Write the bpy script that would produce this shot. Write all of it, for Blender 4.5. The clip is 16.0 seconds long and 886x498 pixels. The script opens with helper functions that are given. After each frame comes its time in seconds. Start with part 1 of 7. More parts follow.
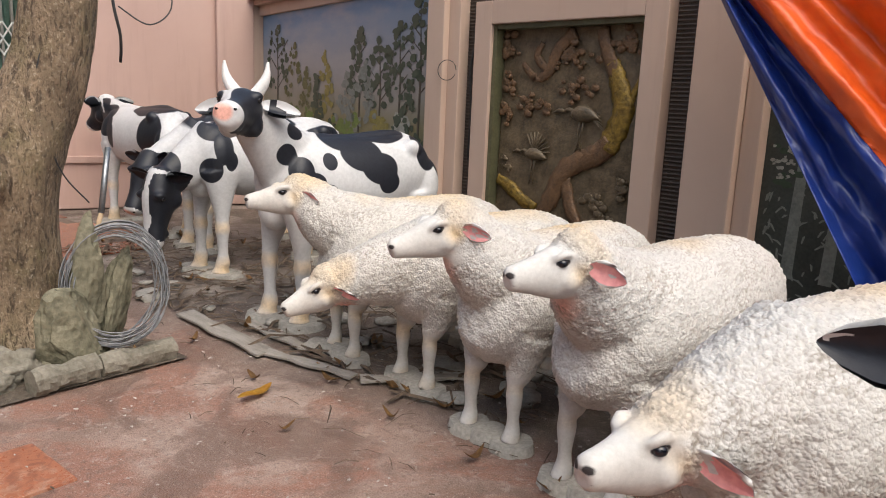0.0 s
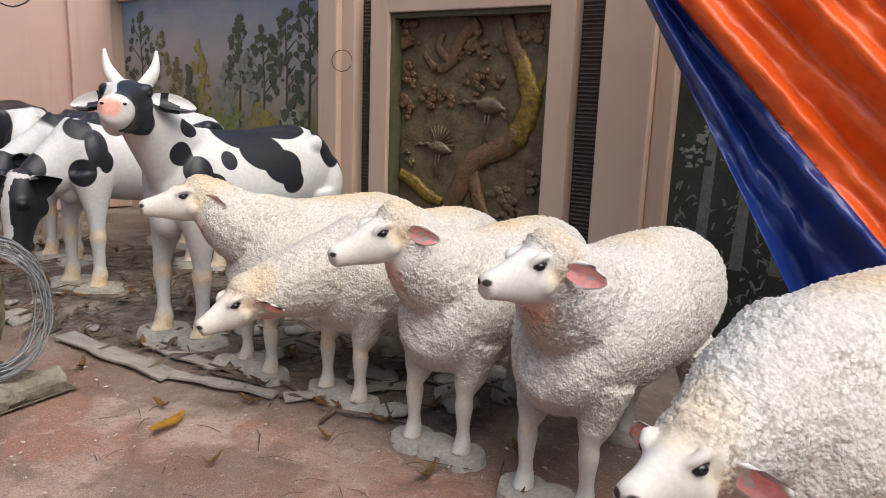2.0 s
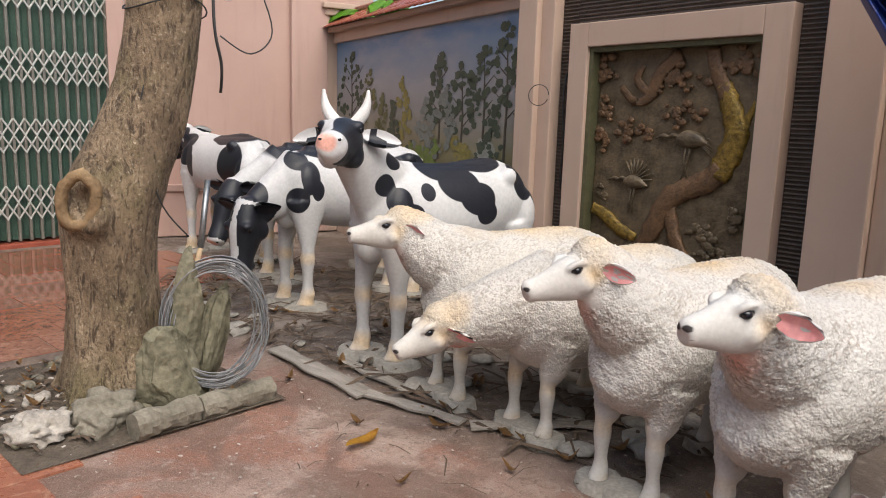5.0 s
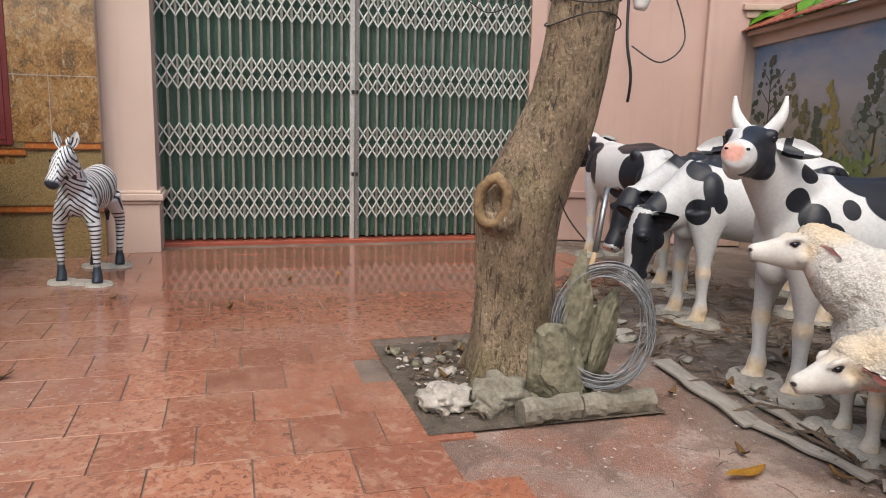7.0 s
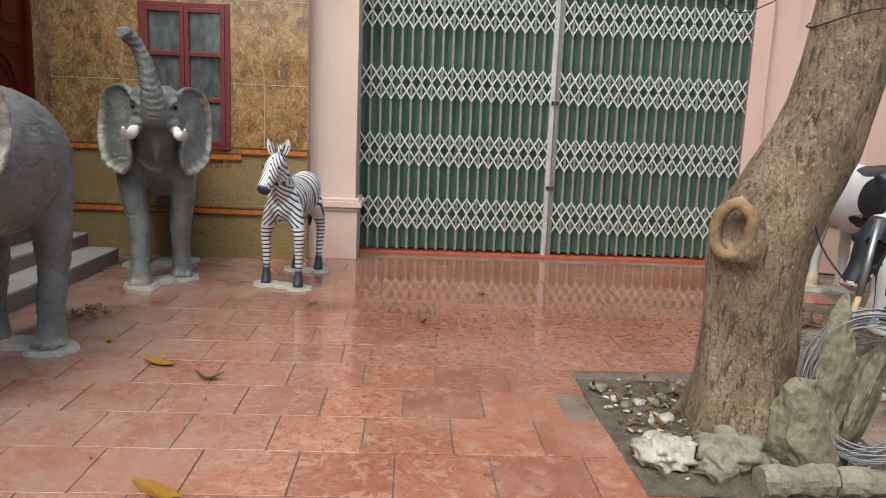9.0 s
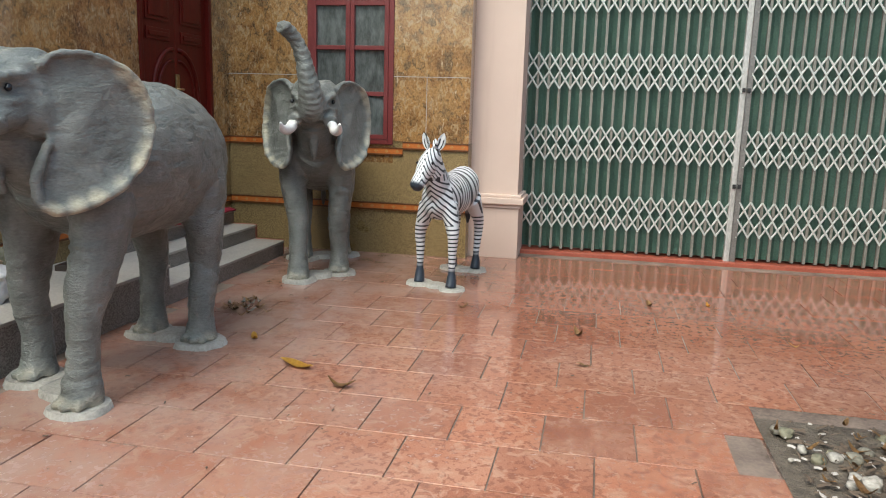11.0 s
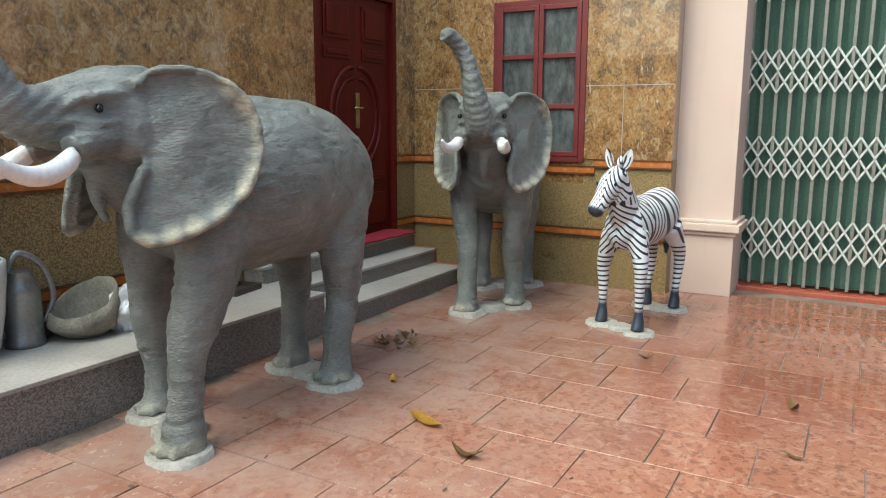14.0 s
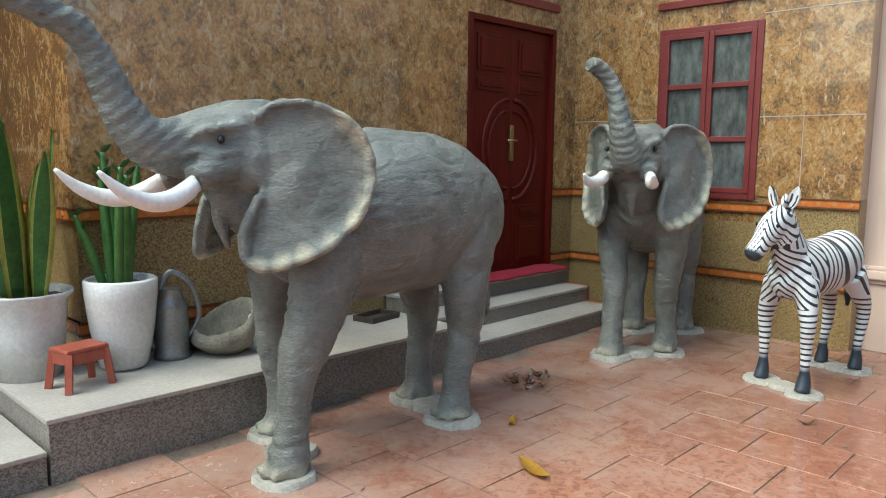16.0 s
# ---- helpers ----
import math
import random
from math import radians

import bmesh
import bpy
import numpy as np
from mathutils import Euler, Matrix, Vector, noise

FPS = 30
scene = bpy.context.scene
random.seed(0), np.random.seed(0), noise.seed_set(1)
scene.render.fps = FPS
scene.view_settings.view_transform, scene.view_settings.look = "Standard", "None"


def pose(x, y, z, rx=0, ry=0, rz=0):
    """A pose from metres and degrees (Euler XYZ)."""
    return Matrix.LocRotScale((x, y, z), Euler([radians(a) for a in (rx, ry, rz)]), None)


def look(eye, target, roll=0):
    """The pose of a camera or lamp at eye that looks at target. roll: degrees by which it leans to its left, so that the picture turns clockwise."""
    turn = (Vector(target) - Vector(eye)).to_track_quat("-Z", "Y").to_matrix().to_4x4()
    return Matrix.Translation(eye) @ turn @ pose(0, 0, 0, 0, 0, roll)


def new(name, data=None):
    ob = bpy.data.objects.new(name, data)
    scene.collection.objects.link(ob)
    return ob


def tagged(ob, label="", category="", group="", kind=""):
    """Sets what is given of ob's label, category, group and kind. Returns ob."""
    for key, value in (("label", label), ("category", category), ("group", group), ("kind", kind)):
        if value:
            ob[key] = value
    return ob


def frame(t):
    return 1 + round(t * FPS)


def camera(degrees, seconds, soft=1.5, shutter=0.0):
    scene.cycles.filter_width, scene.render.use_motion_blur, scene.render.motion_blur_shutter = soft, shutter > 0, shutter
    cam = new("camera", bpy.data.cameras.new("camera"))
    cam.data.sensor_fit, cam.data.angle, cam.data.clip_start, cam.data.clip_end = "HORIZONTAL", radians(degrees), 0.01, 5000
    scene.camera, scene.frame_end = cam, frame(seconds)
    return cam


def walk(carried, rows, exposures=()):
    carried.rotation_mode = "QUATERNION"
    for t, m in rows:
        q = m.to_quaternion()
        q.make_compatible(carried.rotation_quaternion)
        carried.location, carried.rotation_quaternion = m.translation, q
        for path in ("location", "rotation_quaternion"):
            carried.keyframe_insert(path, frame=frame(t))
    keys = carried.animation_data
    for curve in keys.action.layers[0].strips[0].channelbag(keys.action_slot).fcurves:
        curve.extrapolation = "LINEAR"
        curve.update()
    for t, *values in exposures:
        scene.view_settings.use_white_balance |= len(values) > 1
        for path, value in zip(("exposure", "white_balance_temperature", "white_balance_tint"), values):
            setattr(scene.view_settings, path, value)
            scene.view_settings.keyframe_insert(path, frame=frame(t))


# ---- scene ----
cam = camera(62.00, 16.0, soft=1.0)
ROWS = [
    (0.0, 0.0, -0.0, 1.3966, 78.558, -2.425, 39.77),
    (0.5, -0.0798, 0.046, 1.3929, 78.827, -2.351, 36.815),
    (1.0, -0.1717, 0.058, 1.3873, 78.779, -2.133, 33.512),
    (1.5, -0.2949, 0.0307, 1.393, 78.655, -1.947, 30.834),
    (2.0, -0.3629, 0.0041, 1.3841, 78.398, -2.055, 29.046),
    (2.5, -0.3847, -0.0167, 1.3844, 78.217, -2.37, 28.704),
    (3.0, -0.4014, -0.0283, 1.3808, 78.063, -2.716, 29.734),
    (5.5, -0.3757, -0.0274, 1.4123, 80.771, -1.646, 50.676),
    (6.0, -0.3751, -0.0301, 1.4064, 80.387, -1.458, 59.663),
    (6.5, -0.362, -0.0252, 1.4037, 80.089, -1.281, 67.988),
    (7.0, -0.3663, -0.0192, 1.4029, 80.065, -1.392, 74.011),
    (7.5, -0.4581, -0.0674, 1.3958, 80.307, -1.667, 77.917),
    (8.0, -0.564, -0.1449, 1.4084, 80.521, -2.034, 80.668),
    (8.5, -0.6372, -0.177, 1.4005, 80.62, -2.263, 83.709),
    (9.0, -0.7201, -0.1537, 1.4026, 80.488, -2.294, 87.794),
    (9.5, -0.8391, -0.0702, 1.4009, 80.372, -2.268, 91.954),
    (12.0, -1.4031, 0.0481, 1.4153, 79.17, -0.678, 107.528),
    (12.5, -1.5611, 0.1414, 1.4103, 79.427, -0.159, 110.538),
    (13.0, -1.6794, 0.1821, 1.4067, 79.71, -0.014, 113.202),
    (13.5, -1.8309, 0.1736, 1.3992, 80.108, -0.041, 116.422),
    (14.0, -1.9504, 0.1489, 1.4002, 80.37, -0.179, 119.501),
    (14.5, -2.0263, 0.1513, 1.3941, 80.662, -0.284, 122.992),
    (15.0, -2.1369, 0.2191, 1.3994, 81.216, -0.385, 126.641),
    (15.5, -2.2311, 0.307, 1.3982, 81.966, -0.405, 130.501),
    (16.0, -2.2513, 0.3406, 1.4016, 82.76, -0.568, 134.228),
]
EXPOSURES = [(0.0, 0.56, 6550, 9), (3.0, 0.56, 6550, 9), (7.0, 0.50, 6500, 9), (9.5, 0.74, 6250, 3), (12.0, 0.96, 6100, -2), (16.0, 1.16, 6000, -6)]
walk(cam, [(t, pose(*p)) for t, *p in ROWS], EXPOSURES)

# ---- light ----
world = bpy.data.worlds.new("sky")
scene.world = world
world.use_nodes = True
wn = world.node_tree.nodes
sky = wn.new("ShaderNodeTexSky")
sky.sky_type, sky.sun_disc = "NISHITA", False
sky.sun_elevation, sky.sun_rotation = radians(57), radians(116)
sky.air_density, sky.dust_density, sky.ozone_density = 1.2, 4.5, 1.5
world.node_tree.links.new(sky.outputs[0], wn["Background"].inputs[0])
wn["Background"].inputs[1].default_value = 0.15
sun = new("sun", bpy.data.lights.new("sun", "SUN"))
sun.data.energy, sun.data.angle, sun.data.color = 1.6, radians(60), (1.0, 0.955, 0.90)
sun.matrix_world = look((5.0, -2.4, 8.4), (0, 0, 0))


# ---- materials ----
class Nodes:
    def __init__(self, name):
        self.m = bpy.data.materials.new(name)
        self.m.use_nodes = True
        self.t = self.m.node_tree
        self.b = self.t.nodes["Principled BSDF"]

    def n(self, kind, **kw):
        node = self.t.nodes.new(kind)
        for k, v in kw.items():
            node.inputs[k].default_value = v
        return node

    def l(self, a, b):
        self.t.links.new(a, b)

    def coords(self, world=False, scale=(1, 1, 1)):
        mp = self.n("ShaderNodeMapping", Scale=scale)
        if world:
            self.l(self.n("ShaderNodeNewGeometry").outputs["Position"], mp.inputs[0])
        else:
            self.l(self.n("ShaderNodeTexCoord").outputs["Object"], mp.inputs[0])
        return mp.outputs[0]

    def noise(self, co, scale, detail=4.0, rough=0.55, dist=0.0):
        nz = self.n("ShaderNodeTexNoise", Scale=scale, Detail=detail, Roughness=rough, Distortion=dist)
        self.l(co, nz.inputs["Vector"])
        return nz.outputs["Fac"]

    def ramp(self, fac, stops):
        r = self.n("ShaderNodeValToRGB")
        e = r.color_ramp.elements
        while len(e) < len(stops):
            e.new(0.5)
        for k, (p, c) in enumerate(stops):
            e[k].position = p
            e[k].color = (*c, 1) if len(c) == 3 else c
        self.l(fac, r.inputs[0])
        return r.outputs["Color"]

    def mix(self, fac, a, b, mode="MIX"):
        m = self.t.nodes.new("ShaderNodeMix")
        m.data_type, m.blend_type = "RGBA", mode
        for sock, v in ((m.inputs[0], fac), (m.inputs[6], a), (m.inputs[7], b)):
            if isinstance(v, (int, float)):
                sock.default_value = v
            elif isinstance(v, tuple):
                sock.default_value = (*v, 1)
            else:
                self.l(v, sock)
        return m.outputs[2]

    def math(self, op, a, b=0.5, c=None):
        m = self.t.nodes.new("ShaderNodeMath")
        m.operation = op
        for sock, v in zip(m.inputs, (a, b, c)):
            if isinstance(v, (int, float)):
                sock.default_value = v
            elif v is not None:
                self.l(v, sock)
        return m.outputs[0]

    def attr(self, name):
        a = self.n("ShaderNodeAttribute")
        a.attribute_name = name
        return a.outputs["Fac"]

    def bump(self, h, strength=0.3, dist=0.01):
        bp = self.n("ShaderNodeBump", Strength=strength, Distance=dist)
        self.l(h, bp.inputs["Height"])
        self.l(bp.outputs[0], self.b.inputs["Normal"])

    def done(self, col, rough=0.6, metal=0.0, spec=0.5):
        for name, v in (("Base Color", col), ("Roughness", rough), ("Metallic", metal), ("Specular IOR Level", spec)):
            if isinstance(v, (int, float)):
                self.b.inputs[name].default_value = v
            elif isinstance(v, tuple):
                self.b.inputs[name].default_value = (*v, 1)
            else:
                self.l(v, self.b.inputs[name])
        return self.m


def simple(name, dark, light, scale=6.0, rough=0.6, metal=0.0, bump=0.15, fine=60.0, world=False, spec=0.5, stretch=(1, 1, 1), dist=0.004):
    """Two tones over a broad noise, with a fine grain and relief."""
    k = Nodes(name)
    co = k.coords(world, stretch)
    a = k.noise(co, scale, 5)
    f = k.noise(co, fine, 3)
    col = k.ramp(a, [(0.3, dark), (0.7, light)])
    col = k.mix(0.35, col, k.ramp(f, [(0.3, tuple(0.6 * c for c in dark)), (0.7, light)]))
    if bump:
        k.bump(f, bump, dist)
    r = k.math("MULTIPLY_ADD", a, 0.2, rough - 0.1)
    return k.done(col, r, metal, spec)


def m_tile():
    k = Nodes("red_clay_tile")
    w = k.coords(True)
    rnd = k.n("ShaderNodeObjectInfo").outputs["Random"]
    base = k.ramp(rnd, [(0.0, (0.18, 0.055, 0.028)), (0.4, (0.28, 0.095, 0.048)), (0.8, (0.35, 0.138, 0.076)), (1.0, (0.23, 0.076, 0.038))])
    dust = k.noise(w, 0.9, 6, 0.62)
    col = k.mix(k.ramp(dust, [(0.46, (0, 0, 0)), (0.64, (0.45, 0.45, 0.45))]), base, (0.47, 0.30, 0.21))
    blot = k.noise(w, 26.0, 4, 0.6, 0.6)
    col = k.mix(k.ramp(blot, [(0.53, (0, 0, 0)), (0.58, (0.75, 0.75, 0.75))]), col, (0.13, 0.04, 0.025))
    pale = k.noise(w, 11.0, 6, 0.7, 1.0)
    col = k.mix(k.ramp(pale, [(0.52, (0, 0, 0)), (0.60, (0.5, 0.5, 0.5))]), col, (0.46, 0.30, 0.21))
    drops = k.noise(w, 15.0, 2, 0.5, 0.2)
    col = k.mix(k.ramp(drops, [(0.63, (0, 0, 0)), (0.66, (0.7, 0.7, 0.7))]), col, (0.15, 0.045, 0.024))
    fine = k.noise(w, 220.0, 3)
    col = k.mix(0.25, col, k.ramp(fine, [(0.3, (0.2, 0.06, 0.03)), (0.7, (0.6, 0.3, 0.2))]))
    sep = k.n("ShaderNodeSeparateXYZ")
    k.l(w, sep.inputs[0])
    film = k.n("ShaderNodeMapRange")
    k.l(sep.outputs["X"], film.inputs[0])
    film.inputs[1].default_value, film.inputs[2].default_value = -3.4, -6.6
    film.inputs[3].default_value, film.inputs[4].default_value = 0.0, 0.34
    wet = k.math("SUBTRACT", k.noise(w, 0.55, 3), film.outputs[0])
    col = k.mix(k.math("MULTIPLY", film.outputs[0], 1.5), col, (0.13, 0.045, 0.028))
    sweep = k.n("ShaderNodeMapRange")
    k.l(sep.outputs["Y"], sweep.inputs[0])
    sweep.inputs[1].default_value, sweep.inputs[2].default_value = -0.3, -2.0
    chalk = k.math("MULTIPLY", sweep.outputs[0], k.ramp(k.noise(w, 2.6, 6, 0.65, 0.4), [(0.36, (0.15,) * 3), (0.6, (0.75,) * 3)]))
    col = k.mix(chalk, col, (0.36, 0.25, 0.205))
    k.bump(k.math("ADD", k.math("MULTIPLY", fine, 0.3), pale), 0.05, 0.004)
    return k.done(col, k.ramp(k.math("ADD", k.math("MULTIPLY", wet, 0.7), k.math("MULTIPLY", blot, 0.3)), [(0.36, (0.05,) * 3), (0.58, (0.34,) * 3)]), 0.0, 0.5)


def m_ground():
    """Worn concrete with rust-red stains, and grey ash where the cattle stand."""
    k = Nodes("stained_concrete")
    w = k.coords(True)
    big = k.noise(w, 0.8, 6, 0.6)
    red = k.noise(w, 1.3, 6, 0.65, 0.8)
    speck = k.noise(w, 42.0, 4, 0.7)
    fine = k.noise(w, 160.0, 3)
    con = k.ramp(big, [(0.35, (0.20, 0.122, 0.09)), (0.5, (0.33, 0.225, 0.18)), (0.66, (0.42, 0.315, 0.26))])
    col = k.mix(k.ramp(red, [(0.46, (0, 0, 0)), (0.56, (0.85, 0.85, 0.85))]), con, (0.26, 0.095, 0.055))
    damp = k.noise(w, 1.9, 5, 0.6, 0.5)
    col = k.mix(k.ramp(damp, [(0.475, (0, 0, 0)), (0.53, (0.7, 0.7, 0.7))]), col, (0.11, 0.052, 0.034))
    sep = k.n("ShaderNodeSeparateXYZ")
    k.l(w, sep.inputs[0])
    edge = k.math("ADD", k.math("ADD", sep.outputs["Y"], k.math("MULTIPLY", sep.outputs["X"], -0.03)), k.math("MULTIPLY", big, 0.5))
    under = k.n("ShaderNodeMapRange")
    k.l(edge, under.inputs[0])
    under.inputs[1].default_value, under.inputs[2].default_value = 2.55, 2.95
    ash = k.ramp(damp, [(0.38, (0.040, 0.030, 0.023)), (0.52, (0.095, 0.077, 0.06)), (0.64, (0.25, 0.225, 0.20))])
    col = k.mix(under.outputs[0], col, ash)
    col = k.mix(k.ramp(speck, [(0.54, (0, 0, 0)), (0.64, (0.65, 0.65, 0.65))]), col, (0.10, 0.06, 0.042))
    chip = k.noise(w, 17.0, 5, 0.7, 0.8)
    col = k.mix(k.ramp(chip, [(0.55, (0, 0, 0)), (0.68, (0.55, 0.55, 0.55))]), col, (0.46, 0.38, 0.33))
    col = k.mix(k.ramp(chip, [(0.34, (0.6, 0.6, 0.6)), (0.44, (0, 0, 0))]), col, (0.13, 0.075, 0.055))
    grit = k.noise(w, 75.0, 4, 0.75)
    col = k.mix(k.ramp(grit, [(0.60, (0, 0, 0)), (0.66, (0.7, 0.7, 0.7))]), col, (0.50, 0.43, 0.37))
    col = k.mix(k.ramp(grit, [(0.33, (0.75, 0.75, 0.75)), (0.39, (0, 0, 0))]), col, (0.07, 0.045, 0.035))
    col = k.mix(0.3, col, k.ramp(fine, [(0.35, (0.05, 0.035, 0.025)), (0.65, (0.42, 0.33, 0.27))]))
    k.bump(k.math("ADD", k.math("ADD", speck, fine), grit), 0.6, 0.008)
    return k.done(col, k.ramp(damp, [(0.4, (0.75,) * 3), (0.62, (0.35,) * 3)]))


def m_marble():
    """Polished brown travertine cladding, with joints of its sheets left to the geometry."""
    k = Nodes("brown_marble")
    w = k.coords(True, (1, 1, 0.8))
    a = k.noise(w, 5.0, 6, 0.6, 0.6)
    b = k.noise(w, 15.0, 5, 0.6, 0.9)
    c = k.noise(w, 55.0, 4, 0.6, 0.5)
    col = k.ramp(a, [(0.34, (0.10, 0.044, 0.012)), (0.46, (0.25, 0.115, 0.030)), (0.56, (0.37, 0.19, 0.058)), (0.68, (0.22, 0.125, 0.048))])
    col = k.mix(k.ramp(b, [(0.54, (0, 0, 0)), (0.62, (0.7, 0.7, 0.7))]), col, (0.46, 0.33, 0.18))
    col = k.mix(k.ramp(b, [(0.37, (0.85, 0.85, 0.85)), (0.45, (0, 0, 0))]), col, (0.07, 0.045, 0.02))
    slant = k.n("ShaderNodeMapping", Rotation=(radians(35), radians(35), 0), Scale=(2.6, 2.6, 0.8))
    k.l(k.n("ShaderNodeNewGeometry").outputs["Position"], slant.inputs[0])
    flake = k.noise(slant.outputs[0], 11.0, 5, 0.65, 0.4)
    col = k.mix(k.ramp(flake, [(0.62, (0, 0, 0)), (0.69, (0.85, 0.85, 0.85))]), col, (0.60, 0.48, 0.32))
    col = k.mix(k.ramp(flake, [(0.29, (0.8, 0.8, 0.8)), (0.36, (0, 0, 0))]), col, (0.10, 0.075, 0.04))
    col = k.mix(0.3, col, k.ramp(c, [(0.4, (0.08, 0.045, 0.02)), (0.6, (0.46, 0.31, 0.15))]))
    k.b.inputs["Coat Weight"].default_value, k.b.inputs["Coat IOR"].default_value, k.b.inputs["Coat Roughness"].default_value = 1.0, 1.5, 0.03
    return k.done(col, 0.25, 0.0, 0.5)


def m_granite(name, dark, mid, light, rough=0.3, scale=90.0):
    k = Nodes(name)
    w = k.coords(True)
    v = k.n("ShaderNodeTexVoronoi", Scale=scale)
    k.l(w, v.inputs["Vector"])
    big = k.noise(w, 1.5, 5)
    sep = k.n("ShaderNodeSeparateColor")
    k.l(v.outputs["Color"], sep.inputs[0])
    col = k.ramp(sep.outputs[0], [(0.15, dark), (0.45, mid), (0.85, light)])
    col = k.mix(k.ramp(big, [(0.45, (0, 0, 0)), (0.75, (0.4, 0.4, 0.4))]), col, tuple(0.7 * c for c in mid))
    return k.done(col, k.math("MULTIPLY_ADD", big, 0.25, rough - 0.1))


def m_paint(name, a, b, dirt, rough=0.75):
    """Flat wall paint with runs of dirt and faint roller relief."""
    k = Nodes(name)
    w = k.coords(True)
    big = k.noise(w, 0.7, 6, 0.6)
    st = k.noise(k.coords(True, (6, 6, 0.5)), 1.2, 5, 0.6)
    col = k.ramp(big, [(0.35, a), (0.65, b)])
    col = k.mix(k.ramp(st, [(0.55, (0, 0, 0)), (0.8, (0.45, 0.45, 0.45))]), col, dirt)
    f = k.noise(w, 120.0, 3)
    k.bump(f, 0.08, 0.004)
    return k.done(col, rough)


def m_bark():
    """Rough brown bark: short upright plates between dark fissures, moss in broad patches."""
    k = Nodes("tree_bark")
    fis = k.noise(k.coords(False, (1, 1, 0.30)), 34.0, 5, 0.62, 0.5)
    plate = k.noise(k.coords(False, (1, 1, 0.75)), 62.0, 4, 0.65, 0.3)
    tone = k.noise(k.coords(False, (1, 1, 0.4)), 6.0, 6, 0.65)
    col = k.ramp(tone, [(0.3, (0.13, 0.092, 0.056)), (0.55, (0.28, 0.205, 0.13)), (0.75, (0.43, 0.34, 0.23))])
    moss = k.noise(k.coords(), 2.2, 4)
    col = k.mix(k.ramp(moss, [(0.53, (0, 0, 0)), (0.68, (0.65, 0.65, 0.65))]), col, (0.12, 0.112, 0.038))
    col = k.mix(k.ramp(fis, [(0.37, (0.85, 0.85, 0.85)), (0.47, (0, 0, 0))]), col, (0.055, 0.038, 0.023))
    col = k.mix(k.ramp(plate, [(0.36, (0.6, 0.6, 0.6)), (0.46, (0, 0, 0))]), col, (0.075, 0.052, 0.032))
    col = k.mix(k.ramp(plate, [(0.58, (0, 0, 0)), (0.68, (0.6, 0.6, 0.6))]), col, (0.46, 0.385, 0.285))
    k.bump(k.math("ADD", fis, k.math("MULTIPLY", plate, 0.6)), 1.0, 0.03)
    return k.done(col, 0.88)


def m_statue(name, base, tones, attrs, rough=0.5, bump=0.15, fine=70.0, wool=False, dist=0.006, stretch=(1, 1, 1)):
    """Painted cast statue: a base tone, and painted areas that follow painted fields of the mesh."""
    k = Nodes(name)
    co = k.coords()
    a = k.noise(co, 7.0, 5)
    f = k.noise(k.coords(False, stretch), fine, 4, 0.65)
    col = k.ramp(a, [(0.3, base), (0.7, tones)])
    col = k.mix(0.3, col, k.ramp(f, [(0.35, tuple(0.7 * c for c in base)), (0.65, tones)]))
    for attr, colour, lo, hi in attrs:
        m = k.n("ShaderNodeMapRange")
        k.l(k.attr(attr), m.inputs[0])
        m.inputs[1].default_value, m.inputs[2].default_value = lo, hi
        tone = k.mix(0.5, colour, k.ramp(f, [(0.3, tuple(0.6 * c for c in colour)), (0.7, tuple(min(1, 1.4 * c) for c in colour))]))
        col = k.mix(m.outputs[0], col, tone)
    if wool:
        v = k.n("ShaderNodeTexVoronoi", Scale=105.0)
        v.feature = "F1"
        nz = k.n("ShaderNodeTexNoise", Scale=30.0)
        k.l(co, nz.inputs["Vector"])
        mx = k.mix(0.012, co, nz.outputs["Color"])
        k.l(mx, v.inputs["Vector"])
        w = k.attr("wool")
        h = k.math("SUBTRACT", 1.0, v.outputs["Distance"])
        # pits between the wool knots are coloured darker, unevenly from patch to patch
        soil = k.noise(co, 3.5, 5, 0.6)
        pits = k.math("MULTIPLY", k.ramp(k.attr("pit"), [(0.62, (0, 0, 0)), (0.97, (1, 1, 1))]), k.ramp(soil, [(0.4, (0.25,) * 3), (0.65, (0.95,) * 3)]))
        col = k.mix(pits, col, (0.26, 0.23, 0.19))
        speck = k.math("MULTIPLY", w, k.ramp(k.noise(co, 34.0, 4, 0.7), [(0.66, (0, 0, 0)), (0.72, (0.5, 0.5, 0.5))]))
        col = k.mix(speck, col, (0.20, 0.18, 0.15))
        k.bump(k.math("ADD", k.math("MULTIPLY", w, h), k.math("MULTIPLY", f, 0.15)), 0.55, 0.007)
    else:
        k.bump(f, bump, dist)
    return k.done(col, rough, 0.0, 0.4)


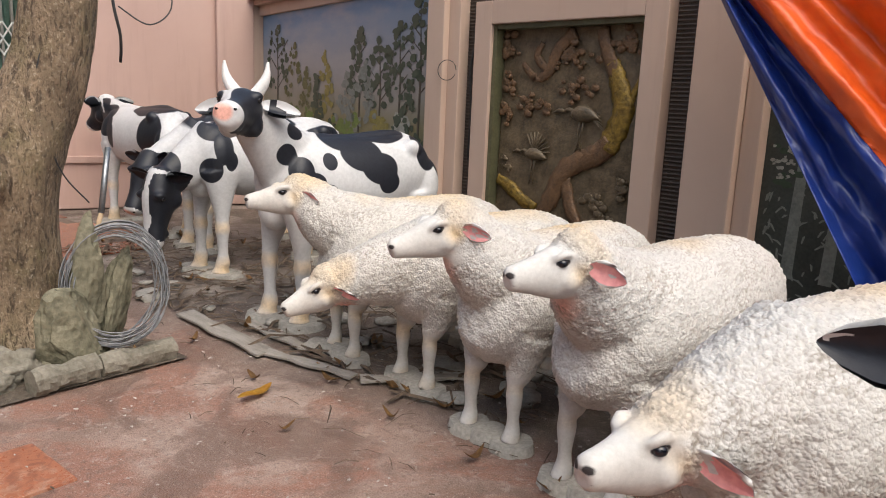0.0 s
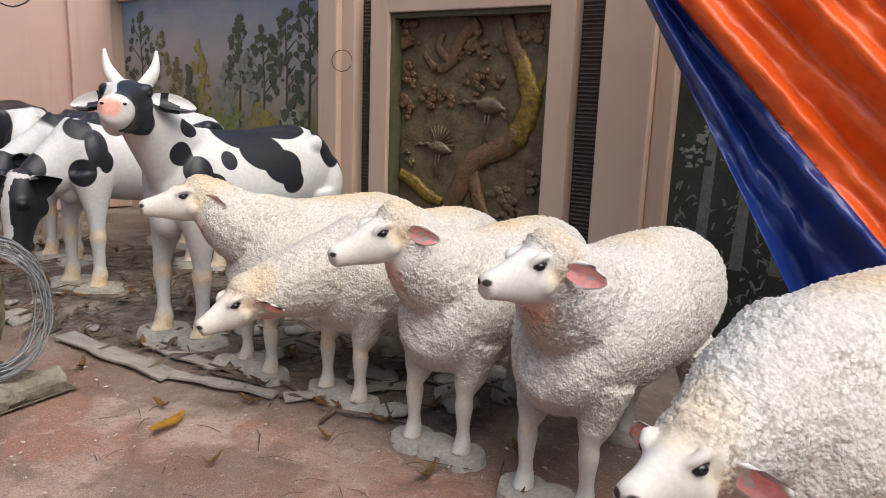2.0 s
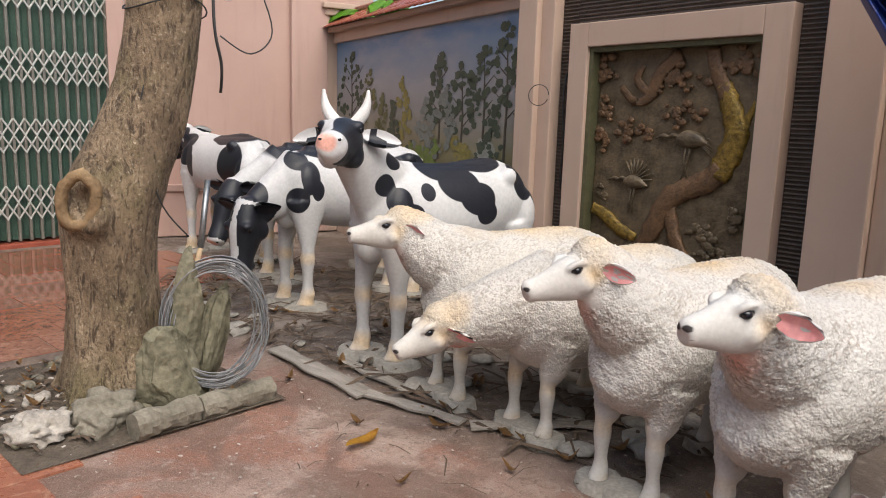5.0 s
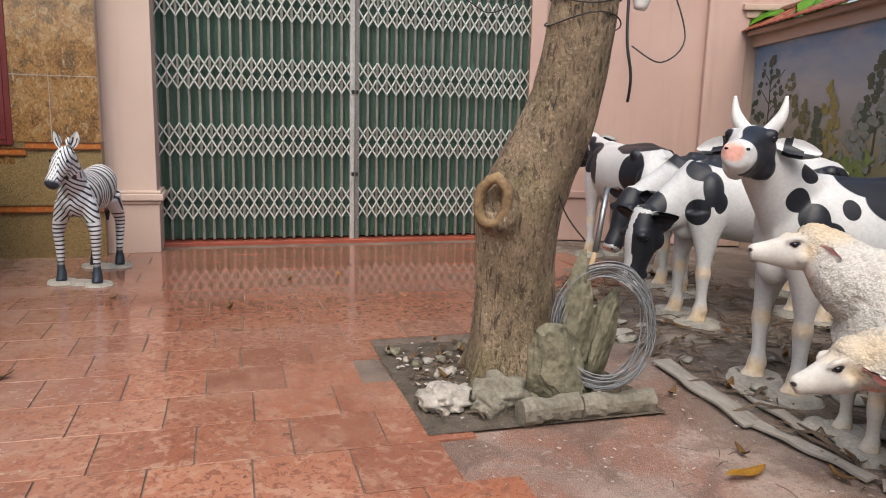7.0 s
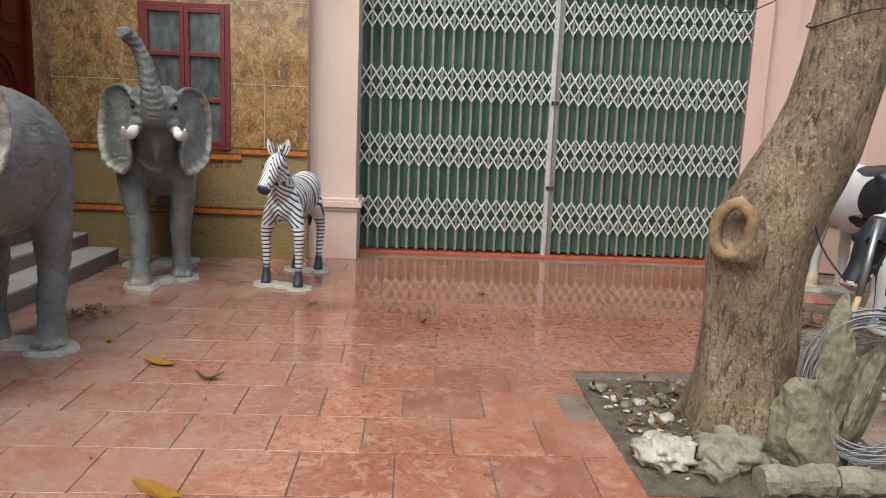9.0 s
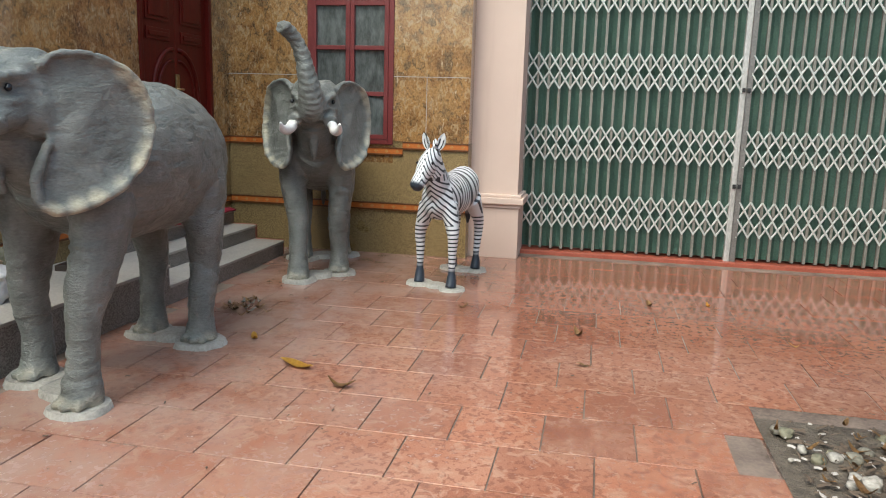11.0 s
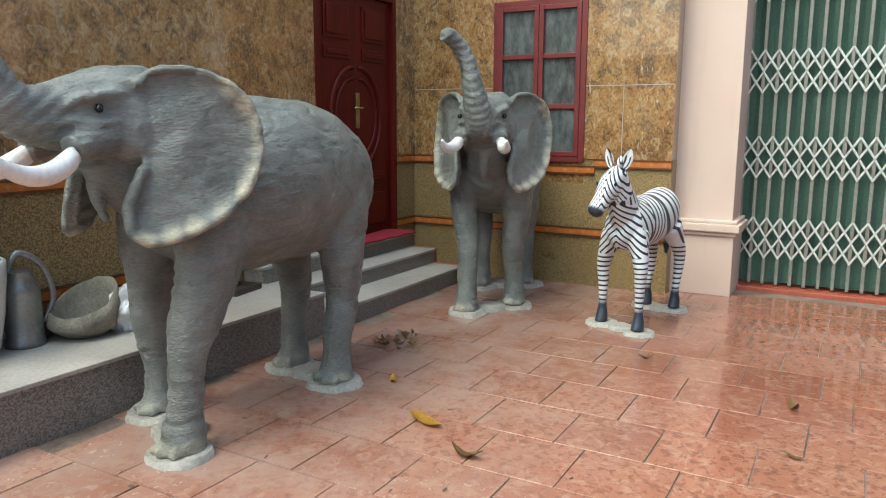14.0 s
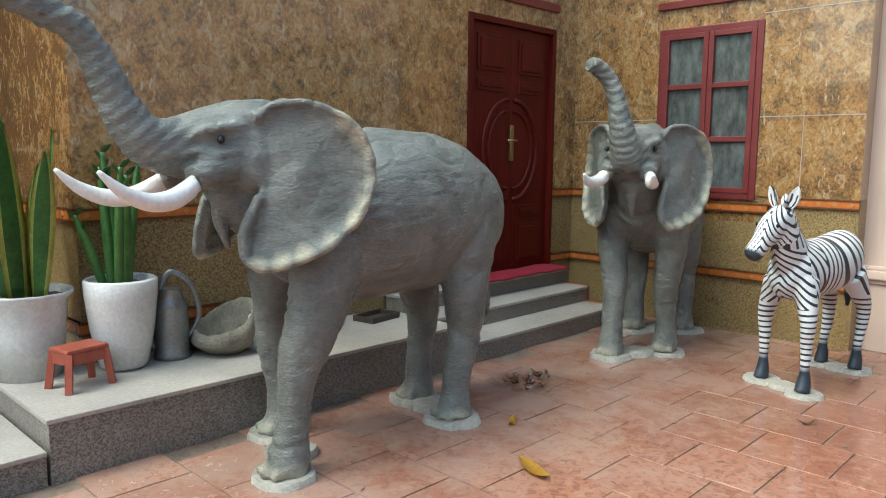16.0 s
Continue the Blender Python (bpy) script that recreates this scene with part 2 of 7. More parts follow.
M = {
    "tile": m_tile(), "ground": m_ground(), "marble": m_marble(), "bark": m_bark(),
    "granite_ochre": m_granite("ochre_granite", (0.13, 0.085, 0.034), (0.24, 0.165, 0.068), (0.36, 0.265, 0.125), 0.3, 150.0),
    "granite_grey": m_granite("grey_granite", (0.11, 0.097, 0.083), (0.18, 0.163, 0.145), (0.26, 0.24, 0.22), 0.4, 150.0),
    "tread": simple("worn_stone_tread", (0.30, 0.28, 0.25), (0.46, 0.43, 0.39), 3.0, 0.5, world=True),
    "band": simple("orange_border_tile", (0.42, 0.11, 0.020), (0.55, 0.18, 0.04), 9.0, 0.35, world=True),
    "band_trim": simple("brown_tile_trim", (0.10, 0.035, 0.012), (0.16, 0.06, 0.02), 9.0, 0.35, world=True),
    "band_dot": simple("yellow_tile_flower", (0.42, 0.19, 0.05), (0.50, 0.25, 0.08), 30.0, 0.35, world=True),
    "pink": m_paint("pink_wall_paint", (0.45, 0.30, 0.25), (0.50, 0.345, 0.29), (0.33, 0.21, 0.17)),
    "cream": m_paint("peach_wall_paint", (0.44, 0.32, 0.25), (0.49, 0.365, 0.285), (0.31, 0.22, 0.165)),
    "pilaster": m_paint("pale_pink_paint", (0.52, 0.395, 0.325), (0.58, 0.45, 0.375), (0.42, 0.30, 0.24)),
    "rail": simple("rail_steel", (0.17, 0.16, 0.145), (0.27, 0.255, 0.235), 20.0, 0.5, 0.5),
    "gate_green": simple("green_gate_sheet", (0.080, 0.165, 0.125), (0.13, 0.24, 0.185), 2.5, 0.5, world=True),
    "gate_post": simple("weathered_gate_upright", (0.17, 0.165, 0.14), (0.27, 0.26, 0.22), 14.0, 0.5, 0.3),
    "lattice": simple("pale_lattice_paint", (0.42, 0.44, 0.40), (0.60, 0.61, 0.57), 20.0, 0.45, 0.2),
    "kerb": simple("red_painted_kerb", (0.26, 0.06, 0.035), (0.38, 0.10, 0.06), 5.0, 0.4, world=True),
    "door": simple("red_stained_wood", (0.060, 0.004, 0.0025), (0.120, 0.010, 0.006), 2.0, 0.42, world=True, spec=0.2, fine=30.0, stretch=(8, 8, 0.6)),
    "winframe": simple("maroon_window_paint", (0.13, 0.022, 0.022), (0.19, 0.035, 0.033), 5.0, 0.35),
    "brass": simple("worn_brass", (0.35, 0.26, 0.13), (0.55, 0.43, 0.24), 40.0, 0.35, 1.0),
    "mat": simple("red_floor_mat", (0.20, 0.006, 0.02), (0.32, 0.012, 0.035), 30.0, 0.9, fine=150.0, bump=0.5),
    "soil": simple("dark_soil", (0.045, 0.034, 0.024), (0.15, 0.12, 0.088), 9.0, 0.9, bump=0.8, dist=0.02, world=True),
    "rock": simple("mossy_rock", (0.060, 0.058, 0.032), (0.27, 0.25, 0.17), 7.0, 0.8, bump=0.6, dist=0.02, fine=28.0),
    "pale_rock": simple("pale_pitted_rock", (0.20, 0.18, 0.15), (0.52, 0.48, 0.42), 14.0, 0.85, bump=0.6, dist=0.015, fine=50.0),
    "callus": simple("healed_wood", (0.12, 0.075, 0.035), (0.34, 0.23, 0.12), 14.0, 0.8, bump=0.6, dist=0.012, fine=45.0),
    "sandstone": simple("pale_sandstone", (0.30, 0.19, 0.11), (0.52, 0.39, 0.27), 9.0, 0.8, bump=0.6, dist=0.012, fine=40.0),
    "stile": simple("worn_pale_stile", (0.32, 0.31, 0.28), (0.60, 0.59, 0.55), 6.0, 0.45, 0.2, stretch=(1, 1, 0.4)),
    "log": simple("grey_concrete_log", (0.11, 0.10, 0.072), (0.29, 0.265, 0.21), 8.0, 0.85, bump=0.5, dist=0.01),
    "wire": simple("galvanised_wire", (0.16, 0.165, 0.17), (0.28, 0.285, 0.29), 50.0, 0.45, 0.6, bump=0),
    "black": simple("black_cable", (0.012, 0.012, 0.012), (0.03, 0.03, 0.03), 20.0, 0.5, bump=0),
    "leaf_dry": simple("dry_leaf", (0.13, 0.06, 0.02), (0.30, 0.17, 0.06), 20.0, 0.6, world=True),
    "leaf_yellow": simple("yellow_fallen_leaf", (0.42, 0.19, 0.02), (0.60, 0.36, 0.05), 12.0, 0.5, world=True),
    "leaf_green": simple("banana_leaf", (0.10, 0.30, 0.02), (0.22, 0.48, 0.04), 4.0, 0.4),
    "plant": simple("succulent_green", (0.03, 0.09, 0.02), (0.08, 0.19, 0.04), 10.0, 0.4),
    "plant_edge": simple("yellow_leaf_edge", (0.36, 0.38, 0.07), (0.50, 0.50, 0.14), 10.0, 0.4),
    "pot": simple("white_glazed_pot", (0.60, 0.60, 0.58), (0.72, 0.72, 0.70), 4.0, 0.25, bump=0.03),
    "zinc": simple("zinc_metal", (0.22, 0.24, 0.25), (0.36, 0.38, 0.39), 10.0, 0.38, 0.8),
    "plastic_red": simple("red_brown_plastic", (0.28, 0.06, 0.035), (0.36, 0.09, 0.055), 10.0, 0.45, bump=0.03),
    "sack": simple("white_plastic_bag", (0.58, 0.58, 0.60), (0.75, 0.75, 0.76), 8.0, 0.4, bump=0.3, dist=0.02, fine=14.0),
    "red_print": simple("red_print", (0.5, 0.03, 0.04), (0.6, 0.06, 0.06), 30.0, 0.5, bump=0),
    "blue_print": simple("blue_print", (0.03, 0.12, 0.4), (0.05, 0.2, 0.55), 30.0, 0.5, bump=0),
    "tarp_blue": simple("blue_tarpaulin", (0.008, 0.022, 0.14), (0.016, 0.045, 0.25), 3.0, 0.32, bump=0.25, fine=9.0, dist=0.02),
    "tarp_orange": simple("orange_tarpaulin", (0.72, 0.065, 0.004), (0.88, 0.13, 0.012), 3.0, 0.38, bump=0.25, fine=9.0, dist=0.02),
    "roof_tile": simple("glazed_roof_tile", (0.20, 0.045, 0.022), (0.36, 0.09, 0.05), 25.0, 0.3),
    "louver": simple("brown_ribbed_panel", (0.035, 0.026, 0.02), (0.075, 0.055, 0.043), 8.0, 0.55),
    "bronze": simple("patinated_bronze", (0.055, 0.043, 0.027), (0.21, 0.155, 0.092), 9.0, 0.40, 0.2, bump=0.6, fine=45.0, dist=0.01),
    "bronze_frame": simple("olive_frame_paint", (0.06, 0.06, 0.03), (0.12, 0.115, 0.06), 12.0, 0.5),
    "rust": simple("rust_red_relief", (0.07, 0.042, 0.022), (0.21, 0.115, 0.055), 20.0, 0.55, 0.1, bump=0.7, dist=0.012),
    "gilt": simple("gilded_relief", (0.08, 0.05, 0.014), (0.40, 0.26, 0.05), 26.0, 0.4, 0.4, bump=0.7, dist=0.012),
    "plaster": simple("rough_cement", (0.22, 0.205, 0.18), (0.44, 0.42, 0.37), 9.0, 0.85, bump=0.5, dist=0.01),
    "timber": simple("grey_old_board", (0.17, 0.15, 0.125), (0.38, 0.35, 0.31), 5.0, 0.8, stretch=(1, 6, 6)),
    "stick": simple("bare_wood", (0.30, 0.21, 0.12), (0.46, 0.34, 0.21), 10.0, 0.7),
    "eye": simple("glossy_black_eye", (0.004, 0.004, 0.006), (0.012, 0.013, 0.018), 30.0, 0.12, bump=0),
    "ivory": simple("white_tusk", (0.72, 0.71, 0.68), (0.82, 0.81, 0.79), 10.0, 0.35, bump=0.02),
}
g = Nodes("window_glass")
M["glass"] = g.done(g.ramp(g.noise(g.coords(True, (1, 1, 0.4)), 14.0, 6, 0.7), [(0.35, (0.045, 0.052, 0.05)), (0.7, (0.14, 0.155, 0.15))]), 0.06, 0.0, 0.7)


# ---- building helpers ----
def mesh_of(name, bm, mats, smooth=False):
    me = bpy.data.meshes.new(name)
    bm.normal_update()
    bm.to_mesh(me)
    bm.free()
    for m in (mats if isinstance(mats, (list, tuple)) else [mats]):
        me.materials.append(M[m])
    if smooth:
        me.polygons.foreach_set("use_smooth", [True] * len(me.polygons))
    return me


def part(name, bm, mats, parent, label="", smooth=False):
    ob = new(name, mesh_of(name, bm, mats, smooth))
    ob.parent = parent
    if label:
        ob["label"] = label
    return ob


def thing(name, m, label, category, group=""):
    ob = new(name)
    ob.matrix_world = m
    return tagged(ob, label, category, group)


def solo(name, bm, mats, label, category, m=None, smooth=False, group="", kind=""):
    ob = new(name, mesh_of(name, bm, mats, smooth))
    if m:
        ob.matrix_world = m
    return tagged(ob, label, category, group, kind)


def box(bm, lo, hi, bevel=0.0, m=None, mat=0):
    lo, hi = Vector(lo), Vector(hi)
    r = bmesh.ops.create_cube(bm, size=1.0)
    vs = r["verts"]
    for v in vs:
        v.co = Vector([lo[i] + (v.co[i] + 0.5) * (hi[i] - lo[i]) for i in range(3)])
    fs = list({f for v in vs for f in v.link_faces})
    if bevel:
        es = list({e for v in vs for e in v.link_edges})
        r = bmesh.ops.bevel(bm, geom=es, offset=bevel, segments=2, affect="EDGES", profile=0.6)
        vs = list({v for f in r["faces"] for v in f.verts} | {v for v in vs if v.is_valid})
        fs = list({f for v in vs for f in v.link_faces})
    for f in fs:
        f.material_index = mat
    if m:
        for v in vs:
            v.co = m @ v.co
    return bm


def boxes(*items, bevel=0.0):
    bm = bmesh.new()
    for lo, hi in items:
        box(bm, lo, hi, bevel)
    return bm


def tube(bm, pts, seg=14, side=(0, 1, 0), mat=0, cap=True, wob=0.0):
    """Loft of ellipses: pts are (place, half width, half height); side: the way of the width."""
    side = Vector(side)
    rings = []
    P = [Vector(p[0]) for p in pts]
    for i, (p, a, b) in enumerate(pts):
        tan = (P[min(i + 1, len(P) - 1)] - P[max(i - 1, 0)]).normalized()
        s = (side - tan * side.dot(tan))
        s = s.normalized() if s.length > 0.05 else tan.orthogonal().normalized()
        u = tan.cross(s)
        ring = []
        for k in range(seg):
            an = 2 * math.pi * k / seg
            q = 1 + (wob * noise.noise(Vector((k * 0.9, i * 0.7, a * 31))) if wob else 0)
            ring.append(bm.verts.new(P[i] + (s * a * math.cos(an) + u * b * math.sin(an)) * q))
        rings.append(ring)
    for r0, r1 in zip(rings, rings[1:]):
        for k in range(seg):
            f = bm.faces.new((r0[k], r0[(k + 1) % seg], r1[(k + 1) % seg], r1[k]))
            f.material_index = mat
    if cap:
        for r, rev in ((rings[0], True), (rings[-1], False)):
            f = bm.faces.new(r[::-1] if rev else r)
            f.material_index = mat
    return rings


def smooth_pts(pts, n=4):
    """Catmull-Rom through (place, a, b) rows."""
    out = []
    R = [np.array((*p, a, b), float) for p, a, b in pts]
    for i in range(len(R) - 1):
        p0, p1, p2, p3 = R[max(i - 1, 0)], R[i], R[i + 1], R[min(i + 2, len(R) - 1)]
        for k in range(n):
            t = k / n
            q = 0.5 * ((2 * p1) + (p2 - p0) * t + (2 * p0 - 5 * p1 + 4 * p2 - p3) * t * t + (3 * p1 - p0 - 3 * p2 + p3) * t ** 3)
            out.append((tuple(q[:3]), max(q[3], 0.002), max(q[4], 0.002)))
    out.append(pts[-1])
    return out


def ball(bm, c, r, mat=0, seg=12, m=None):
    r = (r, r, r) if isinstance(r, (int, float)) else r
    t = Matrix.Translation(c) @ (m or Matrix()) @ Matrix.Diagonal((*r, 1))
    res = bmesh.ops.create_uvsphere(bm, u_segments=seg, v_segments=max(6, seg * 2 // 3), radius=1.0, matrix=t)
    for f in {f for v in res["verts"] for f in v.link_faces}:
        f.material_index = mat
        f.smooth = True


def fuse(bm, voxel, rounds=4):
    """One closed skin round all the pieces of bm."""
    me = bpy.data.meshes.new("fuse")
    bm.to_mesh(me)
    bm.free()
    ob = new("fuse", me)
    md = ob.modifiers.new("r", "REMESH")
    md.mode, md.voxel_size = "VOXEL", voxel
    sm = ob.modifiers.new("s", "SMOOTH")
    sm.factor, sm.iterations = 0.5, rounds
    dg = bpy.context.evaluated_depsgraph_get()
    out = bpy.data.meshes.new_from_object(ob.evaluated_get(dg))
    bpy.data.objects.remove(ob)
    bpy.data.meshes.remove(me)
    nb = bmesh.new()
    nb.from_mesh(out)
    bpy.data.meshes.remove(out)
    for f in nb.faces:
        f.smooth = True
        f.material_index = 0
    return nb


def field(p, blobs, wob=0.35, freq=7.0):
    """Largest of soft blobs (centre, radii) at p; above zero inside. The outline wavers."""
    best = -9.0
    n = noise.noise(Vector(p) * freq) * wob
    for c, r in blobs:
        d = math.sqrt(sum(((p[i] - c[i]) / r[i]) ** 2 for i in range(3)))
        best = max(best, 1 - d + n)
    return best


def lumps(bm, centre, r, amp, freq, seed, sub=3, m=None):
    """A rough stone."""
    res = bmesh.ops.create_icosphere(bm, subdivisions=sub, radius=1.0)
    o = Vector((seed * 7.3, seed * 3.1, seed * 1.7))
    for v in res["verts"]:
        d = v.co.normalized()
        k = 1 + amp * noise.noise(d * freq + o) + 0.4 * amp * noise.noise(d * freq * 2.7 + o)
        k += 0.45 * amp * (0.35 - abs(noise.noise(d * freq * 1.9 + o * 2))) + 0.12 * amp * noise.noise(d * freq * 6 + o)
        k = min(k, 1 + amp * 0.5)
        q = Vector((d.x * r[0] * k, d.y * r[1] * k, d.z * r[2] * k))
        v.co = Vector(centre) + ((m @ q) if m else q)


# ---- setting: ground ----
bm = bmesh.new()
bmesh.ops.create_grid(bm, x_segments=90, y_segments=90, size=30)
for v in bm.verts:
    near = max(0.0, 1 - max(abs(v.co.x + 3), abs(v.co.y - 1)) / 12)
    v.co.z = -0.012 + 0.004 * noise.noise(v.co * 0.7) * near
solo("ground", bm, "ground", "worn concrete yard stained red and grey", "ground", kind="structure")

pavement = new("pavement")
tagged(pavement, "red clay tile paving, damp and dusty, in staggered rows", "paving", kind="structure")

# house: window wall (x = -8.11) and door wall (y = -3.65)
XW, YD = -8.11, -3.65
house = new("wall_house")
tagged(house, "house walls clad in polished brown marble over ochre granite", "wall", kind="structure")
WY0, WY1, WZ0, WZ1 = -2.81, -1.945, 1.075, 2.46
bm = boxes(((XW - 0.25, YD - 0.3, 1.11), (XW, WY0, 4.6)), ((XW - 0.25, WY1, 1.11), (XW, -1.2, 4.6)),
           ((XW - 0.25, WY0, WZ1), (XW, WY1, 4.6)), ((XW - 0.25, WY0, 0.9), (XW - 0.01, WY1, WZ0)))
part("upper_wall", bm, "marble", house, "polished brown marble sheets")
bm = boxes(((XW - 0.25, YD - 0.3, -0.02), (XW - 0.012, -1.2, 1.11)))
part("lower_wall", bm, "granite_ochre", house, "speckled ochre granite")
bm = boxes(((XW, WY1, 1.718), (XW + 0.0025, -1.205, 1.724)), ((XW, -1.62, 1.11), (XW + 0.0022, -1.615, 1.718)), ((XW, WY1, 2.50), (XW + 0.0025, -1.205, 2.506)), ((XW, YD, 1.718), (XW + 0.0025, WY0, 1.724)))
part("sheet_joint", bm, "tread", house, "pale filled joints between the marble sheets")
DX0, DX1, DZ0, DZ1 = -7.775, -6.62, 0.40, 2.515
XE = -3.64
bm = boxes(((DX1, YD - 0.3, 1.11), (XE, YD, 4.6)), ((XW, YD - 0.3, 1.11), (DX0, YD, 4.6)), ((DX0, YD - 0.3, DZ1), (DX1, YD, 4.6)),
           ((XE - 0.3, YD - 1.6, 1.11), (XE, YD - 0.3, 4.6)))
part("upper_wall", bm, "marble", house, "polished brown marble sheets")
bm = boxes(((DX1, YD - 0.3, -0.02), (XE - 0.012, YD - 0.012, 1.11)), ((XW, YD - 0.3, -0.02), (DX0, YD - 0.012, 1.11)),
           ((XE - 0.3, YD - 1.6, -0.02), (XE - 0.012, YD - 0.3, 1.11)))
part("lower_wall", bm, "granite_ochre", house, "speckled ochre granite")


def band(p0, p1, z0, z1, out):
    """A border of orange tiles with a flower on each, trimmed top and bottom; out: the way off the wall."""
    p0, p1, out = Vector(p0), Vector(p1), Vector(out)
    u = (p1 - p0).normalized()
    rot = Matrix((u, -out, Vector((0, 0, 1)))).transposed().to_4x4()
    m = Matrix.Translation(p0) @ rot
    L = (p1 - p0).length
    bm = bmesh.new()
    box(bm, (0, -0.004, z0), (L, 0.03, z1), m=m)
    t = 0.014
    for a in (z0, z1 - t):
        box(bm, (0, -0.008, a), (L, 0.02, a + t), m=m, mat=1)
    n = max(1, round(L / 0.11))
    zc = (z0 + z1) / 2
    for i in range(n):
        x = (i + 0.5) * L / n
        q = m @ Matrix.Translation((x, -0.006, zc)) @ Matrix.Rotation(radians(45), 4, "Y")
        box(bm, (-0.013, -0.003, -0.013), (0.013, 0.004, 0.013), m=q, mat=2)
    part("border", bm, ["band", "band_trim", "band_dot"], house, "orange border tiles with small flowers")


for z0, z1 in ((1.035, 1.11), (0.435, 0.51)):
    if z0 > 1:
        band((XW, WY1 + 0.10, 0), (XW, -1.2, 0), z0, z1, (1, 0, 0))
        band((XW, WY0 - 0.10, 0), (XW, WY1 + 0.10, 0), z0 - 0.06, z1 - 0.06, (1, 0, 0))
        band((XW, YD, 0), (XW, WY0 - 0.10, 0), z0, z1, (1, 0, 0))
    else:
        band((XW, YD, 0), (XW, -1.2, 0), z0, z1, (1, 0, 0))
    band((DX0, YD, 0), (XW, YD, 0), z0, z1, (0, 1, 0))
    band((XE, YD, 0), (DX1, YD, 0), z0, z1, (0, 1, 0))
    band((XE, YD - 1.6, 0), (XE, YD, 0), z0, z1, (1, 0, 0))
# far recess with its dark red door leaf
bm = boxes(((XE, YD - 1.7, -0.02), (2.5, YD - 1.45, 4.6)))
solo("wall_recess", bm, "marble", "brown marble wall at the back of the porch", "wall", kind="structure")
side_door = thing("side_door", pose(XE + 0.05, YD - 1.43, 0.29), "dark red wooden side door in the porch recess", "door")
bm = boxes(((0, -0.05, 0), (1.0, 0.03, 2.3)), ((0.12, 0.03, 0.2), (0.45, 0.045, 0.9)), ((0.12, 0.03, 1.1), (0.45, 0.045, 2.1)), bevel=0.008)
part("leaf", bm, "door", side_door)
bm = bmesh.new()
tube(bm, [((0.09, 0.07, 1.12), 0.01, 0.01), ((0.2, 0.07, 1.12), 0.01, 0.01)], 8)
part("handle", bm, "zinc", side_door, "steel lever handle")

# window
win = thing("window_1", pose(XW, 0, 0), "maroon framed casement window with six dusty panes", "window")
win["kind"] = "structure"
bm = bmesh.new()
fw = 0.05
for lo, hi in (((-0.06, WY0, WZ0), (0.015, WY0 + fw, WZ1)), ((-0.06, WY1 - fw, WZ0), (0.015, WY1, WZ1)),
               ((-0.06, WY0 + fw, WZ0), (0.014, WY1 - fw, WZ0 + fw)), ((-0.06, WY0 + fw, WZ1 - fw), (0.014, WY1 - fw, WZ1))):
    box(bm, lo, hi, 0.006)
part("window_frame", bm, "winframe", win)
ym = (WY0 + WY1) / 2
for y0, y1 in ((WY0 + fw, ym - 0.002), (ym + 0.002, WY1 - fw)):
    bm = bmesh.new()
    s = 0.042
    zs = [WZ0 + fw + k * (WZ1 - WZ0 - 2 * fw) / 3 for k in range(4)]
    for lo, hi in (((-0.04, y0, zs[0]), (0.022, y0 + s, zs[3])), ((-0.04, y1 - s, zs[0]), (0.022, y1, zs[3]))):
        box(bm, lo, hi, 0.005)
    for k in range(4):
        h = s / 2 if 0 < k < 3 else s
        z0 = zs[k] - (h if k else 0)
        z1 = zs[k] + (h if k < 3 else 0)
        box(bm, (-0.04, y0 + s, z0), (0.02, y1 - s, z1), 0.004)
    sash = part("sash", bm, "winframe", win)
    for k in range(3):
        bm = boxes(((-0.02, y0 + s, zs[k] + 0.02), (-0.012, y1 - s, zs[k + 1] - 0.02)))
        part("pane", bm, "glass", sash, "dusty dark glass")

# a fanlight sill above the opening
solo("window_sill_band", boxes(((XW, WY0 - 0.02, 2.62), (XW + 0.03, WY1 + 0.02, 2.68)), bevel=0.005), "winframe",
     "maroon lower rail of the fanlight over the window", "window", kind="structure")
solo("door_fanlight", boxes(((DX0 - 0.02, YD, 2.66), (DX1 + 0.02, YD + 0.03, 2.73)), bevel=0.005), "winframe",
     "maroon lower rail of the fanlight over the door", "window", kind="structure")

# house door
door = thing("door_1", pose(0, YD, 0), "closed red double door with raised panels and oval mouldings", "door")
door["kind"] = "structure"
bm = boxes(((DX0, -0.12, DZ0), (DX0 + 0.05, 0.012, DZ1)), ((DX1 - 0.05, -0.12, DZ0), (DX1, 0.012, DZ1)), ((DX0 + 0.05, -0.12, DZ1 - 0.05), (DX1 - 0.05, 0.011, DZ1)), bevel=0.005)
part("door_frame", bm, "door", door)
xm = (DX0 + DX1) / 2
for a, b, sgn in ((DX0 + 0.05, xm, 1), (xm, DX1 - 0.05, -1)):
    bm = boxes(((a + 0.001, -0.10, DZ0 + 0.01), (b - 0.001, -0.03, DZ1 - 0.05)), bevel=0.004)
    leaf = part("leaf", bm, "door", door)
    w = b - a
    for z0, z1 in ((0.48, 0.82), (0.88, 0.98), (1.93, 2.03), (2.09, 2.38)):
        bm = boxes(((a + 0.09, -0.03, z0), (b - 0.09, -0.018, z1)), ((a + 0.12, -0.018, z0 + 0.03), (b - 0.12, -0.008, z1 - 0.03)), bevel=0.006)
        part("panel", bm, "door", leaf)
    bm = bmesh.new()
    xc = b - 0.04 if sgn > 0 else a + 0.04
    for R, rr in ((0.40, 0.020), (0.31, 0.014)):
        pts = []
        for k in range(17):
            an = math.pi * (k / 16) + math.pi / 2
            pts.append(((xc + sgn * 0.80 * R * math.cos(an), -0.028, 1.45 + 1.05 * R * math.sin(an)), rr, rr))
        tube(bm, pts, 8, (0, 1, 0))
    part("moulding", bm, "door", leaf, smooth=True)
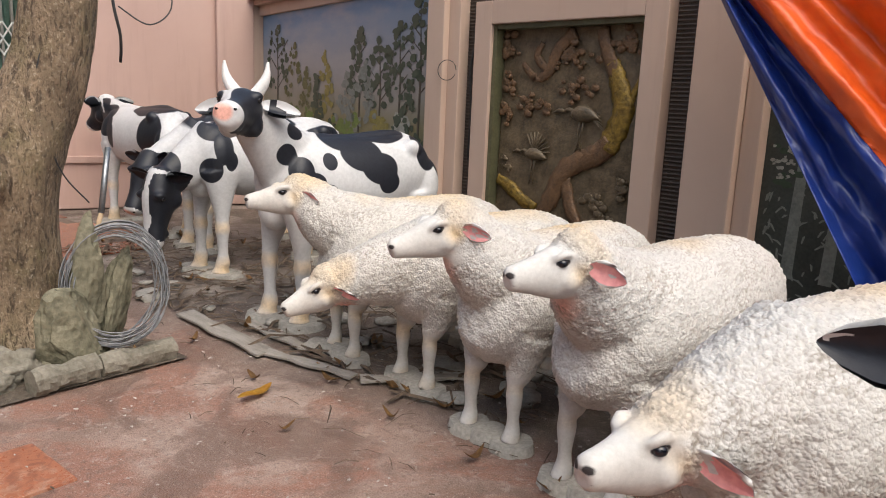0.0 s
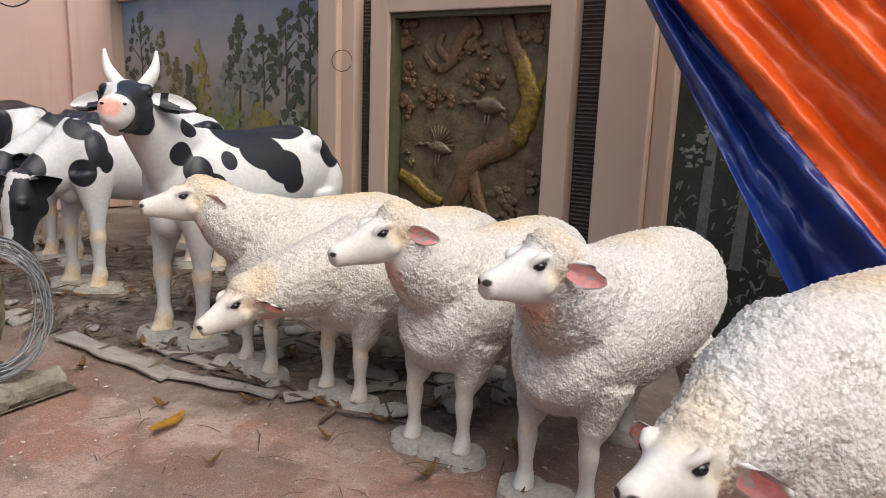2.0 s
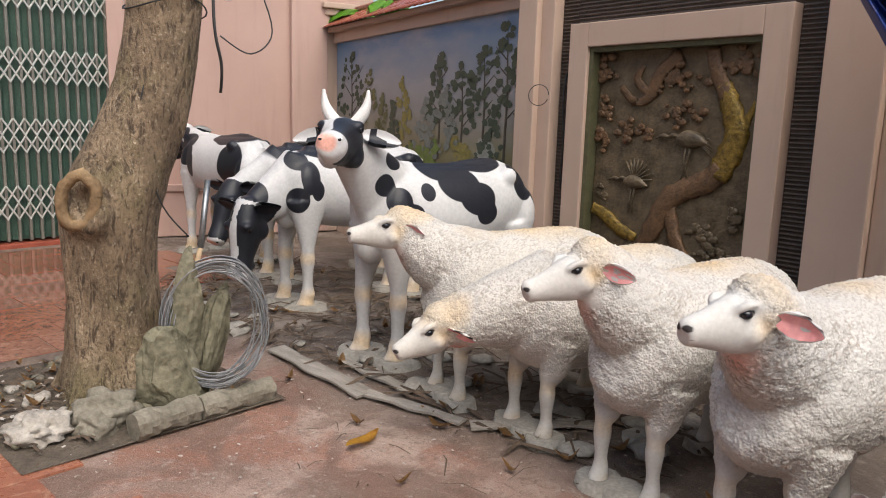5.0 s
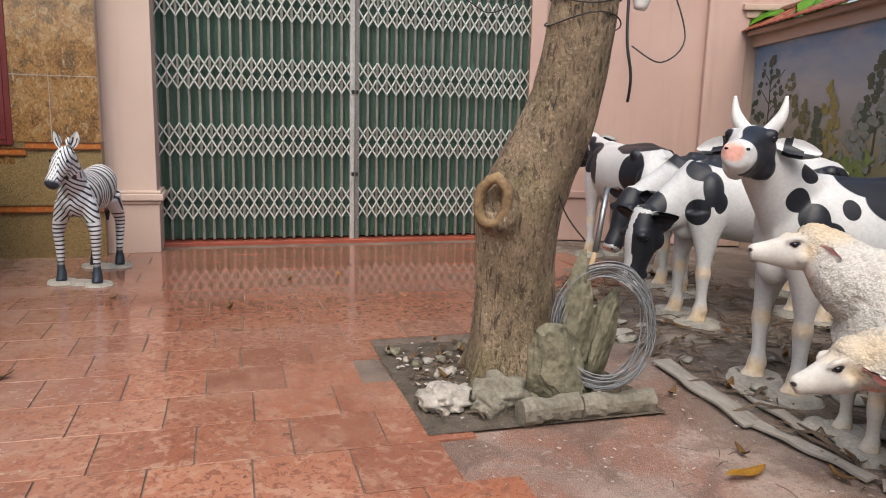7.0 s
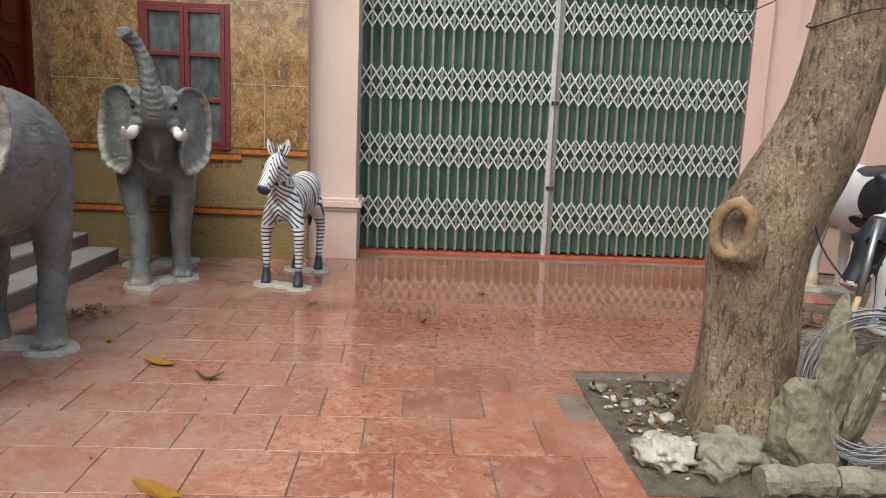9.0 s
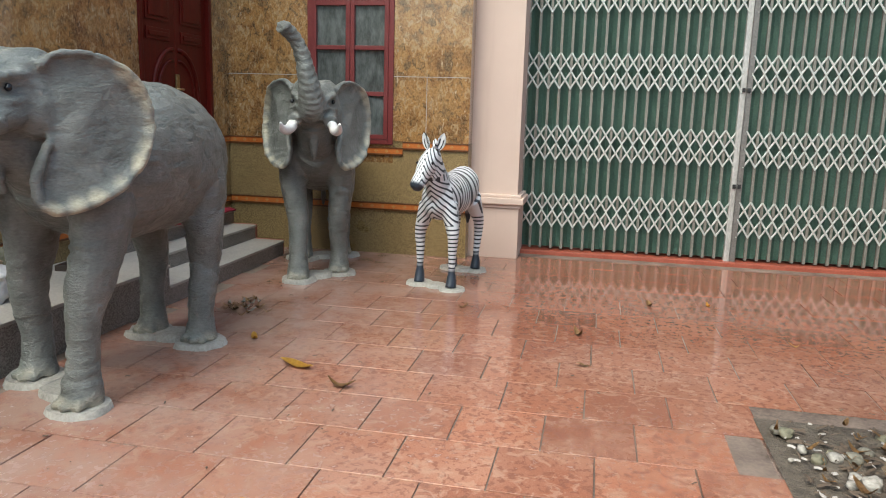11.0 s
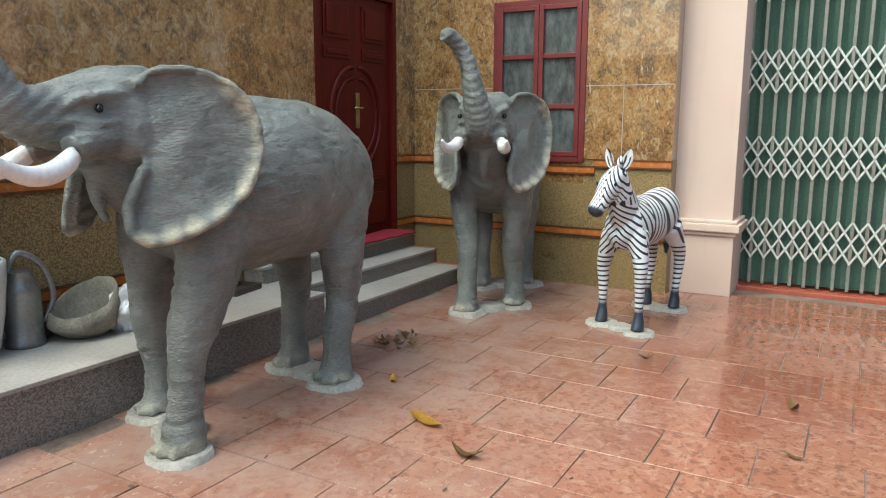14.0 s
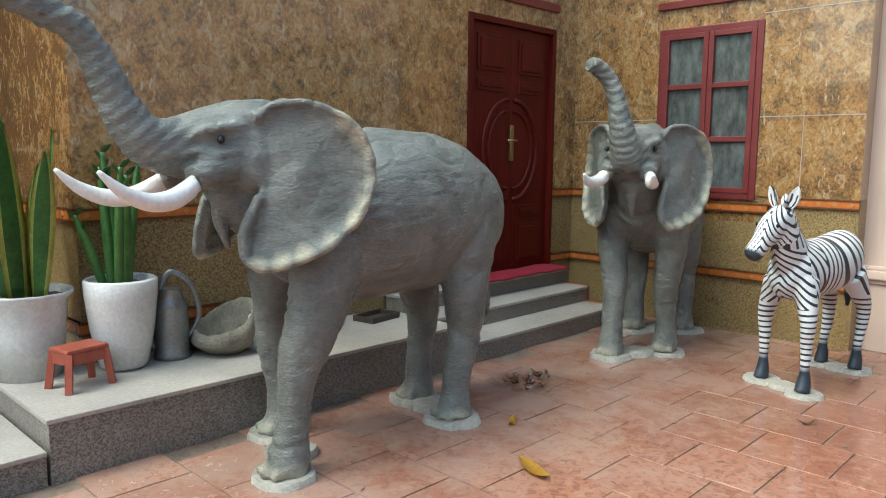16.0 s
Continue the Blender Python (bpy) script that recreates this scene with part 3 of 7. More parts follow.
bm = boxes(((xm - 0.028, -0.03, 1.36), (xm + 0.022, -0.008, 1.66)), bevel=0.006)
h = part("handle_plate", bm, "brass", door, "worn brass handle plate")
bm = bmesh.new()
tube(bm, [((xm, -0.01, 1.53), 0.01, 0.01), ((xm, 0.045, 1.53), 0.01, 0.01), ((xm + 0.01, 0.05, 1.53), 0.01, 0.01), ((xm + 0.13, 0.05, 1.53), 0.009, 0.012)], 8, (0, 0, 1))
part("lever", bm, "brass", h, smooth=True)

# porch platform and steps
porch = new("porch_steps")
tagged(porch, "grey granite porch platform with steps up to the house door", "steps", kind="structure")
YF = -2.91
XP, XS = -3.236, -5.75


def slab(name, lo, hi):
    """A riser block with a tread that overhangs it a little."""
    part(name, boxes((lo, (hi[0], hi[1], hi[2] - 0.022))), "granite_grey", porch, "speckled grey granite riser")
    part("tread", boxes(((lo[0], lo[1], hi[2] - 0.022), (hi[0] + 0.012, hi[1] + 0.014, hi[2])), bevel=0.005), "tread", porch, "pale worn stone tread")


slab("platform", (XS, YD, -0.02), (XP, YF, 0.288))
slab("step", (XP + 0.013, YD - 1.4, -0.02), (2.5, YF - 0.01, 0.15))
slab("platform", (XE, YD - 1.4, -0.02), (XP, YD, 0.285))
slab("step", (-7.70, YD, -0.02), (XS, YF, 0.142))
slab("step", (-7.73, YD, 0.12), (XS, -3.21, 0.272))
slab("threshold", (-7.80, YD, 0.25), (XS - 0.02, -3.47, 0.398))
bm = boxes(((-7.76, YF - 0.02, 0.0), (-7.701, YF - 0.32, 0.14)), ((-7.79, YD, 0.14), (-7.731, -3.22, 0.27)))
part("end_panel", bm, "kerb", porch, "dull red painted step end")

mat_ob = bmesh.new()
bmesh.ops.create_grid(mat_ob, x_segments=24, y_segments=8, size=0.5)
for v in mat_ob.verts:
    v.co = Vector((v.co.x * 1.25, v.co.y * 0.27, 0.012 + 0.012 * noise.noise(Vector((v.co.x * 9, v.co.y * 7, 0)))))
    if v.co.y > 0.1:
        v.co.z -= 0.3 * (v.co.y - 0.1)
r = bmesh.ops.solidify(mat_ob, geom=mat_ob.faces[:], thickness=0.012)
solo("door_mat", mat_ob, "mat", "crumpled red mat on the threshold of the door", "mat", pose(-7.12, -3.55, 0.412), True)

# pilaster between house and gate
bm = boxes(((-8.75, -1.205, 0.0), (-8.30, -0.73, 4.6)), bevel=0.006)
pil = solo("pilaster", bm, "pilaster", "pink painted wall pilaster with a moulded plinth", "pilaster", kind="structure")
part("plinth", boxes(((-8.75, -1.23, 0.0), (-8.27, -0.71, 0.50)), bevel=0.006), "pilaster", pil)
part("plinth_cap", boxes(((-8.75, -1.25, 0.50), (-8.25, -0.69, 0.535)), ((-8.75, -1.275, 0.535), (-8.225, -0.665, 0.60)), ((-8.75, -1.25, 0.60), (-8.25, -0.69, 0.63)), bevel=0.01), "pilaster", pil)

# ---- folding gate ----
XG, GY0, GYM, GY1, GZ = -8.72, -0.75, 1.33, 3.42, 2.86
kerb = solo("gate_kerb", boxes(((XG - 0.2, GY0, -0.02), (XG + 0.10, GY1, 0.035)), bevel=0.008), "kerb", "low red painted kerb under the folding gate", "kerb", kind="structure")
N = 19
PITCH = (GYM - 0.05 - GY0) / N
BANDS = (0.42, 1.10, 1.80, 2.53)


def gate_leaf(y0, flip, label):
    g = thing("gate_leaf", pose(XG, y0, 0.035), label, "gate", "folding gate leaves")
    up = boxes(((-0.012, -0.013, 0.02), (0.02, 0.013, GZ)))
    post = mesh_of("upright", up, "gate_post")
    for i in range(N + 1):
        o = new("upright", post)
        o.parent = g
        o.location = (0, i * PITCH, 0)
    bm = bmesh.new()
    for i in range(N):
        y = i * PITCH
        w = PITCH - 0.006
        # each sheet is folded outwards along its middle
        a = [Vector((-0.03, y + 0.003, z)) for z in (0.03, GZ - 0.02)]
        c = [Vector((-0.05, y + PITCH / 2, z)) for z in (0.03, GZ - 0.02)]
        e = [Vector((-0.03, y + 0.003 + w, z)) for z in (0.03, GZ - 0.02)]
        va, vc, ve = [[bm.verts.new(p) for p in q] for q in (a, c, e)]
        bm.faces.new((va[0], vc[0], vc[1], va[1]))
        bm.faces.new((vc[0], ve[0], ve[1], vc[1]))
    r = bmesh.ops.solidify(bm, geom=bm.faces[:], thickness=0.003)
    part("sheet", bm, "gate_green", g, "green folded steel sheets")
    for zb in BANDS:
        bm = bmesh.new()
        hh = 0.175
        for row in (-1, 0):
            z0 = zb + row * hh
            for i in range(N):
                y = i * PITCH
                for ya, yb, dx in ((y, y + PITCH, 0.022), (y + PITCH, y, 0.028)):
                    p = [Vector((dx, ya, z0 + 0.004)), Vector((dx, ya * 0.5 + yb * 0.5, z0 + hh / 2)), Vector((dx, yb, z0 + hh - 0.004))]
                    tube(bm, [(q, 0.009, 0.003) for q in p], 6, (0, 1, 0))
            for i in range(N + 1):
                ball(bm, (0.03, i * PITCH, z0), 0.007, seg=6)
        part("lattice", bm, "lattice", g, "pale scissor lattice bars")
    bm = boxes(((-0.05, -0.03, 0.0), (0.03, 0.03, GZ)), bevel=0.004)
    st = part("closing_stile", bm, "rail" if flip else "stile", g, "grey closing stile" if flip else "worn pale closing stile")
    st.location = (0, (N + 0.15) * PITCH if not flip else -0.15 * PITCH - 0.002, 0)
    for z in (0.74, 1.65):
        bm = bmesh.new()
        box(bm, (0.03, -0.015, z - 0.02), (0.045, 0.015, z + 0.02), 0.004)
        lk = part("lock", bm, "black", st, "small dark lock")
    return g


gate_leaf(GY0 + 0.02, False, "green folding steel gate leaf with pale scissor lattice, closed")
gate_leaf(GYM + 0.05, True, "green folding steel gate leaf with pale scissor lattice, closed")
bm = boxes(((XG - 0.06, GY0, GZ + 0.03), (XG + 0.05, GY1, GZ + 0.10)))
solo("gate_head_rail", bm, "rail", "steel head rail of the folding gate", "rail", kind="structure")
bm = boxes(((XG - 0.25, -1.2, GZ + 0.10), (XG + 0.06, GY1 + 0.05, 4.6)), ((XG - 0.55, GY0 - 0.3, -0.02), (XG - 0.35, GY1 + 0.3, 3.0)))
solo("wall_gate", bm, "pink", "pink painted wall above and behind the folding gate", "wall", kind="structure")

# pink wall from the gate to the corner of the yard
CB = Vector((-7.80, 5.80, 0))
CA = Vector((XG + 0.02, GY1 + 0.02, 0))


def along(a, b):
    """A frame with x from a to b along the ground, y into the wall, z up."""
    u = (b - a).normalized()
    return Matrix.Translation(a) @ Matrix((u, Vector((-u.y, u.x, 0)), Vector((0, 0, 1)))).transposed().to_4x4(), (b - a).length


mp, L = along(CA, CB)
bm = boxes(((-0.02, 0, -0.02), (L + 0.5, 0.25, 3.05)), ((-0.02, 0, 3.05), (L + 0.5, 0.22, 4.4)))
wp = solo("wall_pink", bm, "pink", "tall pink painted yard wall, faintly dirty", "wall", mp, kind="structure")
part("ledge", boxes(((0, -0.05, 2.98), (L + 0.3, 0.0, 3.05)), bevel=0.012), "pink", wp)
part("gate_reveal", boxes(((-0.02, -0.10, 0), (0.16, 0.0, 4.4)), bevel=0.01), "pink", wp)
part("wall_pier", boxes(((L - 0.55, -0.10, 0), (L - 0.10, 0.0, 2.95)), bevel=0.02), "pink", wp)
part("plinth", boxes(((0.16, -0.07, 0), (L - 0.1, -0.001, 0.52)), ((0.16, -0.10, 0.52), (L - 0.1, -0.001, 0.60)), bevel=0.012), "pink", wp)

# ---- mural wall ----
MA, MB = Vector((-7.72, 5.76, 0)), Vector((-4.00, 4.71, 0))
mm, ML = along(MA, MB)
mural = thing("mural_wall", mm, "boundary wall bay with a painted woodland mural", "wall")
mural["kind"] = "structure"
MZ = 2.30
part("wall", boxes(((-0.6, 0.04, -0.02), (ML + 0.3, 0.26, MZ + 0.12))), "cream", mural)
part("head_band", boxes(((-0.1, -0.02, MZ), (ML, 0.04, MZ + 0.12)), bevel=0.01), "cream", mural)
part("corner_pier", boxes(((-0.28, -0.10, 0), (-0.02, 0.04, 2.62)), bevel=0.012), "cream", mural)
part("pier_cap", boxes(((-0.32, -0.14, 2.62), (0.02, 0.3, 2.70)), ((-0.36, -0.18, 2.70), (0.06, 0.34, 2.77)), bevel=0.015), "cream", mural)


# the painting: sky, far trees and meadow on one panel, thin raised brushwork on top
def m_mural(name, dark=False):
    k = Nodes(name)
    co = k.coords()
    sep = k.n("ShaderNodeSeparateXYZ")
    k.l(co, sep.inputs[0])
    z = k.math("ADD", sep.outputs["Z"], k.math("MULTIPLY", k.noise(co, 1.1, 4), 0.5))
    col = k.ramp(k.math("MULTIPLY", z, 0.4), [(0.40, (0.07, 0.075, 0.03)), (0.55, (0.19, 0.17, 0.085)), (0.68, (0.25, 0.24, 0.22)), (0.80, (0.26, 0.265, 0.28)), (0.95, (0.17, 0.25, 0.35)), (1.0, (0.10, 0.20, 0.34))])
    cl = k.noise(k.coords(False, (0.5, 1, 1.4)), 2.2, 5, 0.6)
    up = k.n("ShaderNodeMapRange")
    k.l(sep.outputs["Z"], up.inputs[0])
    up.inputs[1].default_value, up.inputs[2].default_value = 1.4, 1.8
    col = k.mix(k.math("MULTIPLY", up.outputs[0], k.ramp(cl, [(0.45, (0, 0, 0)), (0.7, (0.6, 0.6, 0.6))])), col, (0.36, 0.34, 0.33))
    f = k.noise(co, 60.0, 3)
    k.bump(f, 0.1, 0.003)
    return k.done(col, 0.4)


M["mural"] = m_mural("mural_paint")
M["mural_dark"] = simple("dark_forest_paint", (0.014, 0.020, 0.019), (0.055, 0.066, 0.056), 3.0, 0.35)
for nm, c in (("p_green", (0.035, 0.06, 0.035)), ("p_olive", (0.10, 0.105, 0.035)), ("p_yellow", (0.22, 0.19, 0.045)), ("p_bright", (0.13, 0.19, 0.04)),
              ("p_trunk", (0.05, 0.045, 0.03)), ("p_grey", (0.17, 0.19, 0.17)), ("p_pale", (0.30, 0.31, 0.27))):
    M[nm] = simple("mural_" + nm[2:], tuple(0.7 * x for x in c), tuple(1.25 * x for x in c), 22.0, 0.45, bump=0.1)
panel = part("mural", boxes(((0, 0.02, 0.40), (ML, 0.041, MZ))), "mural", mural, "painted sky, meadow and haze")


def daub(bm, x, z, r, seed, y, squash=0.7, n=9):
    """One brush dab: a flat ragged patch a millimetre proud of the panel."""
    vs = []
    for k in range(n):
        an = 2 * math.pi * k / n
        q = r * (0.75 + 0.45 * noise.noise(Vector((seed * 3.7, math.cos(an) * 1.6, math.sin(an) * 1.6))))
        vs.append(bm.verts.new((x + q * math.cos(an), y, z + q * squash * math.sin(an))))
    bm.faces.new(vs)


def painted_tree(parent, x, z0, h, w, tone, seed, kind, y=0.0):
    """kind 0: clumps on a forked trunk; 1: a cone of foliage; 2: a low bush."""
    rnd = random.Random(seed)
    if kind == 0:
        bm = bmesh.new()
        tube(bm, [((x, y + 0.017, z0), 0.02, 0.002), ((x + 0.02, y + 0.017, z0 + h * 0.5), 0.015, 0.002), ((x - 0.01, y + 0.017, z0 + h * 0.95), 0.005, 0.002)], 6, (1, 0, 0))
        for s in range(5):
            zb = z0 + h * (0.35 + 0.1 * s)
            q = rnd.choice((-1, 1)) * w * rnd.uniform(0.25, 0.45)
            tube(bm, [((x, y + 0.017, zb), 0.008, 0.002), ((x + q, y + 0.017, zb + abs(q) * 0.7), 0.003, 0.002)], 5, (1, 0, 0))
        part("painted_trunk", bm, "p_trunk", parent)
    bm = bmesh.new()
    cnt = {0: 46, 1: 40, 2: 14}[kind]
    for i in range(cnt):
        f = i / cnt
        zz = z0 + h * ((0.35 + 0.65 * f) if kind == 0 else f)
        ww = w * (0.5 if kind == 2 else (0.5 * (1 - f) + 0.06 if kind == 1 else 0.5 * math.sin(math.pi * min(1, 0.25 + 0.72 * f)) + 0.04))
        daub(bm, x + rnd.uniform(-ww, ww), zz + rnd.uniform(-0.03, 0.03), rnd.uniform(0.035, 0.075) * (1.5 if kind == 2 else 1), seed * 50 + i, y + 0.0155 - 0.00005 * i - 0.0004 * (seed % 9))
    part("painted_foliage", bm, tone, parent)


for i, (x, z0, h, w, tone, kd) in enumerate((
        (1.75, 1.1, 0.75, 0.55, "p_yellow", 1), (1.30, 1.05, 0.6, 0.6, "p_olive", 1), (0.95, 1.1, 0.85, 0.7, "p_olive", 1),
        (2.25, 1.05, 0.55, 0.6, "p_grey", 1), (2.6, 1.1, 0.6, 0.8, "p_grey", 1), (1.55, 1.05, 0.55, 0.35, "p_green", 1),
        (0.45, 1.05, 1.12, 0.75, "p_green", 0), (2.50, 1.05, 0.98, 0.42, "p_green", 0), (2.9, 1.05, 0.85, 0.55, "p_green", 0),
        (3.25, 1.05, 1.0, 0.5, "p_green", 0), (3.58, 1.0, 1.22, 0.42, "p_green", 0), (3.4, 0.9, 0.5, 0.7, "p_green", 1), (2.2, 0.95, 0.25, 0.5, "p_bright", 2),
        (0.7, 1.0, 0.3, 0.6, "p_olive", 2), (1.1, 0.95, 0.3, 0.6, "p_bright", 2), (2.9, 0.95, 0.3, 0.25, "p_yellow", 2), (3.3, 0.95, 0.3, 0.2, "p_pale", 2), (1.8, 0.95, 0.3, 0.5, "p_green", 2))):
    painted_tree(mural, x, z0, h, w, tone, i + 3, kd)

# tiled coping over the mural wall
coping = thing("tiled_coping", mm @ pose(0, 0, MZ + 0.12), "red glazed tile coping along the mural wall", "roof")
part("bed", boxes(((-0.02, -0.10, 0.0), (ML + 0.02, 0.34, 0.05))), "cream", coping)
tb = bmesh.new()
tube(tb, [((0, 0, 0), 0.062, 0.010), ((0, 0.15, 0.075), 0.062, 0.012)], 8, (1, 0, 0))
tile_me = mesh_of("roof_tile", tb, "roof_tile", True)
for r in range(4):
    for i in range(int(ML / 0.125) + 1):
        o = new("roof_tile", tile_me)
        o.parent = coping
        o.matrix_local = pose(0.06 + i * 0.125, -0.17 + r * 0.10, 0.05 + r * 0.052, random.uniform(-2, 2), 0, random.uniform(-1.5, 1.5))
bm = bmesh.new()
tube(bm, [((-0.02, 0.26, 0.28), 0.05, 0.05), ((ML, 0.26, 0.28), 0.05, 0.05)], 10, (0, 1, 0))
part("ridge", bm, "roof_tile", coping, smooth=True)

# ---- relief bay ----
RO = Vector((-2.68, 4.47, 0))
ru = Vector((math.cos(radians(-7)), math.sin(radians(-7)), 0))
mr = Matrix.Translation(RO) @ Matrix((ru, Vector((-ru.y, ru.x, 0)), Vector((0, 0, 1)))).transposed().to_4x4()
bay = thing("relief_wall", mr, "boundary wall bay framing a bronze coloured relief panel", "wall")
bay["kind"] = "structure"
RX, RZ0, RZ1 = 0.635, 0.30, 1.95
part("wall", boxes(((-1.3, 0.12, -0.02), (6.0, 0.32, 3.3))), "cream", bay)
FW = 0.165
bm = boxes(((-RX - FW, -0.05, 0.0), (-RX, 0.12, RZ1 + FW)), ((RX, -0.05, 0.0), (RX + FW, 0.12, RZ1 + FW)), ((-RX, -0.05, RZ1), (RX, 0.12, RZ1 + FW)), ((-RX, -0.05, 0.0), (RX, 0.12, RZ0)), bevel=0.008)
part("panel_frame", bm, "cream", bay, "peach painted panel frame")
bm = boxes(((-RX, -0.02, RZ0), (-RX + 0.035, 0.10, RZ1)), ((RX - 0.02, -0.02, RZ0), (RX, 0.10, RZ1)), ((-RX + 0.035, -0.02, RZ1 - 0.035), (RX - 0.02, 0.10, RZ1)), bevel=0.004)
part("inner_frame", bm, "bronze_frame", bay, "olive inner frame")


def louvers(x0, x1, z0, z1):
    bm = boxes(((x0, 0.05, z0), (x1, 0.119, z1)))
    n = int((z1 - z0) / 0.026)
    for i in range(n):
        z = z0 + (i + 0.5) * (z1 - z0) / n
        tube(bm, [((x0 + 0.004, 0.05, z), 0.010, 0.009), ((x1 - 0.004, 0.05, z), 0.010, 0.009)], 6, (0, 1, 0))
    part("ribbed_panel", bm, "louver", bay, "brown ribbed panel strip")


PT = RZ1 + FW
louvers(-RX - FW - 0.155, -RX - FW - 0.002, 0.0, 2.9)
louvers(RX + FW + 0.002, RX + FW + 0.20, 0.0, 2.9)
louvers(-RX - FW, RX + FW, PT + 0.004, 2.9)
xl, xr = -RX - FW - 0.155, RX + FW + 0.20
part("pier", boxes(((xl - 0.34, -0.05, 0), (xl - 0.002, 0.12, 3.2)), bevel=0.01), "cream", bay)
part("pier", boxes(((xl - 0.31, -0.11, 0), (xl - 0.12, -0.05, 3.2)), bevel=0.01), "cream", bay)
part("pier", boxes(((xr + 0.002, -0.09, 0), (xr + 0.31, 0.12, 3.2)), bevel=0.01), "cream", bay)
part("pier", boxes(((xr + 0.312, -0.03, 0), (xr + 0.42, 0.12, 3.2)), bevel=0.01), "cream", bay)
dm = part("dark_mural", boxes(((xr + 0.422, 0.06, 0.0), (5.9, 0.121, 3.0))), "mural_dark", bay, "dark forest mural on the next bay")
bm = bmesh.new()
rnd = random.Random(5)
for i in range(260):
    x, z = xr + 0.45 + rnd.random() * 1.3, rnd.uniform(0.3, 1.1)
    an = rnd.uniform(0.5, 2.6)
    ln = rnd.uniform(0.03, 0.08)
    tube(bm, [((x, 0.057 - i * 0.00002, z), 0.004, 0.0008), ((x + 0.5 * ln * math.cos(an), 0.057 - i * 0.00002, z + 0.6 * ln * math.sin(an)), 0.007, 0.0008), ((x + ln * math.cos(an), 0.057 - i * 0.00002, z + ln * math.sin(an) * 0.8), 0.002, 0.0008)], 5, (1, 0, 0))
part("painted_grass", bm, "p_grey", bay)
bm = bmesh.new()
for i in range(5):
    x = xr + 0.62 + i * 0.21
    tube(bm, [((x, 0.057, 0.5), 0.035, 0.001), ((x + 0.02, 0.057, 1.3), 0.025, 0.001), ((x + rnd.uniform(-0.1, 0.1), 0.057, 2.9), 0.02, 0.001)], 6, (1, 0, 0))
part("painted_trunks", bm, "p_grey", bay)
bm = bmesh.new()
for i in range(60):
    daub(bm, xr + 0.45 + rnd.random() * 0.5, rnd.uniform(1.0, 1.75), rnd.uniform(0.02, 0.05), i + 200, 0.056 - i * 0.00003)
part("painted_foliage", bm, "p_green", bay)
bm = bmesh.new()
for i in range(26):
    daub(bm, xr + 0.47 + rnd.random() * 0.14, rnd.uniform(1.05, 1.28), rnd.uniform(0.012, 0.03), i + 300, 0.0535 - i * 0.00003)
part("painted_blossom", bm, "p_pale", bay)

# the relief itself
relief = thing("relief_panel", mr @ pose(0, 0.07, 0), "bronze coloured relief of cranes under a gilded pine", "relief")
bm = bmesh.new()
bmesh.ops.create_grid(bm, x_segments=70, y_segments=90, size=0.5)
for v in bm.verts:
    x, z = v.co.x * 1.2, RZ0 + (v.co.y + 0.5) * (RZ1 - RZ0 - 0.04)
    q = Vector((x * 3, z * 3, 1))
    v.co = Vector((x, -0.012 * noise.noise(q) - 0.008 * noise.noise(q * 3.1), z))
r = bmesh.ops.solidify(bm, geom=bm.faces[:], thickness=-0.03)
part("back_plate", bm, "bronze", relief, smooth=True)


def relief_tube(name, pts, matname, flat=0.45, seg=12, lab=""):
    bm = bmesh.new()
    tube(bm, smooth_pts([((x, -0.012, z), a, a * flat) for x, z, a in pts], 5), seg, (1, 0, 0), wob=0.35)
    return part(name, bm, matname, relief, lab, True)


# trunk of the pine sweeps from the lower middle to the upper right, its upper run gilded
relief_tube("trunk", [(-0.16, 0.62, 0.03), (-0.08, 0.72, 0.07), (0.02, 0.92, 0.075), (0.16, 1.02, 0.07), (0.32, 1.09, 0.075), (0.40, 1.18, 0.075)], "rust", lab="brown knotted trunk")
relief_tube("gilded_trunk", [(0.37, 1.12, 0.075), (0.445, 1.27, 0.078), (0.47, 1.42, 0.075), (0.42, 1.56, 0.065), (0.36, 1.68, 0.05)], "gilt", lab="gilded trunk")
relief_tube("upper_trunk", [(0.40, 1.60, 0.055), (0.32, 1.74, 0.05), (0.27, 1.90, 0.045)], "rust")
relief_tube("branch", [(0.47, 1.33, 0.03), (0.54, 1.48, 0.025), (0.58, 1.58, 0.015)], "gilt")
relief_tube("root", [(0.05, 0.9, 0.05), (0.10, 0.72, 0.05), (0.2, 0.55, 0.04), (0.27, 0.42, 0.03)], "rust")
relief_tube("branch", [(0.05, 1.88, 0.05), (-0.08, 1.78, 0.045), (-0.16, 1.62, 0.04), (-0.28, 1.58, 0.03), (-0.40, 1.68, 0.02)], "rust")
relief_tube("branch", [(-0.16, 1.62, 0.03), (-0.27, 1.72, 0.03), (-0.23, 1.82, 0.02)], "rust")
relief_tube("ledge", [(-0.58, 0.83, 0.04), (-0.46, 0.78, 0.05), (-0.33, 0.70, 0.045), (-0.2, 0.66, 0.03)], "gilt")
rnd = random.Random(11)
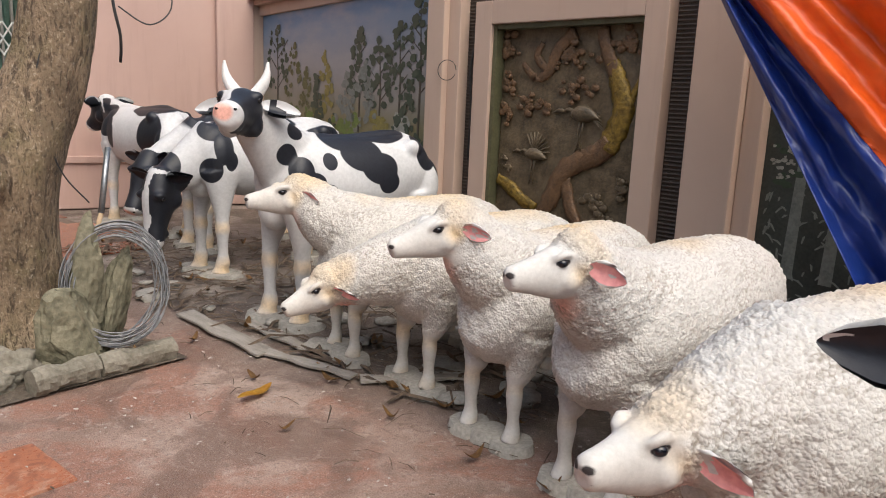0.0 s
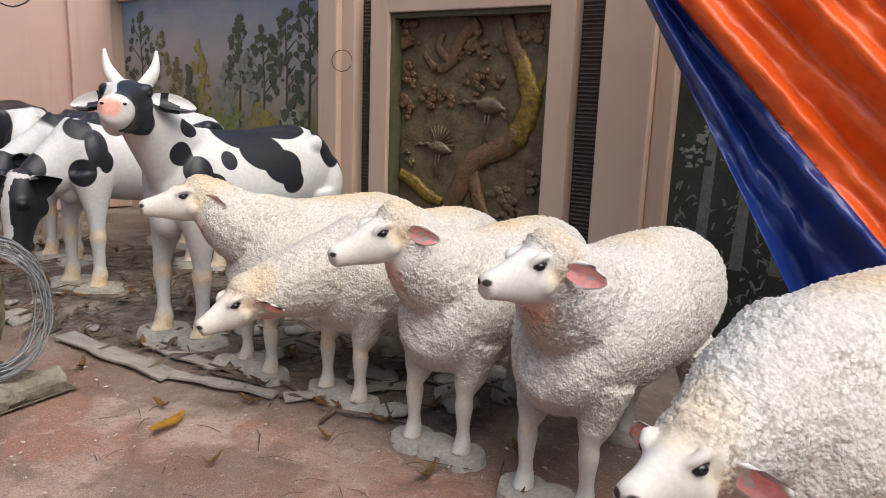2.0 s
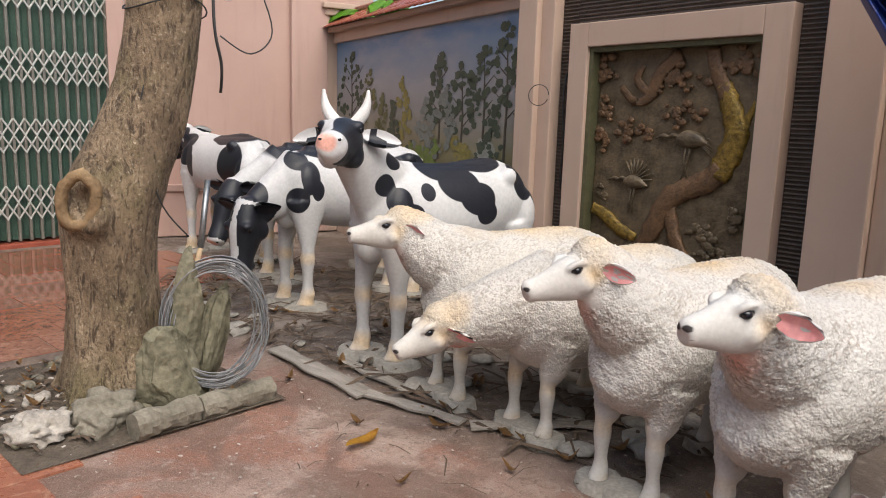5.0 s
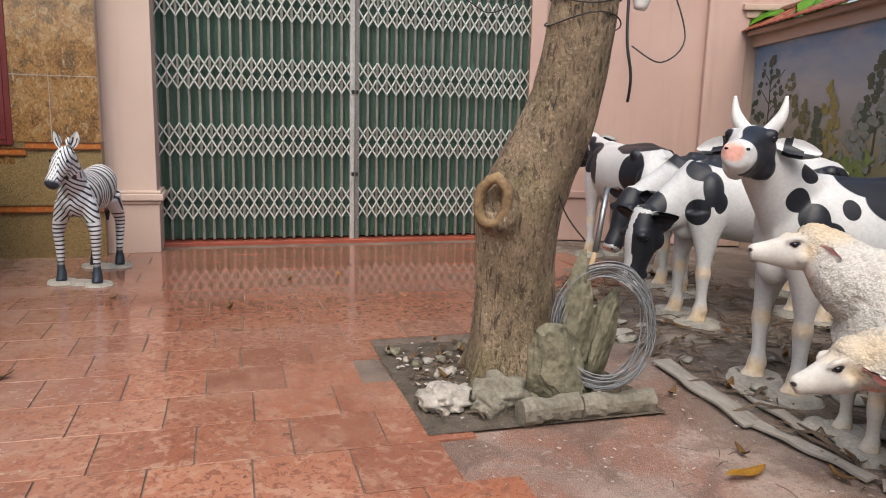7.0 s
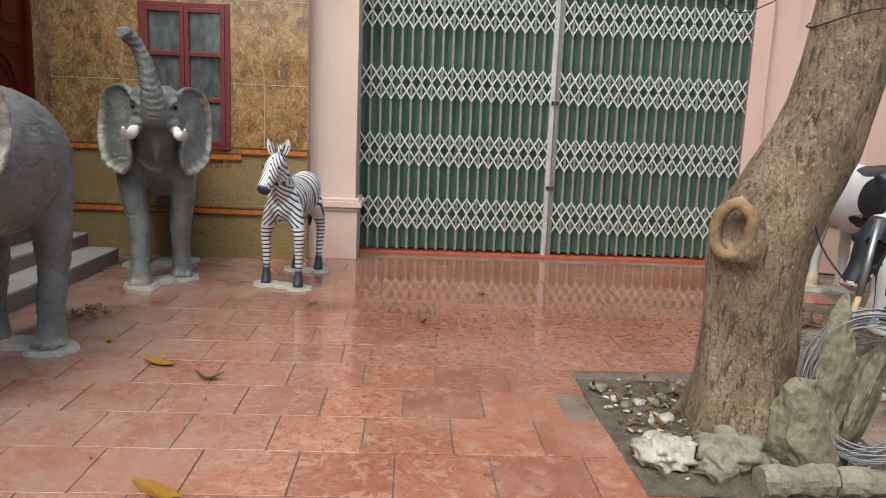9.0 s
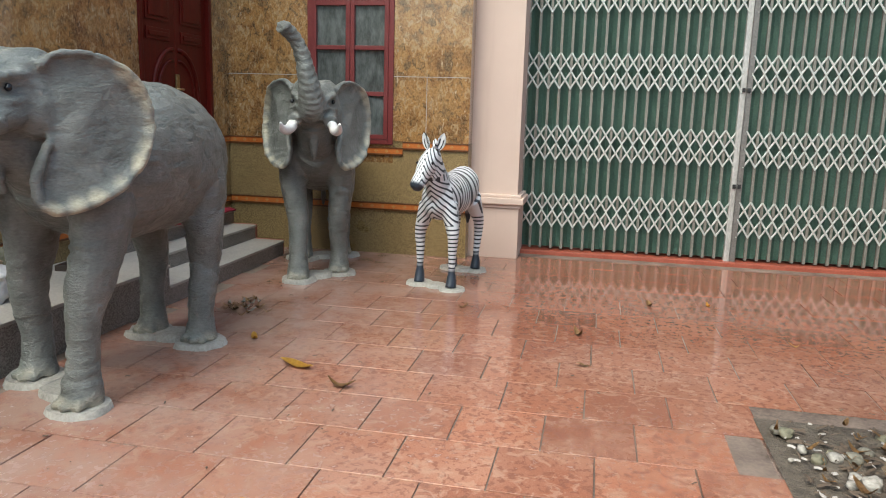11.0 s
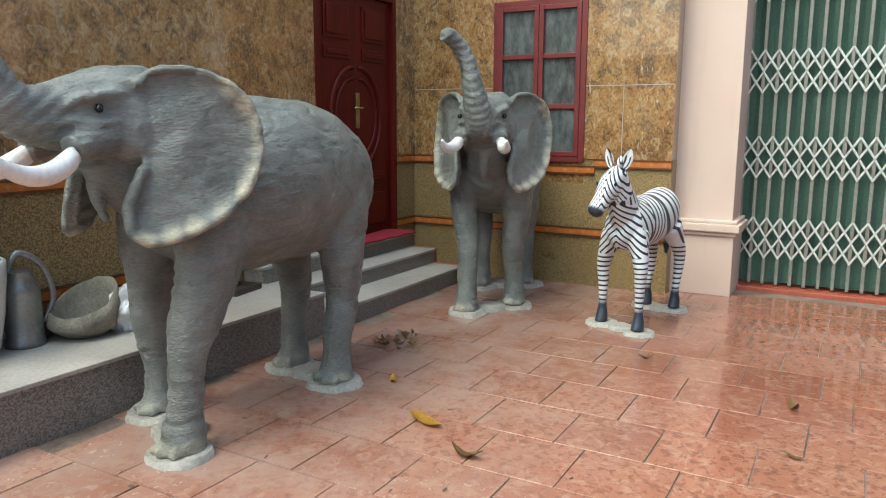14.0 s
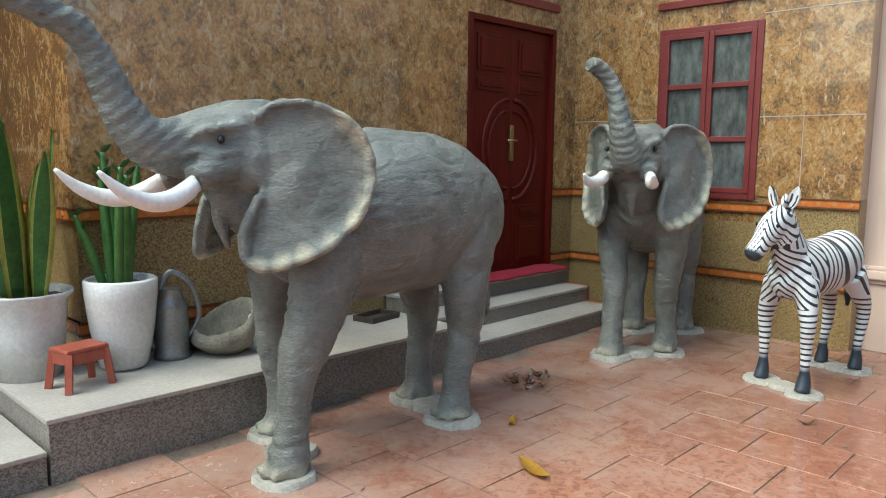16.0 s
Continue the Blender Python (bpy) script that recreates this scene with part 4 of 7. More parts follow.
for cx, cz, rx, rz, n in ((-0.02, 1.70, 0.17, 0.10, 22), (0.10, 1.52, 0.14, 0.09, 20), (-0.52, 1.78, 0.10, 0.10, 14), (-0.52, 1.55, 0.07, 0.11, 12), (0.47, 1.80, 0.13, 0.09, 16), (-0.30, 1.38, 0.09, 0.07, 12),
                          (-0.14, 1.36, 0.04, 0.08, 7), (0.52, 0.85, 0.05, 0.12, 9), (0.28, 0.76, 0.10, 0.06, 12), (0.36, 0.62, 0.16, 0.06, 14), (-0.50, 0.95, 0.06, 0.08, 8), (-0.53, 1.33, 0.05, 0.10, 9)):
    bm = bmesh.new()
    for i in range(n):
        x, z = cx + rnd.gauss(0, rx * 0.5), cz + rnd.gauss(0, rz * 0.5)
        x = max(-0.575, min(0.585, x))
        s = rnd.uniform(0.018, 0.042)
        ball(bm, (x, -0.016, z), (s, 0.014, s * 0.7), seg=8)
        for k in range(3):
            an = rnd.uniform(0.4, 2.7)
            tube(bm, [((x, -0.025, z), 0.004, 0.004), ((x + s * math.cos(an), -0.027, z + s * math.sin(an)), 0.002, 0.002)], 5, (0, 1, 0))
    nc = part("needle_cluster", bm, "rust" if cz > 1.0 else "bronze", relief, "rust coloured pine clusters")
    nc["kind"] = "stuff"


def crane(x, z, s, flip, wings):
    bm = bmesh.new()
    f = -1 if flip else 1

    def P(a, b):
        return (x + f * a * s, -0.018, z + b * s)
    tube(bm, smooth_pts([(P(-0.9, -0.1), 0.02 * s, 0.01), (P(-0.4, 0.05), 0.30 * s, 0.03), (P(0.1, 0.1), 0.36 * s, 0.035), (P(0.55, 0.05), 0.16 * s, 0.02)], 4), 10, (0, 0, 1))
    tube(bm, smooth_pts([(P(0.4, 0.1), 0.14 * s, 0.02), (P(0.75, 0.25), 0.08 * s, 0.015), (P(1.0, 0.15), 0.07 * s, 0.012), (P(1.25, 0.2), 0.10 * s, 0.014), (P(1.65, 0.05), 0.02 * s, 0.006)], 4), 8, (0, 0, 1))
    for a0, a1 in ((-0.1, 0.25), (0.1, -0.1)):
        tube(bm, [(P(a0, -0.2), 0.05 * s, 0.01), (P(a0 + 0.1, -0.8), 0.03 * s, 0.008), (P(a1, -1.6), 0.025 * s, 0.006)], 6, (1, 0, 0))
    if wings:
        for k in range(9):
            an = radians(60 + k * 14)
            tube(bm, [(P(0, 0.1), 0.05 * s, 0.012), (P(0.7 * math.cos(an), 0.1 + 0.8 * math.sin(an)), 0.07 * s, 0.012), (P(1.1 * math.cos(an), 0.1 + 1.2 * math.sin(an)), 0.02 * s, 0.006)], 6, (1, 0, 0))
    else:
        for k in range(6):
            tube(bm, [(P(-0.3, 0.1), 0.05 * s, 0.012), (P(-0.9 - 0.05 * k, 0.15 - 0.16 * k), 0.02 * s, 0.006)], 6, (0, 0, 1))
    part("crane", bm, "bronze", relief, "bronze crane in low relief", True)


crane(0.16, 1.33, 0.155, True, False)
crane(-0.24, 1.03, 0.13, True, True)


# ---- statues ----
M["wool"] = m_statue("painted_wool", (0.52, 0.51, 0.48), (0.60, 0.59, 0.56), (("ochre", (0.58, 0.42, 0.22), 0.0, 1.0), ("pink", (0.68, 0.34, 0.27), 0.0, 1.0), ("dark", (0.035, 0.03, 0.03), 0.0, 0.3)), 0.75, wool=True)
M["face"] = m_statue("painted_face", (0.56, 0.555, 0.54), (0.63, 0.625, 0.61), (("ochre", (0.74, 0.52, 0.28), 0.0, 1.0), ("pink", (0.80, 0.42, 0.36), 0.0, 1.0), ("dark", (0.03, 0.03, 0.03), 0.0, 0.25)), 0.45, 0.05)
M["ear_pink"] = simple("pink_ear_paint", (0.80, 0.30, 0.30), (0.88, 0.46, 0.45), 12.0, 0.5, bump=0.05)
M["cow"] = m_statue("painted_cow", (0.54, 0.54, 0.535), (0.62, 0.62, 0.615), (("ochre", (0.68, 0.48, 0.24), 0.0, 0.9), ("pink", (0.80, 0.42, 0.34), 0.0, 0.5), ("dark", (0.014, 0.016, 0.022), 0.0, 0.05)), 0.42, 0.12, 45.0)
M["zebra"] = m_statue("painted_zebra", (0.60, 0.62, 0.63), (0.70, 0.715, 0.72), (("pink", (0.72, 0.42, 0.36), 0.1, 0.9), ("stripe", (0.025, 0.028, 0.035), -0.12, 0.12), ("dark", (0.03, 0.04, 0.055), 0.0, 0.3)), 0.42, 0.08)
# elephant: its dark tone is under-belly shade put into the colour
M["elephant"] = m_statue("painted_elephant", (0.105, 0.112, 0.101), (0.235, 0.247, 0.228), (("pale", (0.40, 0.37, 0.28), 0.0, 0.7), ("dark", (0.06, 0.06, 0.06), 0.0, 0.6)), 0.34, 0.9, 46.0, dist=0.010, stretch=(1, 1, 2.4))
M["ear_rim"] = simple("cream_ear_rim", (0.40, 0.36, 0.26), (0.58, 0.54, 0.42), 14.0, 0.6, bump=0.4)


def statue(name, bm, mats, fields, label, m, displace=None):
    """Turns bm into one painted mesh with its fields, and stands it at m."""
    me = bpy.data.meshes.new(name)
    bm.normal_update()
    if displace:
        for v in bm.verts:
            v.co += v.normal * displace(v.co)
        bm.normal_update()
    bm.to_mesh(me)
    bm.free()
    for k in mats:
        me.materials.append(M[k])
    cos = [v.co.copy() for v in me.vertices]
    for key, fn in fields.items():
        at = me.attributes.new(key, "FLOAT", "POINT")
        at.data.foreach_set("value", [fn(c) for c in cos])
    ob = new(name, me)
    ob.matrix_world = m
    return tagged(ob, label, "statue")


def leaf_shape(bm, root, tip, width, nrm, mat_out, mat_in, bend=0.0, thick=0.010, cup=0.25):
    """An ear: a pointed oval, cupped, white outside and coloured inside."""
    root, tip, nrm = Vector(root), Vector(tip), Vector(nrm).normalized()
    ax = tip - root
    side = ax.cross(nrm).normalized()
    nrm = side.cross(ax).normalized()
    prof = ((0.0, 0.35), (0.15, 0.75), (0.35, 1.0), (0.6, 0.95), (0.82, 0.62), (0.95, 0.28), (1.0, 0.05))
    for off, mat, sc, sgn in ((0.0, mat_in, 0.80, 1), (-thick, mat_out, 1.0, -1)):
        rows = []
        for t, w in prof:
            row = []
            for j in range(-3, 4):
                q = j / 3
                p = root + ax * t + side * (width * w * q * sc) + nrm * (off + cup * width * (q * q - 0.4) * w + bend * t * t)
                row.append(bm.verts.new(p))
            rows.append(row)
        for r0, r1 in zip(rows, rows[1:]):
            for j in range(6):
                vs = (r0[j], r0[j + 1], r1[j + 1], r1[j])
                f = bm.faces.new(vs if sgn > 0 else vs[::-1])
                f.material_index, f.smooth = mat, True
        if sgn < 0:
            r = bmesh.ops.solidify(bm, geom=[f for f in bm.faces if f.material_index == mat and all(v in {q for rr in rows for q in rr} for v in f.verts)], thickness=thick * 0.7)


def slab_base(bm, pts, mat, z=0.035, seed=0):
    """A low cast footing round the feet given."""
    z0 = z
    for i, (x, y, r) in enumerate(pts):
        z = z0 + 0.004 * i
        ring = []
        for k in range(18):
            an = 2 * math.pi * k / 18
            q = r * (1 + 0.22 * noise.noise(Vector((math.cos(an) * 1.5 + seed * 3, math.sin(an) * 1.5, i))))
            ring.append((x + q * math.cos(an), y + q * math.sin(an)))
        lo = [bm.verts.new((a, b, -0.015)) for a, b in ring]
        hi = [bm.verts.new((x + (a - x) * 0.9, y + (b - y) * 0.9, z)) for a, b in ring]
        for k in range(18):
            f = bm.faces.new((lo[k], lo[(k + 1) % 18], hi[(k + 1) % 18], hi[k]))
            f.material_index, f.smooth = mat, True
        f = bm.faces.new(hi)
        f.material_index = mat


def placed(x, y, heading, s=1.0):
    return pose(x, y, 0, 0, 0, heading) @ Matrix.Scale(s, 4)


def sheep(x, y, heading, s, eye, muzzle, label, ear=(0.75, 0.75, -0.15), drop=0.02, ochre=0.35, seed=0, tall=0.0):
    """A cast sheep. eye and muzzle: places in the yard of its left eye and the tip of its nose; ear: the way its ears open (outwards, forwards, up)."""
    inv = placed(x, y, heading, s).inverted()
    E, N = inv @ Vector(eye), inv @ Vector(muzzle)
    d = (N - E).normalized()
    for _ in range(4):
        sd = Vector((0, 0, 1)).cross(-d).normalized()
        sd = -sd if sd.dot(Vector((0, 0, 1)).cross(d)) < 0 else sd
        up = sd.cross(d)
        up = up if up.z > 0 else -up
        mid = E - sd * 0.062 - up * 0.028
        d = (N - mid).normalized()
    L = (N - mid).length / 0.64
    H = mid - d * L * 0.36
    back = -d
    bm = bmesh.new()
    tube(bm, smooth_pts([((-0.60, 0, 0.60 + tall), 0.05, 0.09), ((-0.54, 0, 0.61 + tall), 0.15, 0.19), ((-0.34, 0, 0.61 + tall), 0.225, 0.265), ((0.0, 0, 0.585 + tall), 0.248, 0.28),
                         ((0.22, 0, 0.58 + tall * 0.7), 0.24, 0.275), ((0.38, 0, 0.585), 0.20, 0.235), ((0.46, 0, 0.60), 0.11, 0.13)], 6), 40)
    neck0 = Vector((0.24, 0, 0.66 + tall * 0.7))
    tube(bm, smooth_pts([(tuple(neck0), 0.20, 0.225), (tuple(neck0.lerp(H, 0.45) + Vector((0.03, 0, -0.01))), 0.155, 0.175), (tuple(neck0.lerp(H, 0.85)), 0.112, 0.126), (tuple(H), 0.092, 0.10)], 6), 32)
    ball(bm, H + up * 0.018, (0.090, 0.090, 0.090), seg=20)
    # the skull: deep jaw, straight nose line, blunt muzzle with a chin
    tube(bm, smooth_pts([(tuple(H - up * 0.012), 0.074, 0.090), (tuple(H + d * L * 0.22 - up * 0.018), 0.070, 0.090), (tuple(H + d * L * 0.42 - up * 0.016), 0.061, 0.080), (tuple(H + d * L * 0.68 - up * 0.012), 0.042, 0.058),
                         (tuple(H + d * L * 0.88 - up * 0.008), 0.036, 0.044), (tuple(H + d * L * 0.985 - up * 0.006), 0.030, 0.036), (tuple(N - up * 0.006), 0.012, 0.014)], 5), 28, tuple(sd))
    for k in (1, -1):
        # brow and cheek
        tube(bm, smooth_pts([(tuple(H + d * L * 0.24 + sd * 0.058 * k + up * 0.046), 0.012, 0.012), (tuple(H + d * L * 0.36 + sd * 0.060 * k + up * 0.052), 0.014, 0.013), (tuple(H + d * L * 0.47 + sd * 0.048 * k + up * 0.036), 0.010, 0.010)], 4), 10)
        ball(bm, H + d * L * 0.26 + sd * 0.046 * k - up * 0.035, (0.036, 0.036, 0.040), seg=12)
    legs = ((0.33, 0.12), (0.36, -0.12), (-0.40, 0.13), (-0.35, -0.13))
    for i, (lx, ly) in enumerate(legs):
        fr = i < 2
        rx = 0.28 if fr else -0.36
        ry = 0.13 if ly > 0 else -0.13
        tube(bm, smooth_pts([((rx, ry, 0.48), 0.095, 0.12), ((rx * 0.5 + lx * 0.5, ly * 0.5 + ry * 0.5, 0.36), 0.066, 0.072), ((rx * 0.2 + lx * 0.8, ly, 0.305), 0.050, 0.054), ((lx - (0 if fr else 0.035), ly, 0.27), 0.034, 0.036), ((lx - (0 if fr else 0.03), ly, 0.225), 0.036, 0.038),
                             ((lx, ly, 0.13), 0.026, 0.027), ((lx, ly, 0.075), 0.033, 0.034), ((lx + 0.012, ly, 0.02), 0.040, 0.047)], 5), 24)
    bm = fuse(bm, 0.0088, 3)
    legz = 0.30

    def is_wool(p):
        a = (p - H).dot(d) / L
        rad = ((p - H) - d * (p - H).dot(d)).length
        face = (a - 0.14 - (0.14 if (p - H).dot(up) > 0.055 else 0.0)) * 7 if rad < 0.15 and a > 0 else -1
        w = min(1.0, max(0.0, (p.z - legz) * 22))
        return max(0.0, min(w, 1.0 - max(0.0, min(1.0, face + 0.4))))

    off = Vector((seed * 5, 0, 0))

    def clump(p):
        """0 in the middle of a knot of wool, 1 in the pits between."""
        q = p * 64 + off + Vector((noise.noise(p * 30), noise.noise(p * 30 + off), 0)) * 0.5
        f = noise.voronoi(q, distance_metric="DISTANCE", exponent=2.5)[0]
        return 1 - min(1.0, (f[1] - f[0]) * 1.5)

    def disp(p):
        w = is_wool(p)
        return w * (0.004 - 0.0085 * clump(p) ** 1.5 + 0.004 * noise.noise(p * 30) + 0.004 * noise.noise(p * 9)) if w > 0 else 0.0
    for k in (1, -1):
        e = H + d * L * 0.36 + sd * (0.054 * k) + up * 0.026
        ball(bm, e, (0.019, 0.019, 0.015), 1, 14)
        root = H + d * L * 0.06 + sd * (0.078 * k) + up * 0.005
        tip = root + sd * (0.105 * k) + back * 0.06 - up * drop * 2
        leaf_shape(bm, root, tip, 0.040, sd * (ear[0] * k) + d * ear[1] + up * ear[2], 2, 3, thick=0.004)
    slab_base(bm, [(legs[0][0], legs[0][1], 0.10), (legs[1][0], legs[1][1], 0.10), ((legs[0][0] + legs[1][0]) / 2, 0, 0.09)], 4, 0.03, seed)
    slab_base(bm, [(legs[2][0], legs[2][1], 0.10), (legs[3][0], legs[3][1], 0.10), ((legs[2][0] + legs[3][0]) / 2, 0, 0.09)], 4, 0.03, seed + 5)
    och = [(H + up * 0.07 - d * 0.02, (0.12, 0.12, 0.10)), ((-0.1, 0, 0.9), (0.35, 0.12, 0.10))] + [((lx, ly, 0.03), (0.05, 0.05, 0.05)) for lx, ly in legs] + [((lx, ly, 0.26), (0.05, 0.05, 0.05)) for lx, ly in legs]
    dark = [(N + sd * (0.016 * k) + up * 0.008 - d * 0.004, (0.018, 0.018, 0.012)) for k in (1, -1)]
    dark += [(N + sd * (0.022 * k) - up * 0.022 - d * (0.012 + 0.012 * j), (0.010, 0.010, 0.0028)) for k in (1, -1) for j in range(5)]
    lids = [(H + d * L * 0.36 + sd * (0.060 * k) + up * 0.027 + d * q, (0.013, 0.02, 0.0105)) for k in (1, -1) for q in (-0.014, -0.005, 0.005, 0.014)]
    for k in (1, -1):
        och.append((H + d * L * 0.14 + sd * 0.06 * k - up * 0.01, (0.055, 0.055, 0.055)))
    th = [(neck0.lerp(H, 0.75) + d * 0.10 - up * 0.08, (0.07, 0.07, 0.09))]
    base = ochre * 0.3

    def tint(p):
        f = field(p, och, 0.5, 9)
        return ochre + 0.7 * f if f > -0.4 else base
    return statue("sheep_statue", bm, ["wool", "eye", "face", "ear_pink", "plaster"],
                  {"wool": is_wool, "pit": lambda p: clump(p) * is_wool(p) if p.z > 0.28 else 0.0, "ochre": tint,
                   "pink": lambda p: 0.9 * field(p, th, 0.4, 9) + 0.1 if p.x > 0.3 else -1.0, "dark": lambda p: max(field(p, dark, 0.1), field(p, lids, 0.0)) if (p - H).length < 0.4 else -1.0}, label, placed(x, y, heading, s), disp)


SIDE = -1


def cow(x, y, heading, s, poll, nose, label, patches, seed=0, horns=True, feet=None, face="half", hl=0.19, rear=1.0):
    """A cast cow. poll and nose: places in the yard of the top of its head and its muzzle; rear: length of its hind part."""
    inv = placed(x, y, heading, s).inverted()
    H, N = inv @ Vector(poll), inv @ Vector(nose)
    bm = bmesh.new()
    tube(bm, smooth_pts([((-0.80 * rear, 0, 1.00), 0.09, 0.13), ((-0.72 * rear, 0, 0.97), 0.19, 0.22), ((-0.50 * rear, 0, 0.95), 0.235, 0.265), ((-0.1, 0, 0.89), 0.265, 0.305), ((0.25, 0, 0.91), 0.24, 0.29),
                         ((0.48, 0, 0.93), 0.19, 0.25), ((0.60, 0, 0.93), 0.10, 0.16)], 6), 40)
    # backbone, hip bones and brisket
    tube(bm, smooth_pts([((-0.78 * rear, 0, 1.09), 0.03, 0.03), ((-0.5 * rear, 0, 1.195), 0.05, 0.04), ((0.0, 0, 1.17), 0.05, 0.035), ((0.36, 0, 1.18), 0.07, 0.05)], 5), 12)
    for k in (1, -1):
        ball(bm, (-0.52 * rear, 0.17 * k, 1.12), (0.07, 0.06, 0.06), seg=12)
        ball(bm, (-0.70 * rear, 0.12 * k, 0.86), (0.12, 0.12, 0.20), seg=14)
        ball(bm, (0.40, 0.15 * k, 0.90), (0.12, 0.09, 0.20), seg=14)
    ball(bm, (0.50, 0, 0.74), (0.12, 0.09, 0.14), seg=14)
    n0 = Vector((0.38, 0, 0.98))
    d = (N - H).normalized()
    L = (N - H).length
    sd = Vector((0, 0, 1)).cross(-d).normalized()
    up = d.cross(sd)
    up = up if up.z > 0 else -up
    base = H + d * L * 0.10 - up * 0.10
    tube(bm, smooth_pts([(tuple(n0), 0.15, 0.25), (tuple(n0.lerp(base, 0.4)), 0.115, 0.19), (tuple(n0.lerp(base, 0.8)), 0.095, 0.14), (tuple(base), 0.085, 0.10)], 6), 32)
    # skull: flat brow, wide at the eyes, square muzzle
    tube(bm, smooth_pts([(tuple(H - d * 0.06 - up * 0.05), 0.06, 0.04), (tuple(H - d * 0.01 - up * 0.06), 0.088, 0.085), (tuple(H + d * L * 0.22 - up * 0.085), 0.118, 0.125), (tuple(H + d * L * 0.42 - up * 0.10), 0.108, 0.125), (tuple(H + d * L * 0.66 - up * 0.105), 0.082, 0.095),
                         (tuple(H + d * L * 0.82 - up * 0.105), 0.084, 0.082), (tuple(H + d * L * 0.95 - up * 0.105), 0.082, 0.078), (tuple(H + d * L * 1.02 - up * 0.105), 0.055, 0.055)], 6), 32, tuple(sd))
    ball(bm, H + d * L * 0.80 - up * 0.165, (0.065, 0.065, 0.045), seg=14)
    for k in (1, -1):
        ball(bm, H + d * L * 0.30 + sd * (0.088 * k) - up * 0.012, (0.045, 0.045, 0.032), seg=12)
        ball(bm, H + d * L * 0.30 + sd * (0.06 * k) - up * 0.17, (0.07, 0.07, 0.08), seg=12)
        ball(bm, H + d * L * 0.97 + sd * (0.045 * k) - up * 0.072, (0.028, 0.028, 0.028), seg=10)
    legs = feet or ((0.40, 0.15), (0.46, -0.15), (-0.62 * rear, 0.15), (-0.55 * rear, -0.15))
    for i, (lx, ly) in enumerate(legs):
        fr = i < 2
        rx, ry = (0.40, 0.14) if fr else (-0.62 * rear, 0.14)
        ry = ry if ly > 0 else -ry
        kx = lx + (0.0 if fr else -0.07)
        tube(bm, smooth_pts([((rx, ry, 0.82), 0.10, 0.17), ((rx * 0.5 + kx * 0.5, ry * 0.5 + ly * 0.5, 0.62), 0.072, 0.095), ((kx, ly, 0.45), 0.048, 0.054), ((kx * 0.7 + lx * 0.3, ly, 0.37), 0.055, 0.058), ((lx, ly, 0.28), 0.042, 0.045), ((lx, ly, 0.17), 0.039, 0.042), ((lx, ly, 0.11), 0.054, 0.056), ((lx + 0.01, ly, 0.06), 0.052, 0.056), ((lx + 0.02, ly, 0.01), 0.068, 0.08)], 5), 24)
    r = -0.80 * rear
    tube(bm, smooth_pts([((r, 0, 1.07), 0.03, 0.03), ((r - 0.07, 0.0, 0.95), 0.025, 0.025), ((r - 0.08, 0.01, 0.72), 0.02, 0.02), ((r - 0.07, 0.03, 0.58), 0.040, 0.040), ((r - 0.06, 0.03, 0.44), 0.012, 0.012)], 5), 18)
    bm = fuse(bm, 0.0145, 4)
    for k in (1, -1):
        e = H + d * L * 0.33 + sd * (0.106 * k) - up * 0.03
        ball(bm, e, 0.021, 1, 12)
        ball(bm, H + d * L * 1.0 + sd * (0.048 * k) - up * 0.072, (0.013, 0.013, 0.010), 1, 10)
        if horns:
            r0 = H + sd * (0.050 * k) - up * 0.01 - d * 0.02
            tube(bm, smooth_pts([(tuple(r0), 0.040, 0.036), (tuple(r0 + sd * (0.045 * k) + Vector((0, 0, 0.06))), 0.034, 0.032), (tuple(r0 + sd * (0.068 * k) + Vector((0, 0, hl * 0.62))), 0.022, 0.022), (tuple(r0 + sd * (0.075 * k) + Vector((0, 0, hl))), 0.007, 0.007)], 5), 24, (1, 0, 0), 2)
        root = H + sd * (0.085 * k) - up * 0.06 + d * 0.02
        leaf_shape(bm, root, root + sd * (0.225 * k) - d * 0.07 - Vector((0, 0, 0.045)), 0.060, d * 0.7 + up * 0.5, 0, 0, thick=0.018, cup=0.45)
    for f in bm.faces:
        if f.material_index == 2:
            f.smooth = True
    slab_base(bm, [(legs[i][0], legs[i][1], 0.16) for i in range(4)], 3, 0.025, seed)
    och = [((lx, ly, 0.05), (0.13, 0.13, 0.12)) for lx, ly in legs] + [((lx, ly, 0.38), (0.10, 0.10, 0.07)) for lx, ly in legs]
    nz = [(N + d * 0.02 - up * 0.085 - sd * 0.03 * SIDE, (0.075, 0.075, 0.055))]

    def dark(p):
        q = p - H
        a, b, c = q.dot(d), q.dot(sd), q.dot(up)
        if -0.03 < a < L + 0.1 and abs(b) < 0.4 and -0.24 < c < 0.12:
            if abs(b) > 0.15 and a < 0.14 and c > -0.14:
                return 0.5
            w = 0.02 * noise.noise(p * 9)
            if face == "black":
                return 0.4 if a < L * 0.95 else -0.2
            if face == "blaze":
                return (0.4 if abs(b) > 0.035 + w or c < -0.14 else -0.3) if 0.0 < a < L * 0.9 else -0.3
            own = min(b * SIDE + 0.015 + 2 * w, L * 0.93 - a + w, a - 0.05 + w, c + 0.24 + w)
            eye = 0.05 - (Vector((a - L * 0.33, b + 0.10 * SIDE, c + 0.03))).length
            return max(-0.3, min(0.4, 8 * max(own, eye)))
        return field((p.x, abs(p.y), p.z), patches, 0.12, 6.0)
